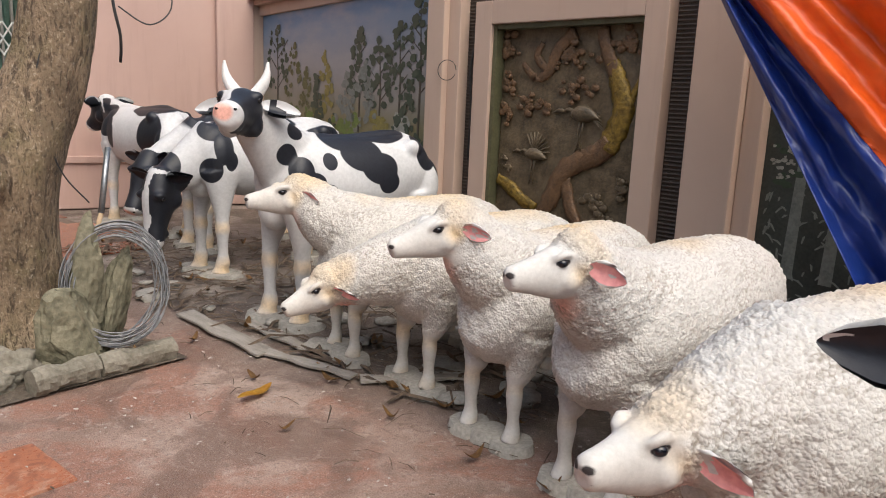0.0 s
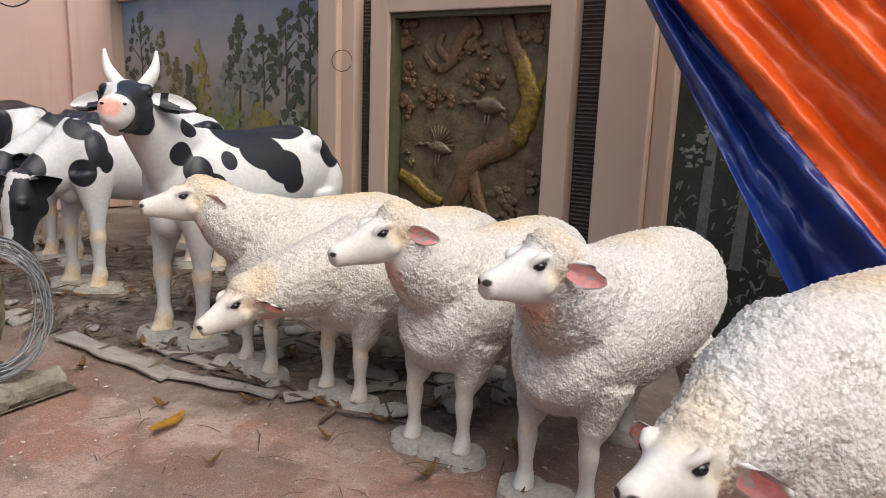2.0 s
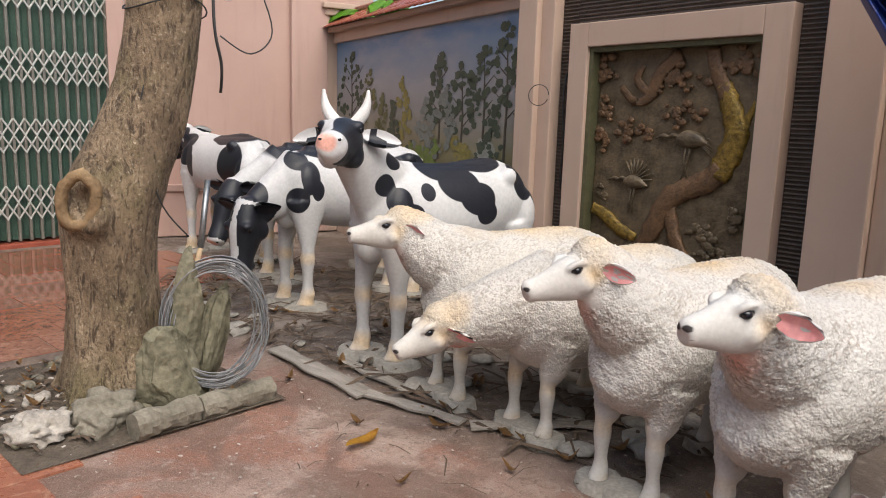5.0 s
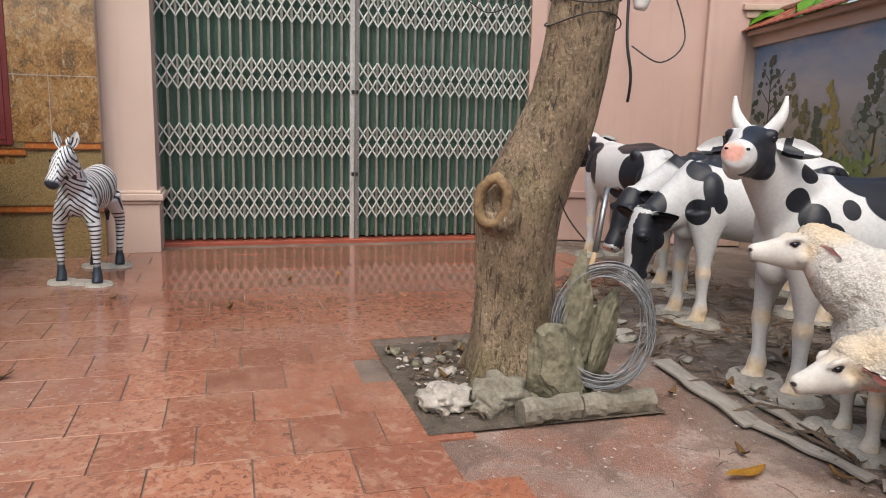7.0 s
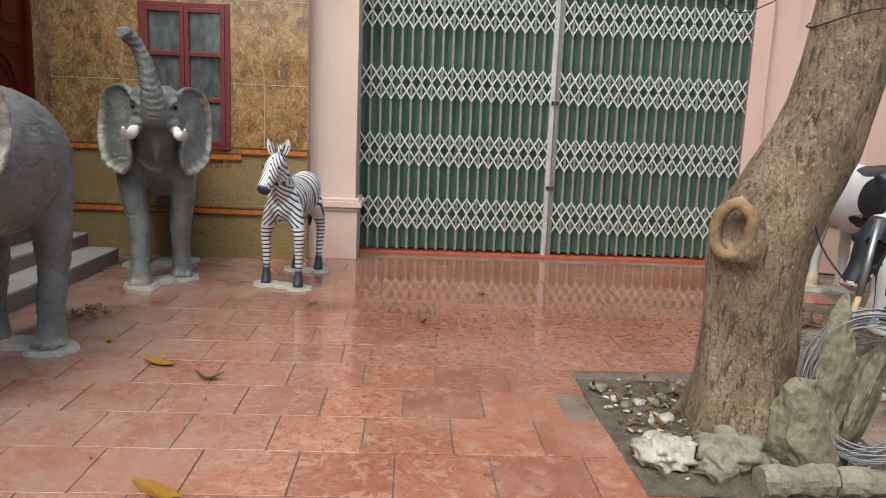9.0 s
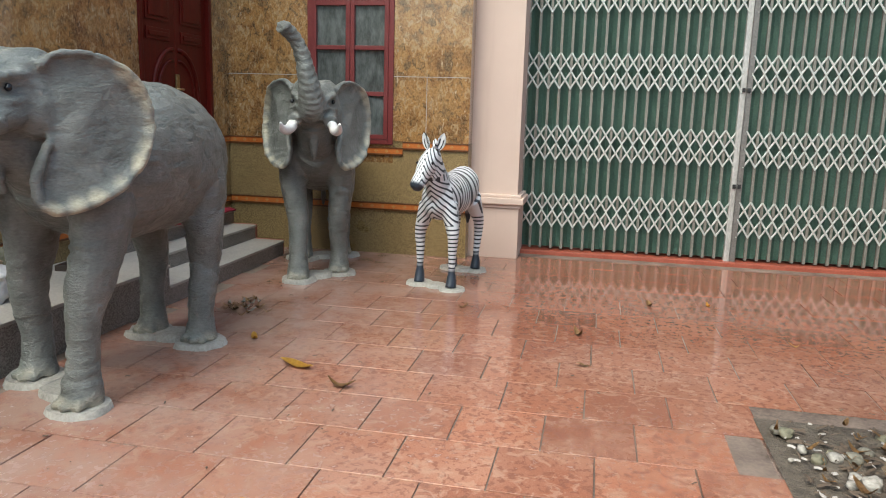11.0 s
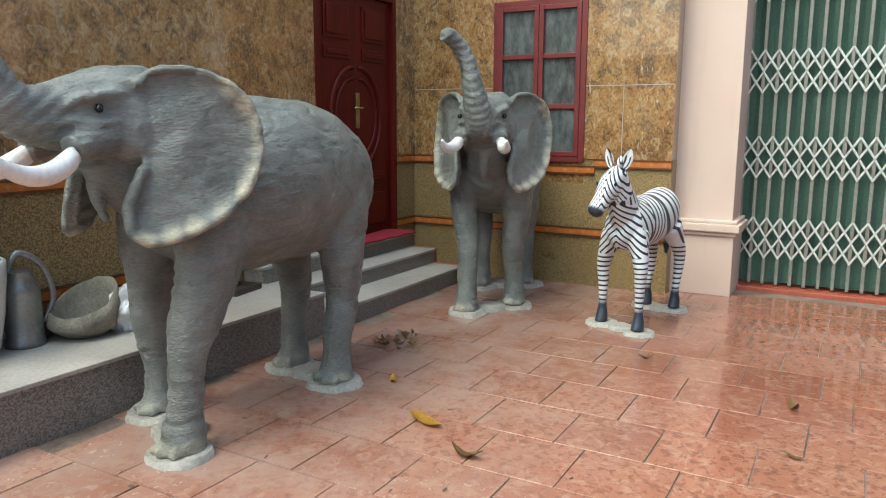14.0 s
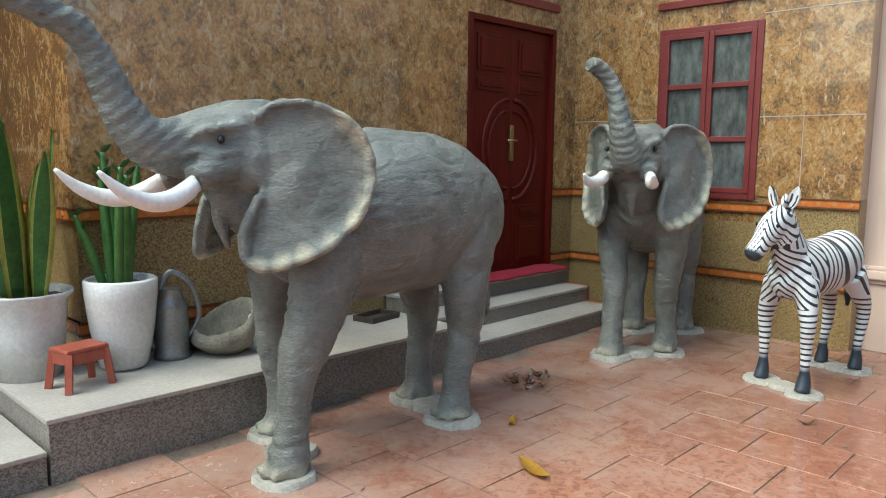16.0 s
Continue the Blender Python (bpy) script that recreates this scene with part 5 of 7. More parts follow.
    return statue("cow_statue", bm, ["cow", "eye", "ivory", "plaster"],
                  {"ochre": lambda p: field(p, och, 0.3, 9) if p.z < 0.6 else -1.0, "pink": lambda p: 1.6 * field(p, nz, 0.15, 18) if (p - N).length < 0.4 else -1.0, "dark": dark}, label, placed(x, y, heading, s))


# sheep, from the far end of the row
SHEEP = "white sheep statue with rough cast wool, "
sheep(-2.70, 2.98, -116, 1.0, (-3.065, 2.413, 0.892), (-3.19, 2.27, 0.842), SHEEP + "head raised", seed=1, ochre=0.30)
sheep(-2.16, 2.93, -112, 0.98, (-2.480, 2.140, 0.525), (-2.58, 2.03, 0.436), SHEEP + "head lowered", (0.6, 0.5, -0.6), 0.035, seed=2, ochre=0.25)
sheep(-1.60, 2.74, -102, 0.975, (-1.749, 2.110, 0.917), (-1.87, 1.97, 0.842), SHEEP + "looking sideways", seed=3, ochre=0.10, tall=0.035)
sheep(-1.03, 2.60, -106, 0.99, (-1.081, 1.895, 0.935), (-1.20, 1.77, 0.888), SHEEP + "looking sideways", seed=4, ochre=-0.05, tall=0.06)
sheep(-0.29, 2.10, -117, 1.05, (-0.540, 1.415, 0.696), (-0.655, 1.285, 0.655), SHEEP + "head lowered", (0.7, 0.6, -0.45), 0.03, seed=5, ochre=0.05, tall=0.06)

# cows
PA = [((0.52, 0.22, 1.09), (0.080, 0.16, 0.075)), ((0.44, 0.24, 1.00), (0.085, 0.16, 0.085)), ((0.35, 0.26, 0.92), (0.075, 0.16, 0.065)), ((0.26, 0.26, 0.85), (0.075, 0.16, 0.06)), ((0.24, 0.26, 1.05), (0.055, 0.13, 0.060)),
      ((0.08, 0.12, 1.21), (0.17, 0.30, 0.11)), ((-0.02, 0.22, 1.10), (0.17, 0.20, 0.12)), ((-0.14, 0.24, 1.00), (0.15, 0.20, 0.11)), ((-0.20, 0.24, 0.91), (0.09, 0.20, 0.08)), ((-0.25, 0.08, 1.24), (0.24, 0.24, 0.09)),
      ((0.44, 0.16, 1.23), (0.075, 0.12, 0.055)), ((-0.56, 0.16, 1.10), (0.10, 0.18, 0.15)), ((-0.66, 0.05, 1.0), (0.09, 0.16, 0.22)), ((-0.78, 0, 0.55), (0.10, 0.1, 0.22))]
cow(-3.51, 3.24, -98, 0.96, (-3.50, 2.50, 1.385), (-3.25, 2.205, 1.375), "black and white cow statue with horns, head raised", PA, 1, face="half", rear=0.86)
PB = [((0.50, 0.22, 0.83), (0.085, 0.16, 0.095)), ((0.82, 0.12, 0.99), (0.085, 0.14, 0.10)), ((0.80, 0.14, 0.88), (0.10, 0.14, 0.11)), ((0.92, 0.12, 0.78), (0.10, 0.12, 0.08)),
      ((0.66, 0.10, 1.22), (0.13, 0.18, 0.08)), ((0.50, 0.20, 1.15), (0.12, 0.18, 0.11)), ((0.40, 0.22, 1.00), (0.075, 0.18, 0.13)), ((0.35, 0.22, 0.90), (0.05, 0.18, 0.08)), ((0.1, 0.1, 1.2), (0.35, 0.25, 0.08)), ((-0.5, 0.2, 1.0), (0.25, 0.2, 0.2)), ((-0.87, 0, 0.5), (0.08, 0.1, 0.25))]
cow(-4.86, 3.62, -102, 0.98, (-4.93, 2.73, 0.80), (-4.90, 2.60, 0.29), "black and white cow statue grazing with its head down", PB, 2, horns=False, face="blaze", rear=0.9)
PC = [((0.50, 0.18, 1.12), (0.25, 0.25, 0.10)), ((0.34, 0.25, 1.00), (0.14, 0.2, 0.11)), ((0.22, 0.25, 0.90), (0.08, 0.2, 0.12)), ((0.72, 0.1, 1.15), (0.16, 0.2, 0.14)), ((0.70, 0.1, 0.98), (0.08, 0.2, 0.12)), ((-0.35, 0, 1.2), (0.35, 0.3, 0.10)), ((-0.55, 0.25, 0.95), (0.2, 0.2, 0.25))]
cow(-7.12, 3.86, 178, 1.0, (-7.99, 3.90, 1.28), (-8.27, 3.84, 1.02), "black and white cow statue standing near the pink wall", PC, 3, horns=False, face="blaze")
PD = [((0.0, 0, 1.12), (0.6, 0.4, 0.16)), ((-0.4, 0.2, 0.9), (0.2, 0.2, 0.2))]
cow(-5.75, 4.05, -100, 0.97, (-5.88, 3.20, 0.86), (-5.80, 2.95, 0.42), "black backed cow statue grazing behind another cow", PD, 4, horns=False, face="black")
CALF_POLL, CALF_NOSE = (0.045, 1.06, 1.16), (0.10, 0.84, 1.04)
PE = [((0.0, 0.1, 1.0), (1.3, 0.9, 0.7))]
cow(0.55, 1.60, -120, 0.80, CALF_POLL, CALF_NOSE, "black headed calf statue at the end of the row", PE, 5, horns=False, face="black")


def zebra(x, y, heading, s, label):
    bm = bmesh.new()
    H, N = Vector((0.44, 0.01, 1.02)), Vector((0.62, -0.05, 0.79))
    tube(bm, smooth_pts([((-0.44, 0, 0.76), 0.07, 0.09), ((-0.38, 0, 0.75), 0.13, 0.155), ((-0.15, 0, 0.70), 0.155, 0.175), ((0.1, 0, 0.69), 0.15, 0.175), ((0.28, 0, 0.70), 0.125, 0.165), ((0.36, 0, 0.72), 0.07, 0.10)], 6), 32)
    tube(bm, smooth_pts([((0.24, 0, 0.74), 0.10, 0.15), ((0.36, 0.01, 0.88), 0.075, 0.115), (tuple(H), 0.06, 0.08)], 5), 28)
    d = (N - H).normalized()
    tube(bm, smooth_pts([(tuple(H - d * 0.03), 0.055, 0.06), (tuple(H + d * 0.08), 0.070, 0.084), (tuple(H + d * 0.19), 0.052, 0.058), (tuple(H + d * 0.27), 0.050, 0.052), (tuple(N), 0.025, 0.03)], 5), 24)
    tube(bm, smooth_pts([((0.20, 0, 0.88), 0.015, 0.04), ((0.33, 0.01, 1.02), 0.016, 0.05), ((0.45, 0.03, 1.12), 0.016, 0.04)], 3), 8)
    legs = ((0.30, 0.14), (0.22, -0.15), (-0.45, 0.10), (-0.43, -0.10))
    for i, (lx, ly) in enumerate(legs):
        fr = i < 2
        rx, ry = (0.24 if fr else -0.34), (0.08 if ly > 0 else -0.08)
        kx = lx - (0 if fr else 0.04)
        tube(bm, smooth_pts([((rx, ry, 0.64), 0.075, 0.10), ((kx, ly, 0.44), 0.045, 0.055), ((kx, ly, 0.30), 0.034, 0.036), ((lx, ly, 0.16), 0.026, 0.027), ((lx, ly, 0.09), 0.036, 0.038), ((lx + 0.015, ly, 0.02), 0.042, 0.052)], 5), 18)
    tube(bm, smooth_pts([((-0.44, 0, 0.82), 0.02, 0.02), ((-0.49, 0, 0.7), 0.018, 0.018), ((-0.50, 0, 0.52), 0.03, 0.03), ((-0.5, 0, 0.40), 0.01, 0.01)], 3), 8)
    bm = fuse(bm, 0.0088, 3)
    for k in (1, -1):
        ball(bm, H + d * 0.10 + Vector((0.03, 0.055 * k, 0.03)), 0.013, 1, 10)
        r0 = H + Vector((-0.02, 0.045 * k, 0.045))
        leaf_shape(bm, r0, r0 + Vector((0.0, 0.035 * k, 0.12)), 0.032, (1, 0.3 * k, 0), 0, 0, thick=0.01)
    slab_base(bm, [(legs[0][0], legs[0][1], 0.11), (legs[1][0], legs[1][1], 0.11), (0.26, 0, 0.08)], 2, 0.022, 3)
    slab_base(bm, [(legs[2][0], legs[2][1], 0.11), (legs[3][0], legs[3][1], 0.11), (-0.4, 0, 0.08)], 2, 0.022, 4)

    def stripe(p):
        if p.z < 0.50:
            ph = p.z * 190
        elif (p - H).length < 0.16 or p.x > 0.5:
            ph = (p.z * 0.7 + abs(p.y) * 1.6) * 190
        elif p.x > 0.27 and p.z < 0.84:
            ph = (p.z + abs(p.y) * 0.9) * 150
        elif p.x > 0.12:
            ph = (p.x * 0.85 - p.z * 0.35 + abs(p.y) * 0.5) * 138
        else:
            lean = max(0.0, -p.x - 0.05) * 1.5
            ph = (p.x * (1 - 0.5 * lean) + p.z * lean * 1.1) * 124
        return math.sin(ph + 1.3 * noise.noise(p * 6)) - 0.34
    hoof = [((lx, ly, 0.03), (0.10, 0.10, 0.17)) for lx, ly in legs] + [(N, (0.08, 0.08, 0.075)), ((-0.5, 0, 0.42), (0.06, 0.06, 0.12))]
    return statue("zebra_statue", bm, ["zebra", "eye", "plaster"], {"stripe": stripe, "dark": lambda p: field(p, hoof, 0.15, 12), "pink": lambda p: field(p, [((0.40, 0, 0.86), (0.06, 0.1, 0.06)), ((0.1, 0, 0.52), (0.2, 0.1, 0.06))], 0.2)}, label, placed(x, y, heading, s))


zebra(-7.14, -1.18, -8, 1.05, "black and white striped zebra statue on cast footings")


EAR = ((-0.03, 1.54), (0.03, 1.60), (0.124, 1.615), (0.22, 1.595), (0.31, 1.555), (0.40, 1.49), (0.468, 1.41), (0.51, 1.30), (0.50, 1.20), (0.45, 1.115), (0.35, 1.03), (0.25, 0.98), (0.165, 0.945), (0.08, 0.94), (0.02, 0.98), (0.0, 1.08), (0.035, 1.23), (0.02, 1.40))


def ear_at(a, z, k):
    """A place on the ear's rim: a metres out from its root."""
    return Vector((0.70 - 0.84 * a + 0.22 * (1.40 - z), k * (0.19 + 0.64 * a - 0.4 * max(0, a - 0.3)), z))


def elephant(x, y, heading, s, label, trunk, tusk=0.0, seed=0, feet=None, tl=1.0, rear=1.0):
    bm = bmesh.new()
    tube(bm, smooth_pts([((-0.95 * rear, 0, 1.02), 0.03, 0.05), ((-0.91 * rear, 0, 1.03), 0.15, 0.20), ((-0.74 * rear, 0, 1.06), 0.26, 0.33), ((-0.44 * rear, 0, 1.10), 0.335, 0.405), ((-0.14, 0, 1.115), 0.365, 0.42), ((0.12, 0, 1.11), 0.345, 0.405), ((0.34, 0, 1.15), 0.275, 0.35), ((0.52, 0, 1.20), 0.18, 0.27)], 6), 44)
    tube(bm, smooth_pts([((0.26, 0, 1.19), 0.22, 0.29), ((0.48, 0, 1.33), 0.20, 0.26), ((0.66, 0, 1.41), 0.195, 0.215), ((0.82, 0, 1.43), 0.155, 0.165), ((0.93, 0, 1.42), 0.115, 0.12)], 6), 32)
    ball(bm, (0.64, 0.075, 1.54), (0.17, 0.10, 0.085), seg=20)
    ball(bm, (0.64, -0.075, 1.54), (0.17, 0.10, 0.085), seg=20)
    tube(bm, smooth_pts(trunk, 8), 28)
    # lower lip, hanging
    tube(bm, smooth_pts([((0.72, 0, 1.24), 0.07, 0.06), ((0.765, 0, 1.15), 0.04, 0.036), ((0.75, 0, 1.075), 0.027, 0.022), ((0.73, 0, 1.01), 0.014, 0.012)], 5), 18)
    tube(bm, smooth_pts([((0.76, 0, 1.29), 0.11, 0.09), ((0.62, 0, 1.17), 0.13, 0.12), ((0.44, 0, 1.04), 0.17, 0.14), ((0.30, 0, 0.95), 0.20, 0.14)], 4), 24)
    for k in (1, -1):
        # brow over the eye, cheek and tusk socket
        tube(bm, smooth_pts([((0.70, 0.155 * k, 1.515), 0.02, 0.02), ((0.82, 0.150 * k, 1.505), 0.024, 0.022), ((0.93, 0.11 * k, 1.475), 0.016, 0.016)], 4), 12)
        tube(bm, smooth_pts([((0.74, 0.165 * k, 1.405), 0.02, 0.016), ((0.84, 0.155 * k, 1.40), 0.022, 0.016), ((0.93, 0.12 * k, 1.41), 0.014, 0.014)], 4), 12)
        ball(bm, (0.66, 0.13 * k, 1.36), (0.13, 0.08, 0.12), seg=16)
        tube(bm, [((0.76, 0.11 * k, 1.36), 0.068, 0.068), ((0.95, 0.14 * k, 1.30), 0.054, 0.054)], 18)
    legs = feet or ((0.42, 0.20), (0.50, -0.20), (-0.52, 0.20), (-0.46, -0.20))
    for i, (lx, ly) in enumerate(legs):
        fr = i < 2
        rx, ry = (0.34 if fr else -0.56 * rear), (0.21 if ly > 0 else -0.21)
        tube(bm, smooth_pts([((rx, ry * 0.6, 1.18), 0.06, 0.08), ((rx, ry * 0.85, 1.02), 0.13, 0.19), ((rx * 0.7 + lx * 0.3, ly * 0.3 + ry * 0.7, 0.76), 0.108, 0.155), ((rx * 0.35 + lx * 0.65 + (0.02 if fr else -0.03), ly, 0.48), 0.086, 0.098), ((lx * 0.9 + rx * 0.1, ly, 0.26), 0.074, 0.080), ((lx, ly, 0.13), 0.080, 0.086), ((lx + 0.015, ly, 0.02), 0.10, 0.11)], 5), 28)
        for q in (-1, 0, 1):
            ball(bm, (lx + 0.105 + (0.02 if q == 0 else 0), ly + q * 0.055, 0.045), (0.028, 0.030, 0.032), seg=8)
    r = -0.93 * rear
    tube(bm, smooth_pts([((r + 0.06, 0, 1.12), 0.035, 0.035), ((r - 0.01, 0, 0.98), 0.028, 0.028), ((r - 0.02, 0, 0.65), 0.018, 0.018), ((r - 0.02, 0, 0.53), 0.024, 0.024), ((r - 0.02, 0, 0.45), 0.008, 0.008)], 3), 8)
    # ears: broad fans that stand off the shoulders
    for k in (1, -1):
        rim = [ear_at(a, z, k) for a, z in EAR]
        ctr = ear_at(0.17, 1.27, k) + Vector((0.02, -0.03 * k, 0))
        off = Vector((-0.035, -0.03 * k, 0))
        vs = [bm.verts.new(p) for p in rim]
        vm = [bm.verts.new(p.lerp(ctr, 0.22) + Vector((-0.015, -0.018 * k, 0))) for p in rim]
        vc = bm.verts.new(ctr)
        vb = [bm.verts.new(p + off) for p in rim]
        vd = bm.verts.new(ctr + off)
        n = len(vs)
        for i in range(n):
            j = (i + 1) % n
            for q in ((vs[i], vs[j], vm[j], vm[i]), (vm[i], vm[j], vc), (vb[j], vb[i], vd), (vs[j], vs[i], vb[i], vb[j])):
                bm.faces.new(q[::-1] if k > 0 else q)
        for i in range(n - 2):
            tube(bm, [(rim[i], 0.022, 0.022), (rim[i + 1], 0.022, 0.022)], 8)
    bm = fuse(bm, 0.0125, 4)
    for k in (1, -1):
        ball(bm, (0.835, 0.152 * k, 1.452), 0.021, 1, 14)
        b = Vector((0.94, 0.145 * k, 1.285))
        tube(bm, smooth_pts([(tuple(b), 0.036, 0.036)] + [(tuple(b + Vector((u * tl, v * k, w * tl + t * tusk))), r, r) for u, v, w, t, r in ((0.10, 0.02, -0.055, 0, 0.039), (0.21, 0.045, -0.062, 0.2, 0.034), (0.31, 0.06, -0.02, 0.7, 0.024), (0.39, 0.065, 0.05, 1.0, 0.008))], 5), 24, (0, 1, 0), 2)
    for f in bm.faces:
        f.smooth = True
    slab_base(bm, [(legs[0][0] + 0.03, legs[0][1], 0.155), (legs[1][0] + 0.03, legs[1][1], 0.155), ((legs[0][0] + legs[1][0]) / 2, 0, 0.13)], 3, 0.03, seed)
    slab_base(bm, [(legs[2][0] + 0.03, legs[2][1], 0.16), (legs[3][0] + 0.03, legs[3][1], 0.16), ((legs[2][0] + legs[3][0]) / 2, 0, 0.13)], 3, 0.03, seed + 2)
    rims = [(ear_at(a, z, k), (0.055, 0.055, 0.075)) for k in (1, -1) for a, z in EAR[4:14]]
    pale = rims + [((lx + 0.05, ly, 0.03), (0.14, 0.14, 0.07)) for lx, ly in legs]

    def wrinkles(p):
        if p.x > 0.95 and abs(p.y) > 0.13 and p.z < 1.45:
            return 0.0
        d = 0.0045 * math.sin(70 * p.z + 9 * noise.noise(p * 5)) * max(0.0, noise.noise(p * 3.3) + 0.15)
        if p.x > 0.92 and p.z > 1.33:
            d += 0.0035 * math.sin(150 * (p.z * 0.8 + p.x * 0.6) + 2 * noise.noise(p * 6))
        crease = abs(noise.noise(Vector((p.x * 5, p.y * 5, p.z * 11)) + Vector((0.3 * noise.noise(p * 4), 0, 0.6 * noise.noise(p * 3)))))
        d -= 0.008 * max(0.0, 1 - crease / 0.05)
        if p.z < 0.85 and p.z > 0.12:
            d += 0.0022 * math.sin(190 * p.z + 9 * noise.noise(p * 6)) * max(0.0, 0.3 + noise.noise(p * 5))
        return d + 0.010 * noise.noise(p * 4.2) + 0.005 * noise.noise(p * 13) + 0.004 * noise.noise(Vector((p.x * 9, p.y * 9, p.z * 34)))
    # dark: shade on the underside of the belly, painted into the grey
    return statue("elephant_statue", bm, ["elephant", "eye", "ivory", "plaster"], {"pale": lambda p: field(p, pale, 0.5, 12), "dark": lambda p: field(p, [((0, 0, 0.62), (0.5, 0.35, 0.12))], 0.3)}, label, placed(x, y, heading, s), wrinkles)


TR1 = [((0.84, 0, 1.43), 0.13, 0.15), ((0.97, 0, 1.425), 0.105, 0.115), ((1.08, 0, 1.46), 0.088, 0.092), ((1.155, 0, 1.56), 0.076, 0.078), ((1.21, 0, 1.685), 0.066, 0.068), ((1.255, 0, 1.775), 0.062, 0.062), ((1.335, 0, 1.85), 0.058, 0.058), ((1.45, 0, 1.895), 0.053, 0.053), ((1.60, 0, 1.94), 0.05, 0.05), ((1.74, 0, 1.98), 0.05, 0.05)]
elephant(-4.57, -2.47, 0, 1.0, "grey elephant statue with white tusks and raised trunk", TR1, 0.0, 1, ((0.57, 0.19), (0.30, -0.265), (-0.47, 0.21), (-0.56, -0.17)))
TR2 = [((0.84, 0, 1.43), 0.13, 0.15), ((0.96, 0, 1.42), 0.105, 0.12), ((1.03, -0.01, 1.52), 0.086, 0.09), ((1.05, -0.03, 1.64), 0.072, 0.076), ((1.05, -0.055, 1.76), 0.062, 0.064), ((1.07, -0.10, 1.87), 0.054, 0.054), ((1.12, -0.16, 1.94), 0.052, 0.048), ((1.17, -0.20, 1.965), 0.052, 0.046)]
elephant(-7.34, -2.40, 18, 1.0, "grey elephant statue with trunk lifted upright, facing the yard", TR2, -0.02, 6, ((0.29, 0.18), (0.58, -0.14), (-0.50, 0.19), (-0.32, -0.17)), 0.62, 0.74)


# ---- tree and its pit ----
def tree():
    t = thing("tree", pose(-4.06, 1.47, 0), "leaning tree trunk with a knotted stub, by the pit", "tree")
    bm = bmesh.new()
    tube(bm, smooth_pts([((0.0, 0, -0.05), 0.27, 0.27), ((0.0, 0, 0.15), 0.235, 0.24), ((0.0, 0.0, 0.5), 0.215, 0.225), ((0.0, 0.0, 0.85), 0.225, 0.235), ((0.02, 0.08, 1.15), 0.21, 0.215), ((0.05, 0.22, 1.5), 0.185, 0.19), ((0.07, 0.30, 2.0), 0.175, 0.18), ((0.10, 0.37, 2.6), 0.165, 0.165), ((0.14, 0.45, 3.4), 0.15, 0.15), ((0.2, 0.5, 4.6), 0.12, 0.12)], 5), 26)
    tube(bm, smooth_pts([((0.0, 0.02, 0.75), 0.16, 0.20), ((0.07, -0.09, 0.90), 0.13, 0.16), ((0.13, -0.15, 0.97), 0.115, 0.15), ((0.15, -0.18, 0.99), 0.10, 0.13)], 4), 16)
    for k in range(5):
        an = k * 1.3
        tube(bm, smooth_pts([((0.12 * math.cos(an), 0.12 * math.sin(an), 0.3), 0.09, 0.11), ((0.25 * math.cos(an), 0.25 * math.sin(an), 0.06), 0.06, 0.07), ((0.34 * math.cos(an), 0.34 * math.sin(an), -0.04), 0.03, 0.03)], 3), 10)
    bm = fuse(bm, 0.022, 3)
    for v in bm.verts:
        v.co += v.normal * (0.016 * noise.noise(Vector((v.co.x * 9, v.co.y * 9, v.co.z * 2.4))) + 0.008 * noise.noise(Vector((v.co.x * 26, v.co.y * 26, v.co.z * 6))))
        c = Vector((0.18, -0.22, 1.01))
        dd = (v.co - c)
        if dd.length < 0.085:
            v.co += Vector((-0.04, 0.13, -0.01)) * (1 - dd.length / 0.085)
    part("trunk", bm, "bark", t, "brown fissured bark with moss", True)
    bm = bmesh.new()
    pts = []
    for k in range(25):
        an = 2 * math.pi * k / 24
        q = 1 + 0.15 * noise.noise(Vector((math.cos(an) * 2, math.sin(an) * 2, 3)))
        pts.append(((0.17 + 0.05 * math.cos(an), -0.205 + 0.06 * q * math.cos(an), 1.0 + 0.115 * q * math.sin(an) + 0.02 * math.cos(an)), 0.026, 0.028))
    tube(bm, pts, 10, (1, 0, 0), cap=False, wob=0.3)
    part("callus", bm, "callus", t, "ring of pale healed wood round the cut stub", True)
    # limbs and crown added far overhead, out of sight but for their shade
    bm = bmesh.new()
    rnd = random.Random(2)
    for i in range(5):
        an = i * 1.26
        tube(bm, [((0.2, 0.5, 4.5), 0.08, 0.08), ((0.2 + 0.8 * math.cos(an), 0.5 + 0.8 * math.sin(an), 5.4), 0.05, 0.05), ((0.2 + 1.6 * math.cos(an), 0.5 + 1.6 * math.sin(an), 5.9), 0.02, 0.02)], 8)
    part("limb", bm, "bark", t, smooth=True)
    bm = bmesh.new()
    for i in range(900):
        an, q = rnd.uniform(0, 6.3), rnd.uniform(0.2, 1.9)
        p = Vector((0.2 + q * math.cos(an), 0.5 + q * math.sin(an), rnd.uniform(5.0, 6.8)))
        r = Euler((rnd.uniform(0, 6), rnd.uniform(0, 6), rnd.uniform(0, 6))).to_matrix()
        vs = [bm.verts.new(p + r @ Vector(c)) for c in ((-0.07, 0, 0), (0, -0.03, 0.01), (0.07, 0, 0), (0, 0.03, 0.01))]
        bm.faces.new(vs)
    part("crown", bm, "plant", t, "green leaves added overhead, out of view")
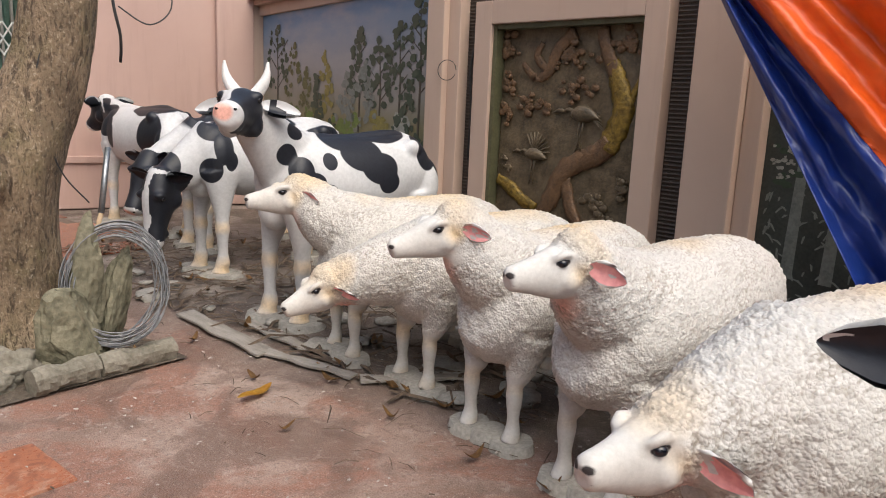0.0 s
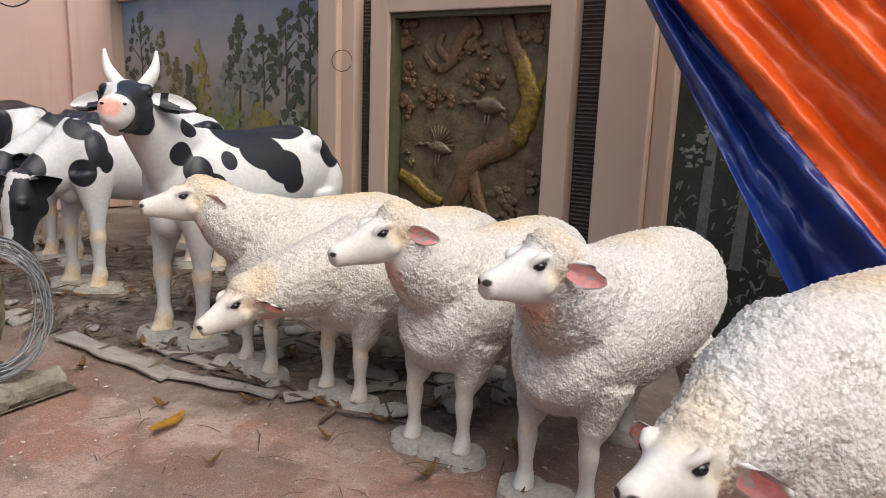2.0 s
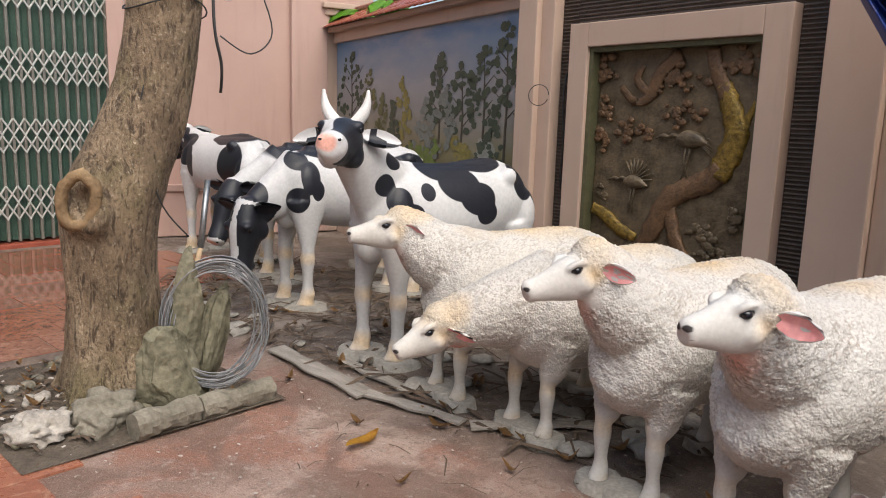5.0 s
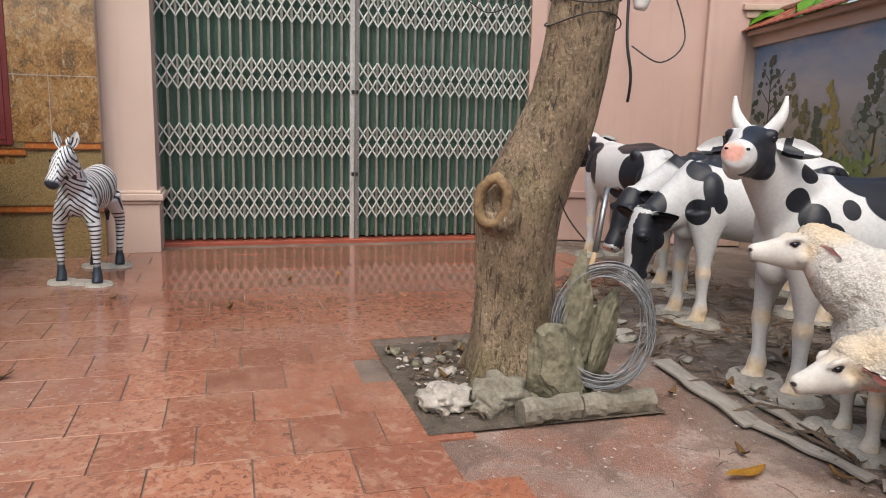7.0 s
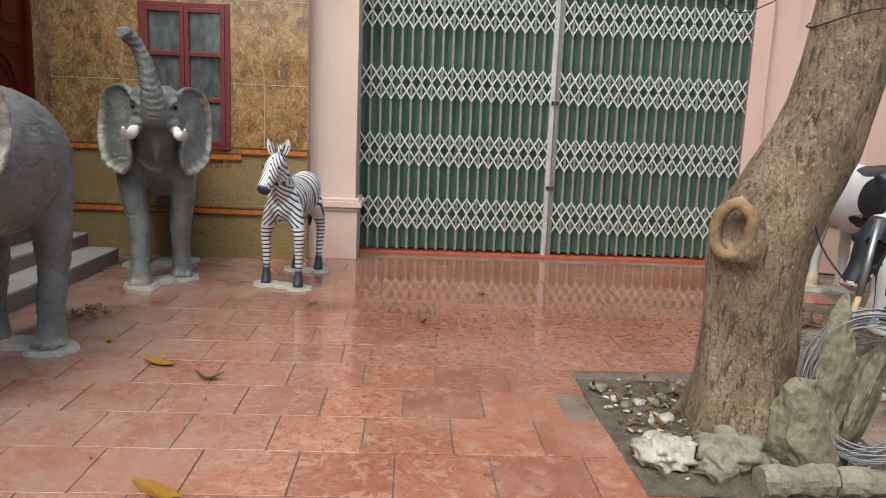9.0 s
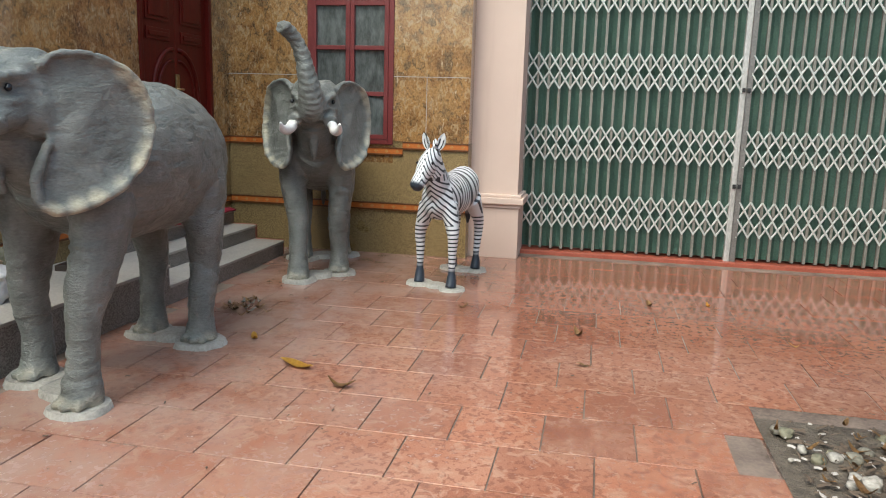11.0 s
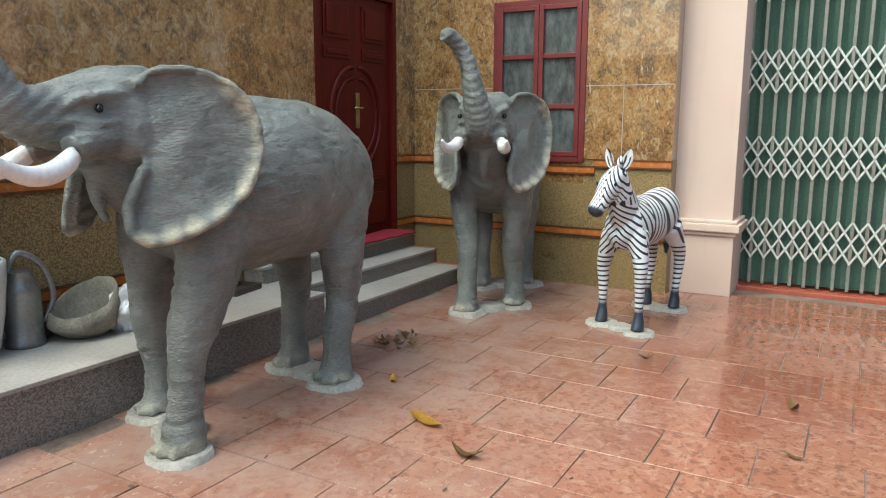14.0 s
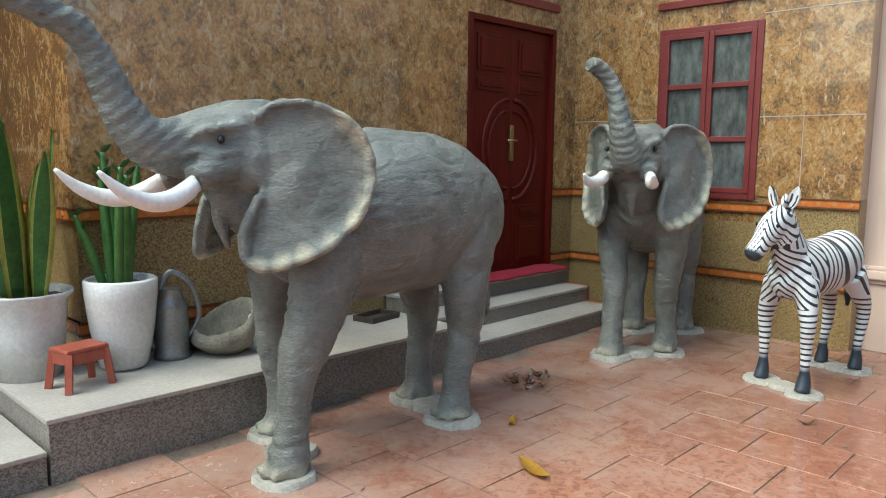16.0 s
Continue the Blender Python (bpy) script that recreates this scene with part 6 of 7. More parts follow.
    # wires tied round the trunk
    for z, dy in ((2.02, 0.305), (2.06, 0.31), (1.92, 0.29)):
        bm = bmesh.new()
        pts = [((0.07 + 0.195 * math.cos(a), dy + 0.195 * math.sin(a), z + 0.03 * math.sin(a * 2 + z * 40)), 0.004, 0.004) for a in [2 * math.pi * k / 24 for k in range(25)]]
        tube(bm, pts, 6, (0, 0, 1), cap=False)
        part("wire_tie", bm, "black", t, "dark wire tied round the trunk")
    return t


tree()


def cable(name, pts, r, mat, label):
    bm = bmesh.new()
    tube(bm, smooth_pts([(p, r, r) for p in pts], 6), 7, (0.3, 0.2, 0.9))
    return solo(name, bm, mat, label, "cable", smooth=True, group="loose cables")


cable("cable", [(-3.95, 2.0, 2.6), (-3.92, 1.98, 2.2), (-3.86, 1.95, 1.85), (-3.85, 1.98, 1.65), (-3.9, 2.0, 1.52)], 0.008, "black", "black cable hanging down the tree")
cable("cable", [(-3.9, 2.0, 2.3), (-3.85, 2.15, 2.15), (-3.8, 2.25, 1.85), (-3.8, 2.12, 1.72), (-3.86, 1.98, 1.8)], 0.004, "black", "thin wire loop by the tree")
cable("cable", [(-3.8, 2.6, 2.75), (-3.86, 2.25, 2.3), (-3.93, 1.95, 2.15)], 0.004, "black", "thin wire running up from the tree")
cable("cable", [(-4.0, 1.58, 2.1), (-4.05, 1.3, 1.95), (-4.0, 1.15, 1.98), (-3.98, 1.0, 2.05)], 0.003, "black", "thin wire loop by the tree")
cable("cable", [(-3.88, 1.70, 1.85), (-3.86, 1.55, 1.4), (-3.84, 1.62, 1.0), (-3.80, 1.75, 0.8)], 0.004, "black", "thin wire down the trunk")
bm = bmesh.new()
tube(bm, smooth_pts([((-3.84, 2.0, 1.98), 0.03, 0.03), ((-3.84, 2.01, 2.04), 0.045, 0.045), ((-3.84, 2.01, 2.12), 0.04, 0.04), ((-3.84, 2.0, 2.3), 0.045, 0.045), ((-3.84, 2.0, 2.36), 0.02, 0.02)], 3), 14)
solo("hanging_bulb", bm, "ivory", "white lamp bulb hanging on a wire by the tree", "bulb", smooth=True)

def bay_point(x, y, z):
    return tuple(mr @ Vector((x, y, z)))


cable("cable", [bay_point(-0.87, 0.02, 1.78), bay_point(-0.875, 0.0, 1.6), bay_point(-0.86, 0.01, 1.3), bay_point(-0.87, 0.01, 1.0), bay_point(-0.86, 0.02, 0.93)], 0.009, "black", "black cable hanging on the ribbed panel")
cable("cable", [bay_point(-0.90 - 0.10 * (1 - math.cos(a)), -0.13, 1.62 + 0.075 * math.sin(a)) for a in [2 * math.pi * k / 14 for k in range(14)]], 0.003, "black", "thin wire loop on the wall pier")
bm = bmesh.new()
tube(bm, smooth_pts([((-8.30, -0.98, 2.72), 0.03, 0.03), ((-8.26, -0.98, 2.72), 0.035, 0.035), ((-8.22, -0.98, 2.76), 0.045, 0.045), ((-8.20, -0.98, 2.84), 0.05, 0.05), ((-8.20, -0.98, 2.90), 0.03, 0.03)], 4), 16)
solo("wall_lamp", bm, "black", "small black lamp on the pink pilaster", "lamp", smooth=True)

# pit with soil, rocks and logs
bm = bmesh.new()
bmesh.ops.create_grid(bm, x_segments=40, y_segments=34, size=0.5)
for v in bm.verts:
    x, y = -4.05 + v.co.x * 1.35, 1.42 + v.co.y * 1.22
    e = min(1, 8 * (0.5 - max(abs(v.co.x), abs(v.co.y))))
    v.co = Vector((x, y, 0.004 + e * (0.012 + 0.022 * noise.noise(Vector((x * 7, y * 7, 0))) + 0.03 * max(0, noise.noise(Vector((x * 2, y * 2, 5)))))))
solo("tree_pit_soil", bm, "soil", "dark bare soil in the square tree pit", "soil", smooth=True, kind="structure")


def rock(name, c, r, amp, seed, mat, label, m=None, freq=1.6, sub=4):
    bm = bmesh.new()
    lumps(bm, (0, 0, 0), r, amp, freq, seed, sub, m)
    ob = solo(name, bm, mat, label, "rock", pose(*c), True)
    return ob


def crag(c, r, seed, tilt, label):
    """A split, sharp-edged rock: a sphere cut by many slanting planes."""
    a = random.Random(seed)
    bm = bmesh.new()
    bmesh.ops.create_icosphere(bm, subdivisions=4, radius=1.0)
    for _ in range(16):
        n = Vector((a.uniform(-1, 1), a.uniform(-1, 1), a.uniform(-0.6, 0.6))).normalized()
        cut = a.uniform(0.58, 0.86)
        for v in bm.verts:
            over = v.co.dot(n) - cut
            if over > 0:
                v.co -= n * over * 0.96
    o = Vector((seed, seed * 0.7, 0))
    for v in bm.verts:
        p = v.co.copy()
        groove = 0.10 * max(0.0, 1 - abs(noise.noise(Vector((p.x * 3.5, p.y * 3.5, p.z * 0.9)) + o)) / 0.12)
        v.co = p * (1 - groove + 0.06 * noise.noise(p * 4 + o) + 0.03 * noise.noise(p * 11 + o))
        v.co = tilt @ Vector((v.co.x * r[0], v.co.y * r[1], v.co.z * r[2]))
    solo("scholar_rock", bm, "rock", label, "rock", pose(*c), False)


crag((-3.55, 1.50, 0.19), (0.13, 0.19, 0.26), 3, Matrix.Rotation(0.30, 3, "X"), "mossy green rock leaning on the tree")
crag((-3.68, 1.66, 0.36), (0.10, 0.11, 0.42), 8, Matrix.Rotation(-0.10, 3, "X"), "tall jagged mossy rock under the wire coil")
crag((-3.70, 1.80, 0.27), (0.09, 0.10, 0.33), 12, Matrix.Rotation(-0.25, 3, "X"), "dark mossy rock by the tree")
rock("stone", (-3.64, 1.25, 0.06), (0.12, 0.15, 0.10), 0.5, 5, "log", "grey pitted stone in the tree pit", None, 2.6)
rock("stone", (-3.68, 0.99, 0.045), (0.12, 0.13, 0.065), 0.6, 21, "pale_rock", "white crusted stone in the tree pit", None, 3.0)
rock("stone", (-3.55, 1.17, 0.05), (0.075, 0.09, 0.07), 0.5, 9, "log", "small round stone in the tree pit", None, 1.4)
rock("stone", (-3.58, 1.43, 0.07), (0.07, 0.07, 0.09), 0.5, 33, "rock", "small grey stone in the tree pit", None, 1.4)
rnd = random.Random(4)
for i in range(34):
    x, y = -4.05 + rnd.uniform(-0.6, 0.62), 1.42 + rnd.uniform(-0.56, 0.2)
    s = rnd.uniform(0.012, 0.04)
    rock("pebble", (x, y, 0.02 + s * 0.4), (s * 1.3, s, s * 0.7), 0.5, i + 40, rnd.choice(("pale_rock", "log", "rock")), "small pebble on the soil of the tree pit", None, 1.4, 2)


def log(a, b, r, label):
    bm = bmesh.new()
    a, b = Vector(a), Vector(b)
    tube(bm, smooth_pts([(tuple(a.lerp(b, t)), r * (1 + 0.1 * math.sin(t * 9)), r * 0.9) for t in (0, 0.25, 0.5, 0.75, 1)], 4), 16, (0, 0, 1), wob=0.18)
    solo("concrete_log", bm, "log", label, "log", smooth=False)


log((-3.40, 1.26, 0.06), (-3.43, 1.57, 0.06), 0.062, "short grey log edging the tree pit")
log((-3.42, 1.58, 0.055), (-3.44, 1.98, 0.05), 0.058, "grey log edging the tree pit")

# coil of wire
coil = thing("wire_coil", pose(-3.53, 1.735, 0.42, 74, 6, 62), "loose coil of galvanised wire hung on the rocks", "wire")
rnd = random.Random(9)
for i in range(18):
    bm = bmesh.new()
    q, w = rnd.uniform(0.80, 1.08), rnd.uniform(-0.03, 0.03)
    ph = rnd.uniform(0, 6)
    pts = [((0.235 * q * math.cos(a) + 0.012 * math.sin(3 * a + ph), 0.30 * q * math.sin(a) + 0.01 * math.cos(2 * a + ph), w + 0.018 * math.sin(2 * a + ph)), 0.0035, 0.0035) for a in [2 * math.pi * k / 40 for k in range(41)]]
    tube(bm, pts, 6, (0, 0, 1), cap=False)
    part("strand", bm, "wire", coil, smooth=True)
# stick leaning on the tree
bm = bmesh.new()
tube(bm, [((-3.62, 1.50, 0.05), 0.014, 0.014), ((-3.74, 1.78, 0.75), 0.013, 0.013)], 8, mat=0)
tube(bm, [((-3.74, 1.78, 0.75), 0.016, 0.016), ((-3.80, 1.86, 1.08), 0.016, 0.016)], 8, mat=1)
solo("broom_stick", bm, ["stick", "zinc"], "bare wooden stick with a grey sleeve leaning on the tree", "stick", smooth=True)

# boards and debris under the cattle
def board(a, b, w, z, label):
    a, b = Vector(a), Vector(b)
    m, L = along(a, b)
    bm = bmesh.new()
    bmesh.ops.create_grid(bm, x_segments=14, y_segments=2, size=0.5)
    for v in bm.verts:
        v.co = Vector(((v.co.x + 0.5) * L, v.co.y * w * (1 + 0.3 * noise.noise(Vector((v.co.x * 5, v.co.y, 2)))), z + 0.012 * noise.noise(Vector((v.co.x * 4, v.co.y * 3, 0)))))
    bmesh.ops.solidify(bm, geom=bm.faces[:], thickness=0.012)
    solo("board", bm, "timber", label, "board", m, group="loose boards")


board((-4.08, 2.44, 0), (-3.12, 2.34, 0), 0.12, 0.02, "split grey board lying on the ground by the cow")
board((-3.15, 2.36, 0), (-2.55, 2.45, 0), 0.07, 0.02, "curled grey strip lying on the ground")
board((-2.5, 2.45, 0), (-2.1, 2.9, 0), 0.08, 0.02, "broken grey board by the feet of the sheep")
board((-3.7, 2.62, 0), (-3.0, 2.55, 0), 0.08, 0.015, "broken grey board under the cow")
M["bark_chip"] = simple("dark_bark_chip", (0.035, 0.024, 0.016), (0.15, 0.105, 0.07), 9.0, 0.85, world=True)
M["pale_chip"] = simple("pale_grit", (0.26, 0.23, 0.20), (0.50, 0.46, 0.42), 9.0, 0.85, world=True)


def litter(name, count, xs, ys, lengths, widths, mat, label, seed, z=0.004):
    """Loose curled strips and chips, each a bent sliver lying on the ground."""
    a = random.Random(seed)
    verts, faces = [], []
    for _ in range(count):
        c = Vector((a.uniform(*xs), a.uniform(*ys), z))
        an, ln, w = a.uniform(0, 6.3), a.uniform(*lengths), a.uniform(*widths)
        u, v = Vector((math.cos(an), math.sin(an), 0)), Vector((-math.sin(an), math.cos(an), 0))
        lift = a.uniform(0.0, 0.14) * ln
        b = len(verts)
        for t in (-0.5, 0.0, 0.5):
            q = w * (1.0 if t == 0 else a.uniform(0.3, 0.9))
            p = c + u * (ln * t) + v * (a.uniform(-0.06, 0.06) * ln) + Vector((0, 0, lift * (1 - 2 * abs(t)) + 0.002))
            verts += [p - v * q, p + Vector((0, 0, w * 0.6)), p + v * q]
        for r in (0, 3):
            for k in (0, 1):
                faces.append((b + r + k, b + r + k + 1, b + r + k + 4, b + r + k + 3))
    me = bpy.data.meshes.new(name)
    me.from_pydata(verts, [], faces)
    me.materials.append(M[mat])
    tagged(new(name, me), label, "litter", "", "stuff")


litter("bark_litter", 700, (-6.6, -1.6), (2.45, 4.3), (0.06, 0.34), (0.004, 0.016), "bark_chip", "dark bark strips and twigs strewn on the grey ground", 5)
litter("twig_litter", 90, (-4.4, -0.2), (1.6, 2.7), (0.03, 0.22), (0.002, 0.004), "bark_chip", "thin dry twigs on the stained concrete", 6)
litter("pale_chips", 420, (-4.6, 0.4), (0.95, 3.0), (0.006, 0.022), (0.003, 0.007), "pale_chip", "pale grit and crumbs of cement on the concrete", 7)
litter("paving_crumbs", 160, (-7.8, -1.5), (-2.6, 2.0), (0.008, 0.035), (0.003, 0.006), "bark_chip", "dark crumbs and stalks on the paving", 8)
litter("pit_litter", 260, (-4.65, -3.45), (0.88, 1.98), (0.02, 0.11), (0.003, 0.012), "bark_chip", "dry stalks and leaf scraps on the soil of the tree pit", 9, 0.032)
litter("pit_chips", 160, (-4.65, -3.45), (0.88, 1.98), (0.01, 0.04), (0.004, 0.012), "pale_chip", "pale stone chips on the soil of the tree pit", 10, 0.032)
for i in range(30):
    a = random.Random(i + 500)
    s = a.uniform(0.03, 0.09)
    bm = bmesh.new()
    lumps(bm, (0, 0, 0), (s * 1.3, s, s * 0.4), 0.5, 2.0, i + 80, 2)
    solo("cement_lump", bm, "plaster", "grey lump of spilt cement on the ground", "rubble", pose(a.uniform(-5.4, -1.7), a.uniform(2.45, 3.3), 0.005, 0, 0, a.uniform(0, 360)), True, "cement lumps")


def fallen_leaf(x, y, ln, yaw, mat, label, curl=0.02, z=0.006):
    bm = bmesh.new()
    rows = []
    for i in range(9):
        t = i / 8
        w = 0.30 * ln * math.sin(math.pi * min(1, t * 0.96 + 0.02)) ** 0.8 * 0.5 + 0.001
        rows.append([bm.verts.new((ln * (t - 0.5), w * j, curl * (4 * (t - 0.5) ** 2) + 0.35 * w * abs(j) + 0.006 * math.sin(7 * t))) for j in (-1, -0.5, 0, 0.5, 1)])
    for r0, r1 in zip(rows, rows[1:]):
        for j in range(4):
            bm.faces.new((r0[j], r0[j + 1], r1[j + 1], r1[j]))
    bmesh.ops.solidify(bm, geom=bm.faces[:], thickness=0.0015)
    solo("fallen_leaf", bm, mat, label, "leaf", pose(x, y, z, 0, 0, yaw), True, "fallen leaves")


YL, DL = "yellow fallen leaf on the paving", "dry brown curled leaf on the ground"
for x, y, ln, yaw in ((-2.715, 1.975, 0.22, 100), (-3.325, -1.07, 0.26, 60), (-4.80, -1.555, 0.24, 70), (-3.42, 1.42, 0.16, 85), (-5.2, -2.0, 0.12, 30), (-6.9, 0.9, 0.08, 10), (-6.0, 1.3, 0.07, 80)):
    fallen_leaf(x, y, ln, yaw, "leaf_yellow", YL)
rnd = random.Random(21)
for x, y in ((-2.33, 1.85), (-1.6, 2.2), (-2.6, 2.35), (-2.75, 2.42), (-5.86, -0.05), (-5.25, 0.0), (-4.57, -1.21), (-6.8, 0.46), (-2.0, 2.5), (-1.25, 2.2), (-1.4, 2.6), (-3.6, 2.2), (-2.1, 2.25), (-4.45, 1.0), (-4.3, 1.15), (-4.5, 1.25), (-4.2, 0.98), (-3.9, 1.05), (-6.3, -0.9), (-2.9, 2.1)):
    fallen_leaf(x, y, rnd.uniform(0.07, 0.16), rnd.uniform(0, 360), "leaf_dry", DL, rnd.uniform(0.01, 0.05))
for i in range(60):
    fallen_leaf(rnd.uniform(-6.8, -1.0), rnd.uniform(2.5, 4.1), rnd.uniform(0.07, 0.17), rnd.uniform(0, 360), "leaf_dry", DL, rnd.uniform(0.01, 0.05))
for i in range(26):
    x, y = -5.83 + rnd.gauss(0, 0.13), -2.38 + rnd.gauss(0, 0.07)
    fallen_leaf(x, y, rnd.uniform(0.05, 0.10), rnd.uniform(0, 360), "leaf_dry" if i % 4 else "plaster", "dry leaf in a swept heap on the paving", 0.02, rnd.uniform(0.005, 0.03))

for i in range(34):
    fallen_leaf(-4.05 + rnd.uniform(-0.62, 0.55), 1.42 + rnd.uniform(-0.56, 0.55), rnd.uniform(0.05, 0.12), rnd.uniform(0, 360), "leaf_dry", "dry brown leaf on the soil of the tree pit", rnd.uniform(0.01, 0.04), 0.045)

# ---- porch things ----
PZ = 0.288


def lathe(bm, prof, seg=32, mat=0, wave=0.0, n=0, zw=0.0):
    rings = []
    for r, z in prof:
        rings.append([bm.verts.new((r * (1 + (wave * math.cos(n * 2 * math.pi * k / seg) if z > zw else 0)) * math.cos(2 * math.pi * k / seg), r * (1 + (wave * math.cos(n * 2 * math.pi * k / seg) if z > zw else 0)) * math.sin(2 * math.pi * k / seg), z)) for k in range(seg)])
    for r0, r1 in zip(rings, rings[1:]):
        for k in range(seg):
            f = bm.faces.new((r0[k], r0[(k + 1) % seg], r1[(k + 1) % seg], r1[k]))
            f.smooth, f.material_index = True, mat
    bm.faces.new(rings[0][::-1]).material_index = mat
    bm.faces.new(rings[-1]).material_index = mat


def soil_disc(parent, r, z):
    bm = bmesh.new()
    bmesh.ops.create_circle(bm, cap_ends=True, segments=24, radius=r)
    bmesh.ops.subdivide_edges(bm, edges=bm.edges[:], cuts=2)
    for v in bm.verts:
        v.co.z = z + 0.012 * noise.noise(v.co * 30)
    part("potting_soil", bm, "soil", parent, "dry potting soil")


pot = thing("flower_pot", pose(-3.785, -3.465, PZ) @ Matrix.Scale(1.05, 4), "tall white glazed pot with an upright succulent", "plant pot")
bm = bmesh.new()
lathe(bm, [(0.095, 0), (0.115, 0.02), (0.150, 0.20), (0.168, 0.36), (0.172, 0.44), (0.160, 0.45), (0.152, 0.44), (0.148, 0.40)])
part("pot", bm, "pot", pot)
soil_disc(pot, 0.15, 0.41)
rnd = random.Random(31)
for i in range(9):
    bm = bmesh.new()
    x, y, h = rnd.uniform(-0.06, 0.06), rnd.uniform(-0.06, 0.06), rnd.uniform(0.35, 0.72)
    tip = (x * 2.0 + rnd.uniform(-0.05, 0.05), y * 2.0 + rnd.uniform(-0.06, 0.06), 0.4 + h)
    pts = smooth_pts([((x, y, 0.40), 0.022, 0.02), (((x + tip[0]) / 2, (y + tip[1]) / 2, 0.4 + h * 0.55), 0.024, 0.022), (tip, 0.012, 0.012)], 6)
    tube(bm, pts, 5, (1, 0, 0))
    for q, (p, a, b) in enumerate(pts[3:]):
        an = q * 2.4
        s = 0.045 if q > 5 else 0.02
        leaf_shape(bm, p, Vector(p) + Vector((s * math.cos(an), s * math.sin(an), s * 0.9)), s * 0.28, (-math.sin(an), math.cos(an), 0.4), 0, 0, thick=0.002)
    part("stem", bm, "plant", pot, "green ridged stem", True)

pot2 = thing("flower_pot", pose(-3.385, -3.64, PZ) @ Matrix.Scale(1.08, 4), "white plastic pot with a scalloped rim and snake plant", "plant pot")
bm = bmesh.new()
lathe(bm, [(0.135, 0), (0.14, 0.06), (0.150, 0.062), (0.165, 0.22), (0.178, 0.36), (0.200, 0.385), (0.203, 0.40), (0.185, 0.395), (0.172, 0.36)], 48, 0, 0.02, 12, 0.37)
part("pot", bm, "pot", pot2)
soil_disc(pot2, 0.172, 0.365)
for i in range(8):
    an, q = i * 2.4, 0.03 + 0.011 * i
    h = rnd.uniform(0.45, 0.86)
    x, y = q * math.cos(an), q * math.sin(an)
    yaw = rnd.uniform(0, 3.1)
    bm = bmesh.new()
    rows = []
    for k in range(12):
        t = k / 11
        w = 0.068 * (0.55 + 0.9 * t - 1.4 * t * t * t) + 0.002
        c = Vector((x * (1 + 1.2 * t), y * (1 + 1.2 * t), 0.36 + h * t))
        s = Vector((math.cos(yaw + 0.6 * t), math.sin(yaw + 0.6 * t), 0))
        nn = Vector((-s.y, s.x, 0))
        rows.append([bm.verts.new(c + s * (w * j) + nn * (0.012 * j * j)) for j in (-1, -0.62, 0, 0.62, 1)])
    for r0, r1 in zip(rows, rows[1:]):
        for j in range(4):
            f = bm.faces.new((r0[j], r0[j + 1], r1[j + 1], r1[j]))
            f.material_index = 1 if j in (0, 3) else 0
    bmesh.ops.solidify(bm, geom=bm.faces[:], thickness=0.004)
    part("leaf", bm, ["plant", "plant_edge"], pot2, "green sword leaf edged yellow", True)

stool = thing("stool", pose(-3.505, -3.29, PZ, 0, 0, 12) @ Matrix.Scale(1.06, 4), "low red-brown plastic stool on the porch platform", "stool")
bm = boxes(((-0.10, -0.075, 0.165), (0.10, 0.075, 0.19)), bevel=0.012)
part("seat", bm, "plastic_red", stool, smooth=False)
for sx in (-1, 1):
    for sy in (-1, 1):
        bm = bmesh.new()
        tube(bm, [((sx * 0.105, sy * 0.08, 0.0), 0.022, 0.020), ((sx * 0.085, sy * 0.062, 0.17), 0.024, 0.02)], 4)
        part("leg", bm, "plastic_red", stool)
for sy in (-1, 1):
    bm = boxes(((-0.075, sy * 0.07 - 0.006, 0.12), (0.075, sy * 0.07 + 0.006, 0.168)))
    part("apron", bm, "plastic_red", stool)
for sx in (-1, 1):
    bm = boxes(((sx * 0.09 - 0.006, -0.055, 0.12), (sx * 0.09 + 0.006, 0.055, 0.168)))
    part("apron", bm, "plastic_red", stool)

can = thing("watering_can", pose(-4.05, -3.47, PZ, 0, 0, -20) @ Matrix.Scale(1.05, 4), "old zinc watering can standing on the platform", "watering can")
bm = bmesh.new()
lathe(bm, [(0.09, 0), (0.093, 0.02), (0.088, 0.03), (0.085, 0.26), (0.090, 0.27), (0.07, 0.30), (0.055, 0.36), (0.06, 0.365), (0.05, 0.36)])
part("body", bm, "zinc", can)
bm = bmesh.new()
tube(bm, smooth_pts([((0.08, 0, 0.05), 0.022, 0.022), ((0.15, 0, 0.18), 0.018, 0.018), ((0.19, 0, 0.33), 0.014, 0.014), ((0.23, 0, 0.40), 0.014, 0.014)], 4), 10)
sp = part("spout", bm, "zinc", can, smooth=True)
bm = bmesh.new()
tube(bm, [((0.222, 0, 0.385), 0.015, 0.015), ((0.262, 0, 0.425), 0.055, 0.055), ((0.268, 0, 0.43), 0.056, 0.056)], 16)
part("rose", bm, "zinc", sp)
bm = bmesh.new()
tube(bm, smooth_pts([((-0.085, 0, 0.10), 0.010, 0.012), ((-0.14, 0, 0.22), 0.010, 0.014), ((-0.10, 0, 0.38), 0.010, 0.014), ((0.0, 0, 0.45), 0.010, 0.016), ((0.05, 0, 0.36), 0.010, 0.012)], 5), 8)
part("handle", bm, "zinc", can, smooth=True)

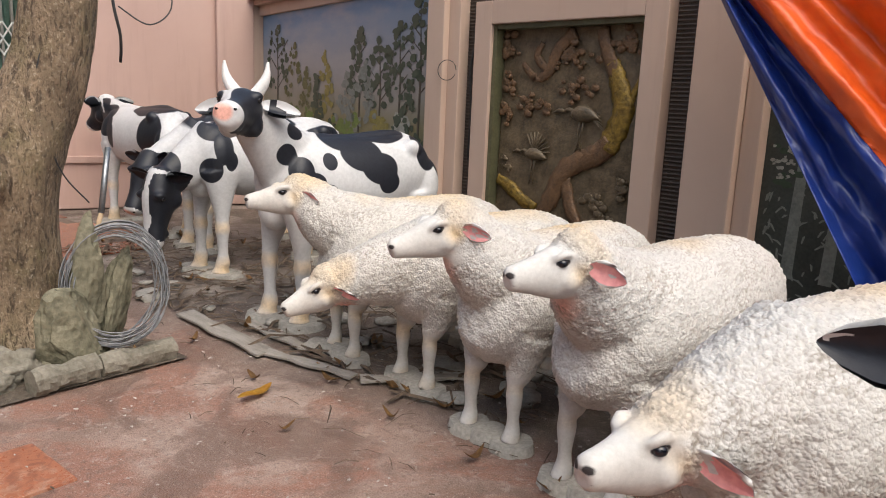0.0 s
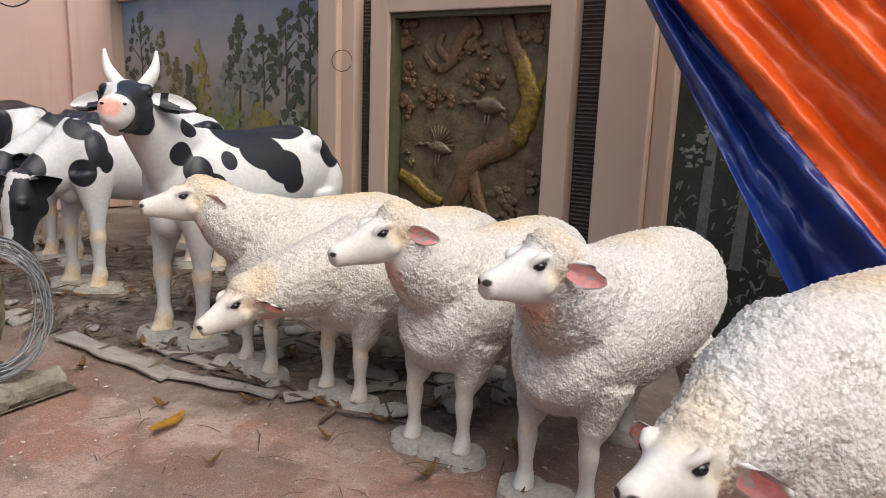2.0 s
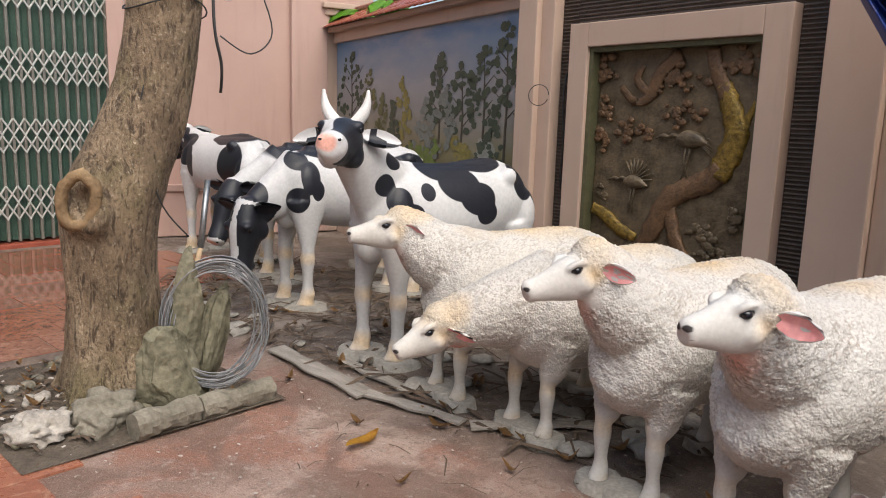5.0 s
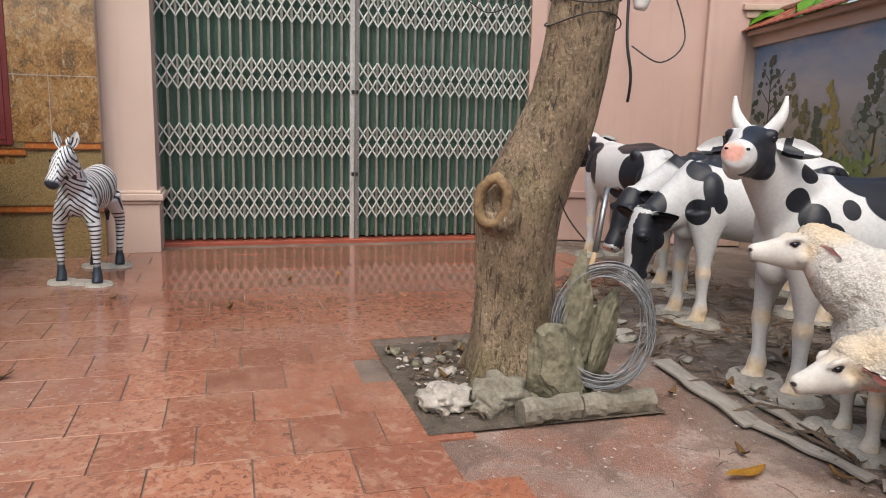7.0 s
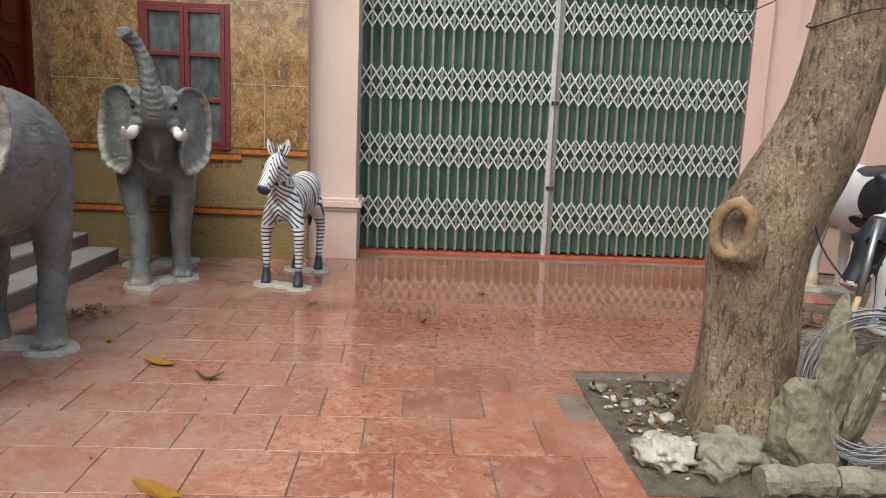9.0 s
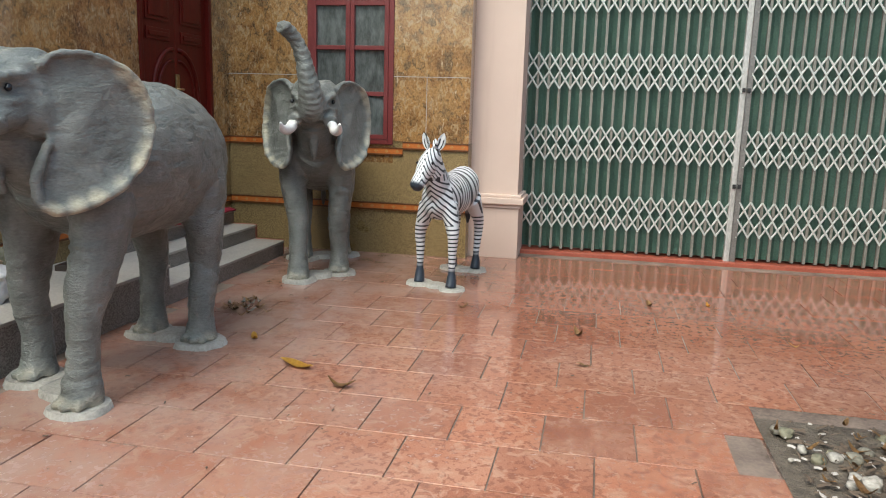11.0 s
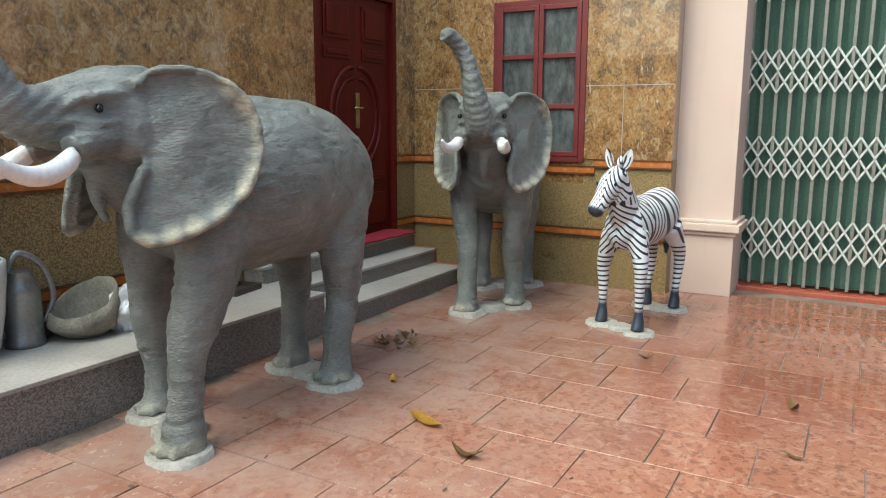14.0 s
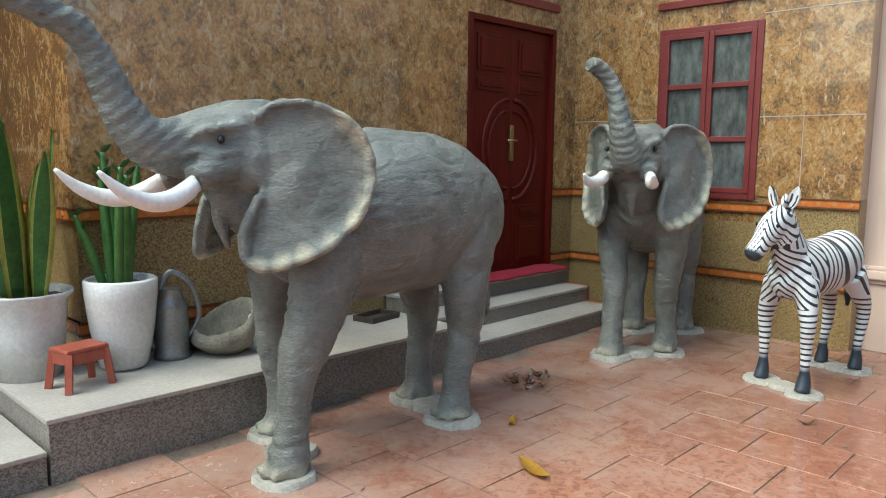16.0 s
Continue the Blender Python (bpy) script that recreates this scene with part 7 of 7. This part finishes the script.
# broken clay urn, stones, bag, tray
bm = bmesh.new()
lathe(bm, [(0.10, 0), (0.17, 0.05), (0.195, 0.12), (0.175, 0.19), (0.165, 0.185), (0.155, 0.12), (0.09, 0.035)], 30)
for v in bm.verts:
    an = math.atan2(v.co.y, v.co.x)
    if v.co.z > 0.1:
        v.co.z += 0.10 * max(0, math.cos(an - 2.6)) - 0.05 * max(0, math.cos(an + 0.4)) + 0.02 * noise.noise(v.co * 20)
solo("clay_urn", bm, "log", "broken grey-brown clay bowl on the platform", "bowl", pose(-4.32, -3.38, PZ, 0, 0, 40) @ Matrix.Scale(0.98, 4), True)
rock("stone_slab", (-4.66, -3.50, PZ + 0.13), (0.21, 0.09, 0.05), 0.6, 61, "sandstone", "flat pale stone in the heap on the platform", Matrix.Rotation(0.2, 3, "Y"))
rock("stone_slab", (-4.58, -3.50, PZ + 0.05), (0.16, 0.10, 0.06), 0.6, 62, "log", "flat brown stone in the heap on the platform")
rock("stone_slab", (-4.92, -3.50, PZ + 0.12), (0.14, 0.11, 0.12), 0.7, 63, "rock", "dark stone in the heap on the platform")
rock("stone_slab", (-4.80, -3.40, PZ + 0.06), (0.16, 0.09, 0.055), 0.5, 71, "sandstone", "flat orange-brown stone in the heap on the platform")
rock("stone_slab", (-4.18, -3.55, PZ + 0.05), (0.08, 0.07, 0.05), 0.5, 64, "log", "grey stone behind the watering can")
bm = bmesh.new()
res = bmesh.ops.create_icosphere(bm, subdivisions=5, radius=1.0)
for v in bm.verts:
    d = v.co.normalized()
    k = 1 + 0.28 * noise.noise(d * 1.7) + 0.16 * abs(noise.noise(d * 4.1 + Vector((3, 1, 2))))
    v.co = Vector((d.x * 0.165 * k, d.y * 0.10 * k, max(-0.09, d.z * 0.125 * k)))
bag = thing("plastic_bag", pose(-4.57, -3.30, PZ + 0.09, 0, 0, 20) @ Matrix.Scale(1.1, 4), "crumpled white plastic bag with red and blue print", "bag")
part("bag_body", bm, "sack", bag, smooth=True)
for x, z, w in ((-0.045, 0.0, 0.045), (0.0, 0.015, 0.05), (0.03, -0.02, 0.04)):
    b2 = boxes(((x - w / 2, 0.098, z - 0.006), (x + w / 2, 0.106, z + 0.014)), bevel=0.003)
    part("print_bar", b2, "red_print", bag, "red unreadable print")
b2 = boxes(((-0.11, 0.075, -0.045), (-0.075, 0.085, -0.005)), bevel=0.003)
part("print_bar", b2, "blue_print", bag, "blue printed patch")
tray = thing("tray", pose(-5.48, -3.42, PZ, 0, 0, 8), "shallow dark metal tray on the platform", "tray")
part("tray_body", boxes(((-0.14, -0.09, 0.0), (0.14, 0.09, 0.008)), ((-0.14, -0.09, 0.008), (-0.13, 0.09, 0.04)), ((0.13, -0.09, 0.008), (0.14, 0.09, 0.04)), ((-0.13, -0.09, 0.008), (0.13, -0.08, 0.04)), ((-0.13, 0.08, 0.008), (0.13, 0.09, 0.04)), bevel=0.003), "louver", tray)

# ---- tarpaulin ----
def tarp():
    t = thing("tarpaulin", Matrix(), "blue and orange tarpaulin draped over the end of the row", "tarpaulin")
    A0, A1 = Vector((-1.315, 3.60, 1.89)), Vector((-0.63, 3.60, 0.74))
    B0, B1 = Vector((-1.18, 3.55, 1.89)), Vector((-0.36, 3.55, 1.00))
    for name, mat, lab in (("blue_hem", "tarp_blue", "blue tarpaulin border"), ("orange_sheet", "tarp_orange", "orange tarpaulin sheet")):
        bm = bmesh.new()
        blue = name == "blue_hem"
        bmesh.ops.create_grid(bm, x_segments=50 if blue else 130, y_segments=90, size=0.5)
        for v in bm.verts:
            u, q = (v.co.y + 0.5) * 1.8 - 0.5, v.co.x + 0.5
            e, o = A0.lerp(A1, u), B0.lerp(B1, u)
            if blue:
                p, w = e.lerp(o, q), q * 0.35 - 0.35
            else:
                w = q * 2.4
                p = o + Vector((w * 0.92, -w * 0.10, 0.42 * w))
            fold = 0.05 * math.sin(w * 17 + u * 2.0) + 0.028 * math.sin(w * 39 - u * 3) + 0.035 * noise.noise(Vector((u * 3, w * 8, 1))) + 0.014 * noise.noise(Vector((u * 12, w * 20, 4))) + 0.006 * noise.noise(Vector((u * 40, w * 40, 7)))
            v.co = p + Vector((0.1, -1, 0.25)) * fold
        bmesh.ops.solidify(bm, geom=bm.faces[:], thickness=0.004)
        part(name, bm, mat, t, lab, True)


tarp()

# banana leaves behind the mural wall
rnd = random.Random(77)
plant = thing("banana_plant", pose(-7.0, 6.4, 0), "bright green banana leaves behind the wall", "plant")
bm = bmesh.new()
tube(bm, [((0, 0, -0.05), 0.16, 0.16), ((0, 0, 2.3), 0.10, 0.10)], 12)
part("stem", bm, "plant", plant, smooth=True)
for i in range(9):
    an = rnd.uniform(0, 6.3)
    bm = bmesh.new()
    rows = []
    for k in range(14):
        t = k / 13
        c = Vector((math.cos(an) * 1.1 * t, math.sin(an) * 1.1 * t, 2.2 + 1.5 * t - 1.1 * t * t))
        s = Vector((-math.sin(an), math.cos(an), 0))
        w = 0.24 * math.sin(math.pi * min(1, 0.08 + 0.9 * t)) + 0.01
        rows.append([bm.verts.new(c + s * (w * j) - Vector((0, 0, 0.10 * abs(j) + 0.02 * noise.noise(Vector((t * 9, j * 3, i)))))) for j in (-1, -0.5, 0, 0.5, 1)])
    for r0, r1 in zip(rows, rows[1:]):
        for j in range(4):
            bm.faces.new((r0[j], r0[j + 1], r1[j + 1], r1[j]))
    bmesh.ops.solidify(bm, geom=bm.faces[:], thickness=0.004)
    part("leaf", bm, "leaf_green", plant, smooth=True)

# plain unseen walls added behind the walk; they close the yard and limit reflected sky
solo("wall_back", boxes(((7.0, -8.0, -0.02), (7.3, 9.0, 3.3))), "cream", "plain peach wall added out of view to close the far side of the yard", "wall", kind="structure")
solo("wall_side", boxes(((-3.4, -9.0, -0.02), (7.0, -8.7, 2.8))), "cream", "plain wall added out of view beyond the porch", "wall", kind="structure")

# ---- paving tiles, last ----
M["mortar"] = simple("dark_mortar", (0.06, 0.04, 0.03), (0.24, 0.18, 0.14), 5.0, 0.8, world=True)
bm = boxes(((-8.62, -2.92, -0.03), (-6.2, 3.4, -0.006)), ((-6.2, -2.92, -0.03), (-4.55, 2.2, -0.006)), ((-4.55, -2.92, -0.03), (3.0, 0.80, -0.006)))
part("mortar_bed", bm, "mortar", pavement)
TS, RW = 0.405, 0.392
X0 = -4.501
tb = boxes(((-RW / 2 + 0.0035, -TS / 2 + 0.0035, -0.03), (RW / 2 - 0.0035, TS / 2 - 0.0035, 0.0)), bevel=0.0)
es = [e for e in tb.edges if all(v.co.z > -0.01 for v in e.verts)]
bmesh.ops.bevel(tb, geom=es, offset=0.0012, segments=1, affect="EDGES")
tile_mesh = mesh_of("tile", tb, "tile")
rnd = random.Random(3)
count, far = 0, []
for i in range(-10, 22):
    xc = X0 + RW * (i + 0.5)
    for j in range(-16, 16):
        yc = 0.04 + TS * (j + (0.5 if i % 2 else 0.0)) + 0.03 * math.sin(i * 2.1)
        if not (-8.61 < xc < 3.0 and -2.88 < yc):
            continue
        lim = 3.35 if xc < -6.2 else (2.2 if xc < -4.70 else 0.90)
        if yc > lim + 0.12 * ((i * 7) % 3 - 1):
            continue
        m = pose(xc, yc, rnd.uniform(-0.0015, 0.0015), rnd.uniform(-0.25, 0.25), rnd.uniform(-0.25, 0.25), rnd.uniform(-0.3, 0.3))
        if xc < -1.6 and count < 300:
            o = new("tile", tile_mesh)
            o.matrix_world = m
            o.parent = pavement
            count += 1
        else:
            far.append(m)
bm = bmesh.new()
for m in far:
    box(bm, (-RW / 2 + 0.0035, -TS / 2 + 0.0035, -0.03), (RW / 2 - 0.0035, TS / 2 - 0.0035, 0.0), m=m)
o = part("tiles_beyond", bm, "tile", pavement)
o["kind"] = "stuff"
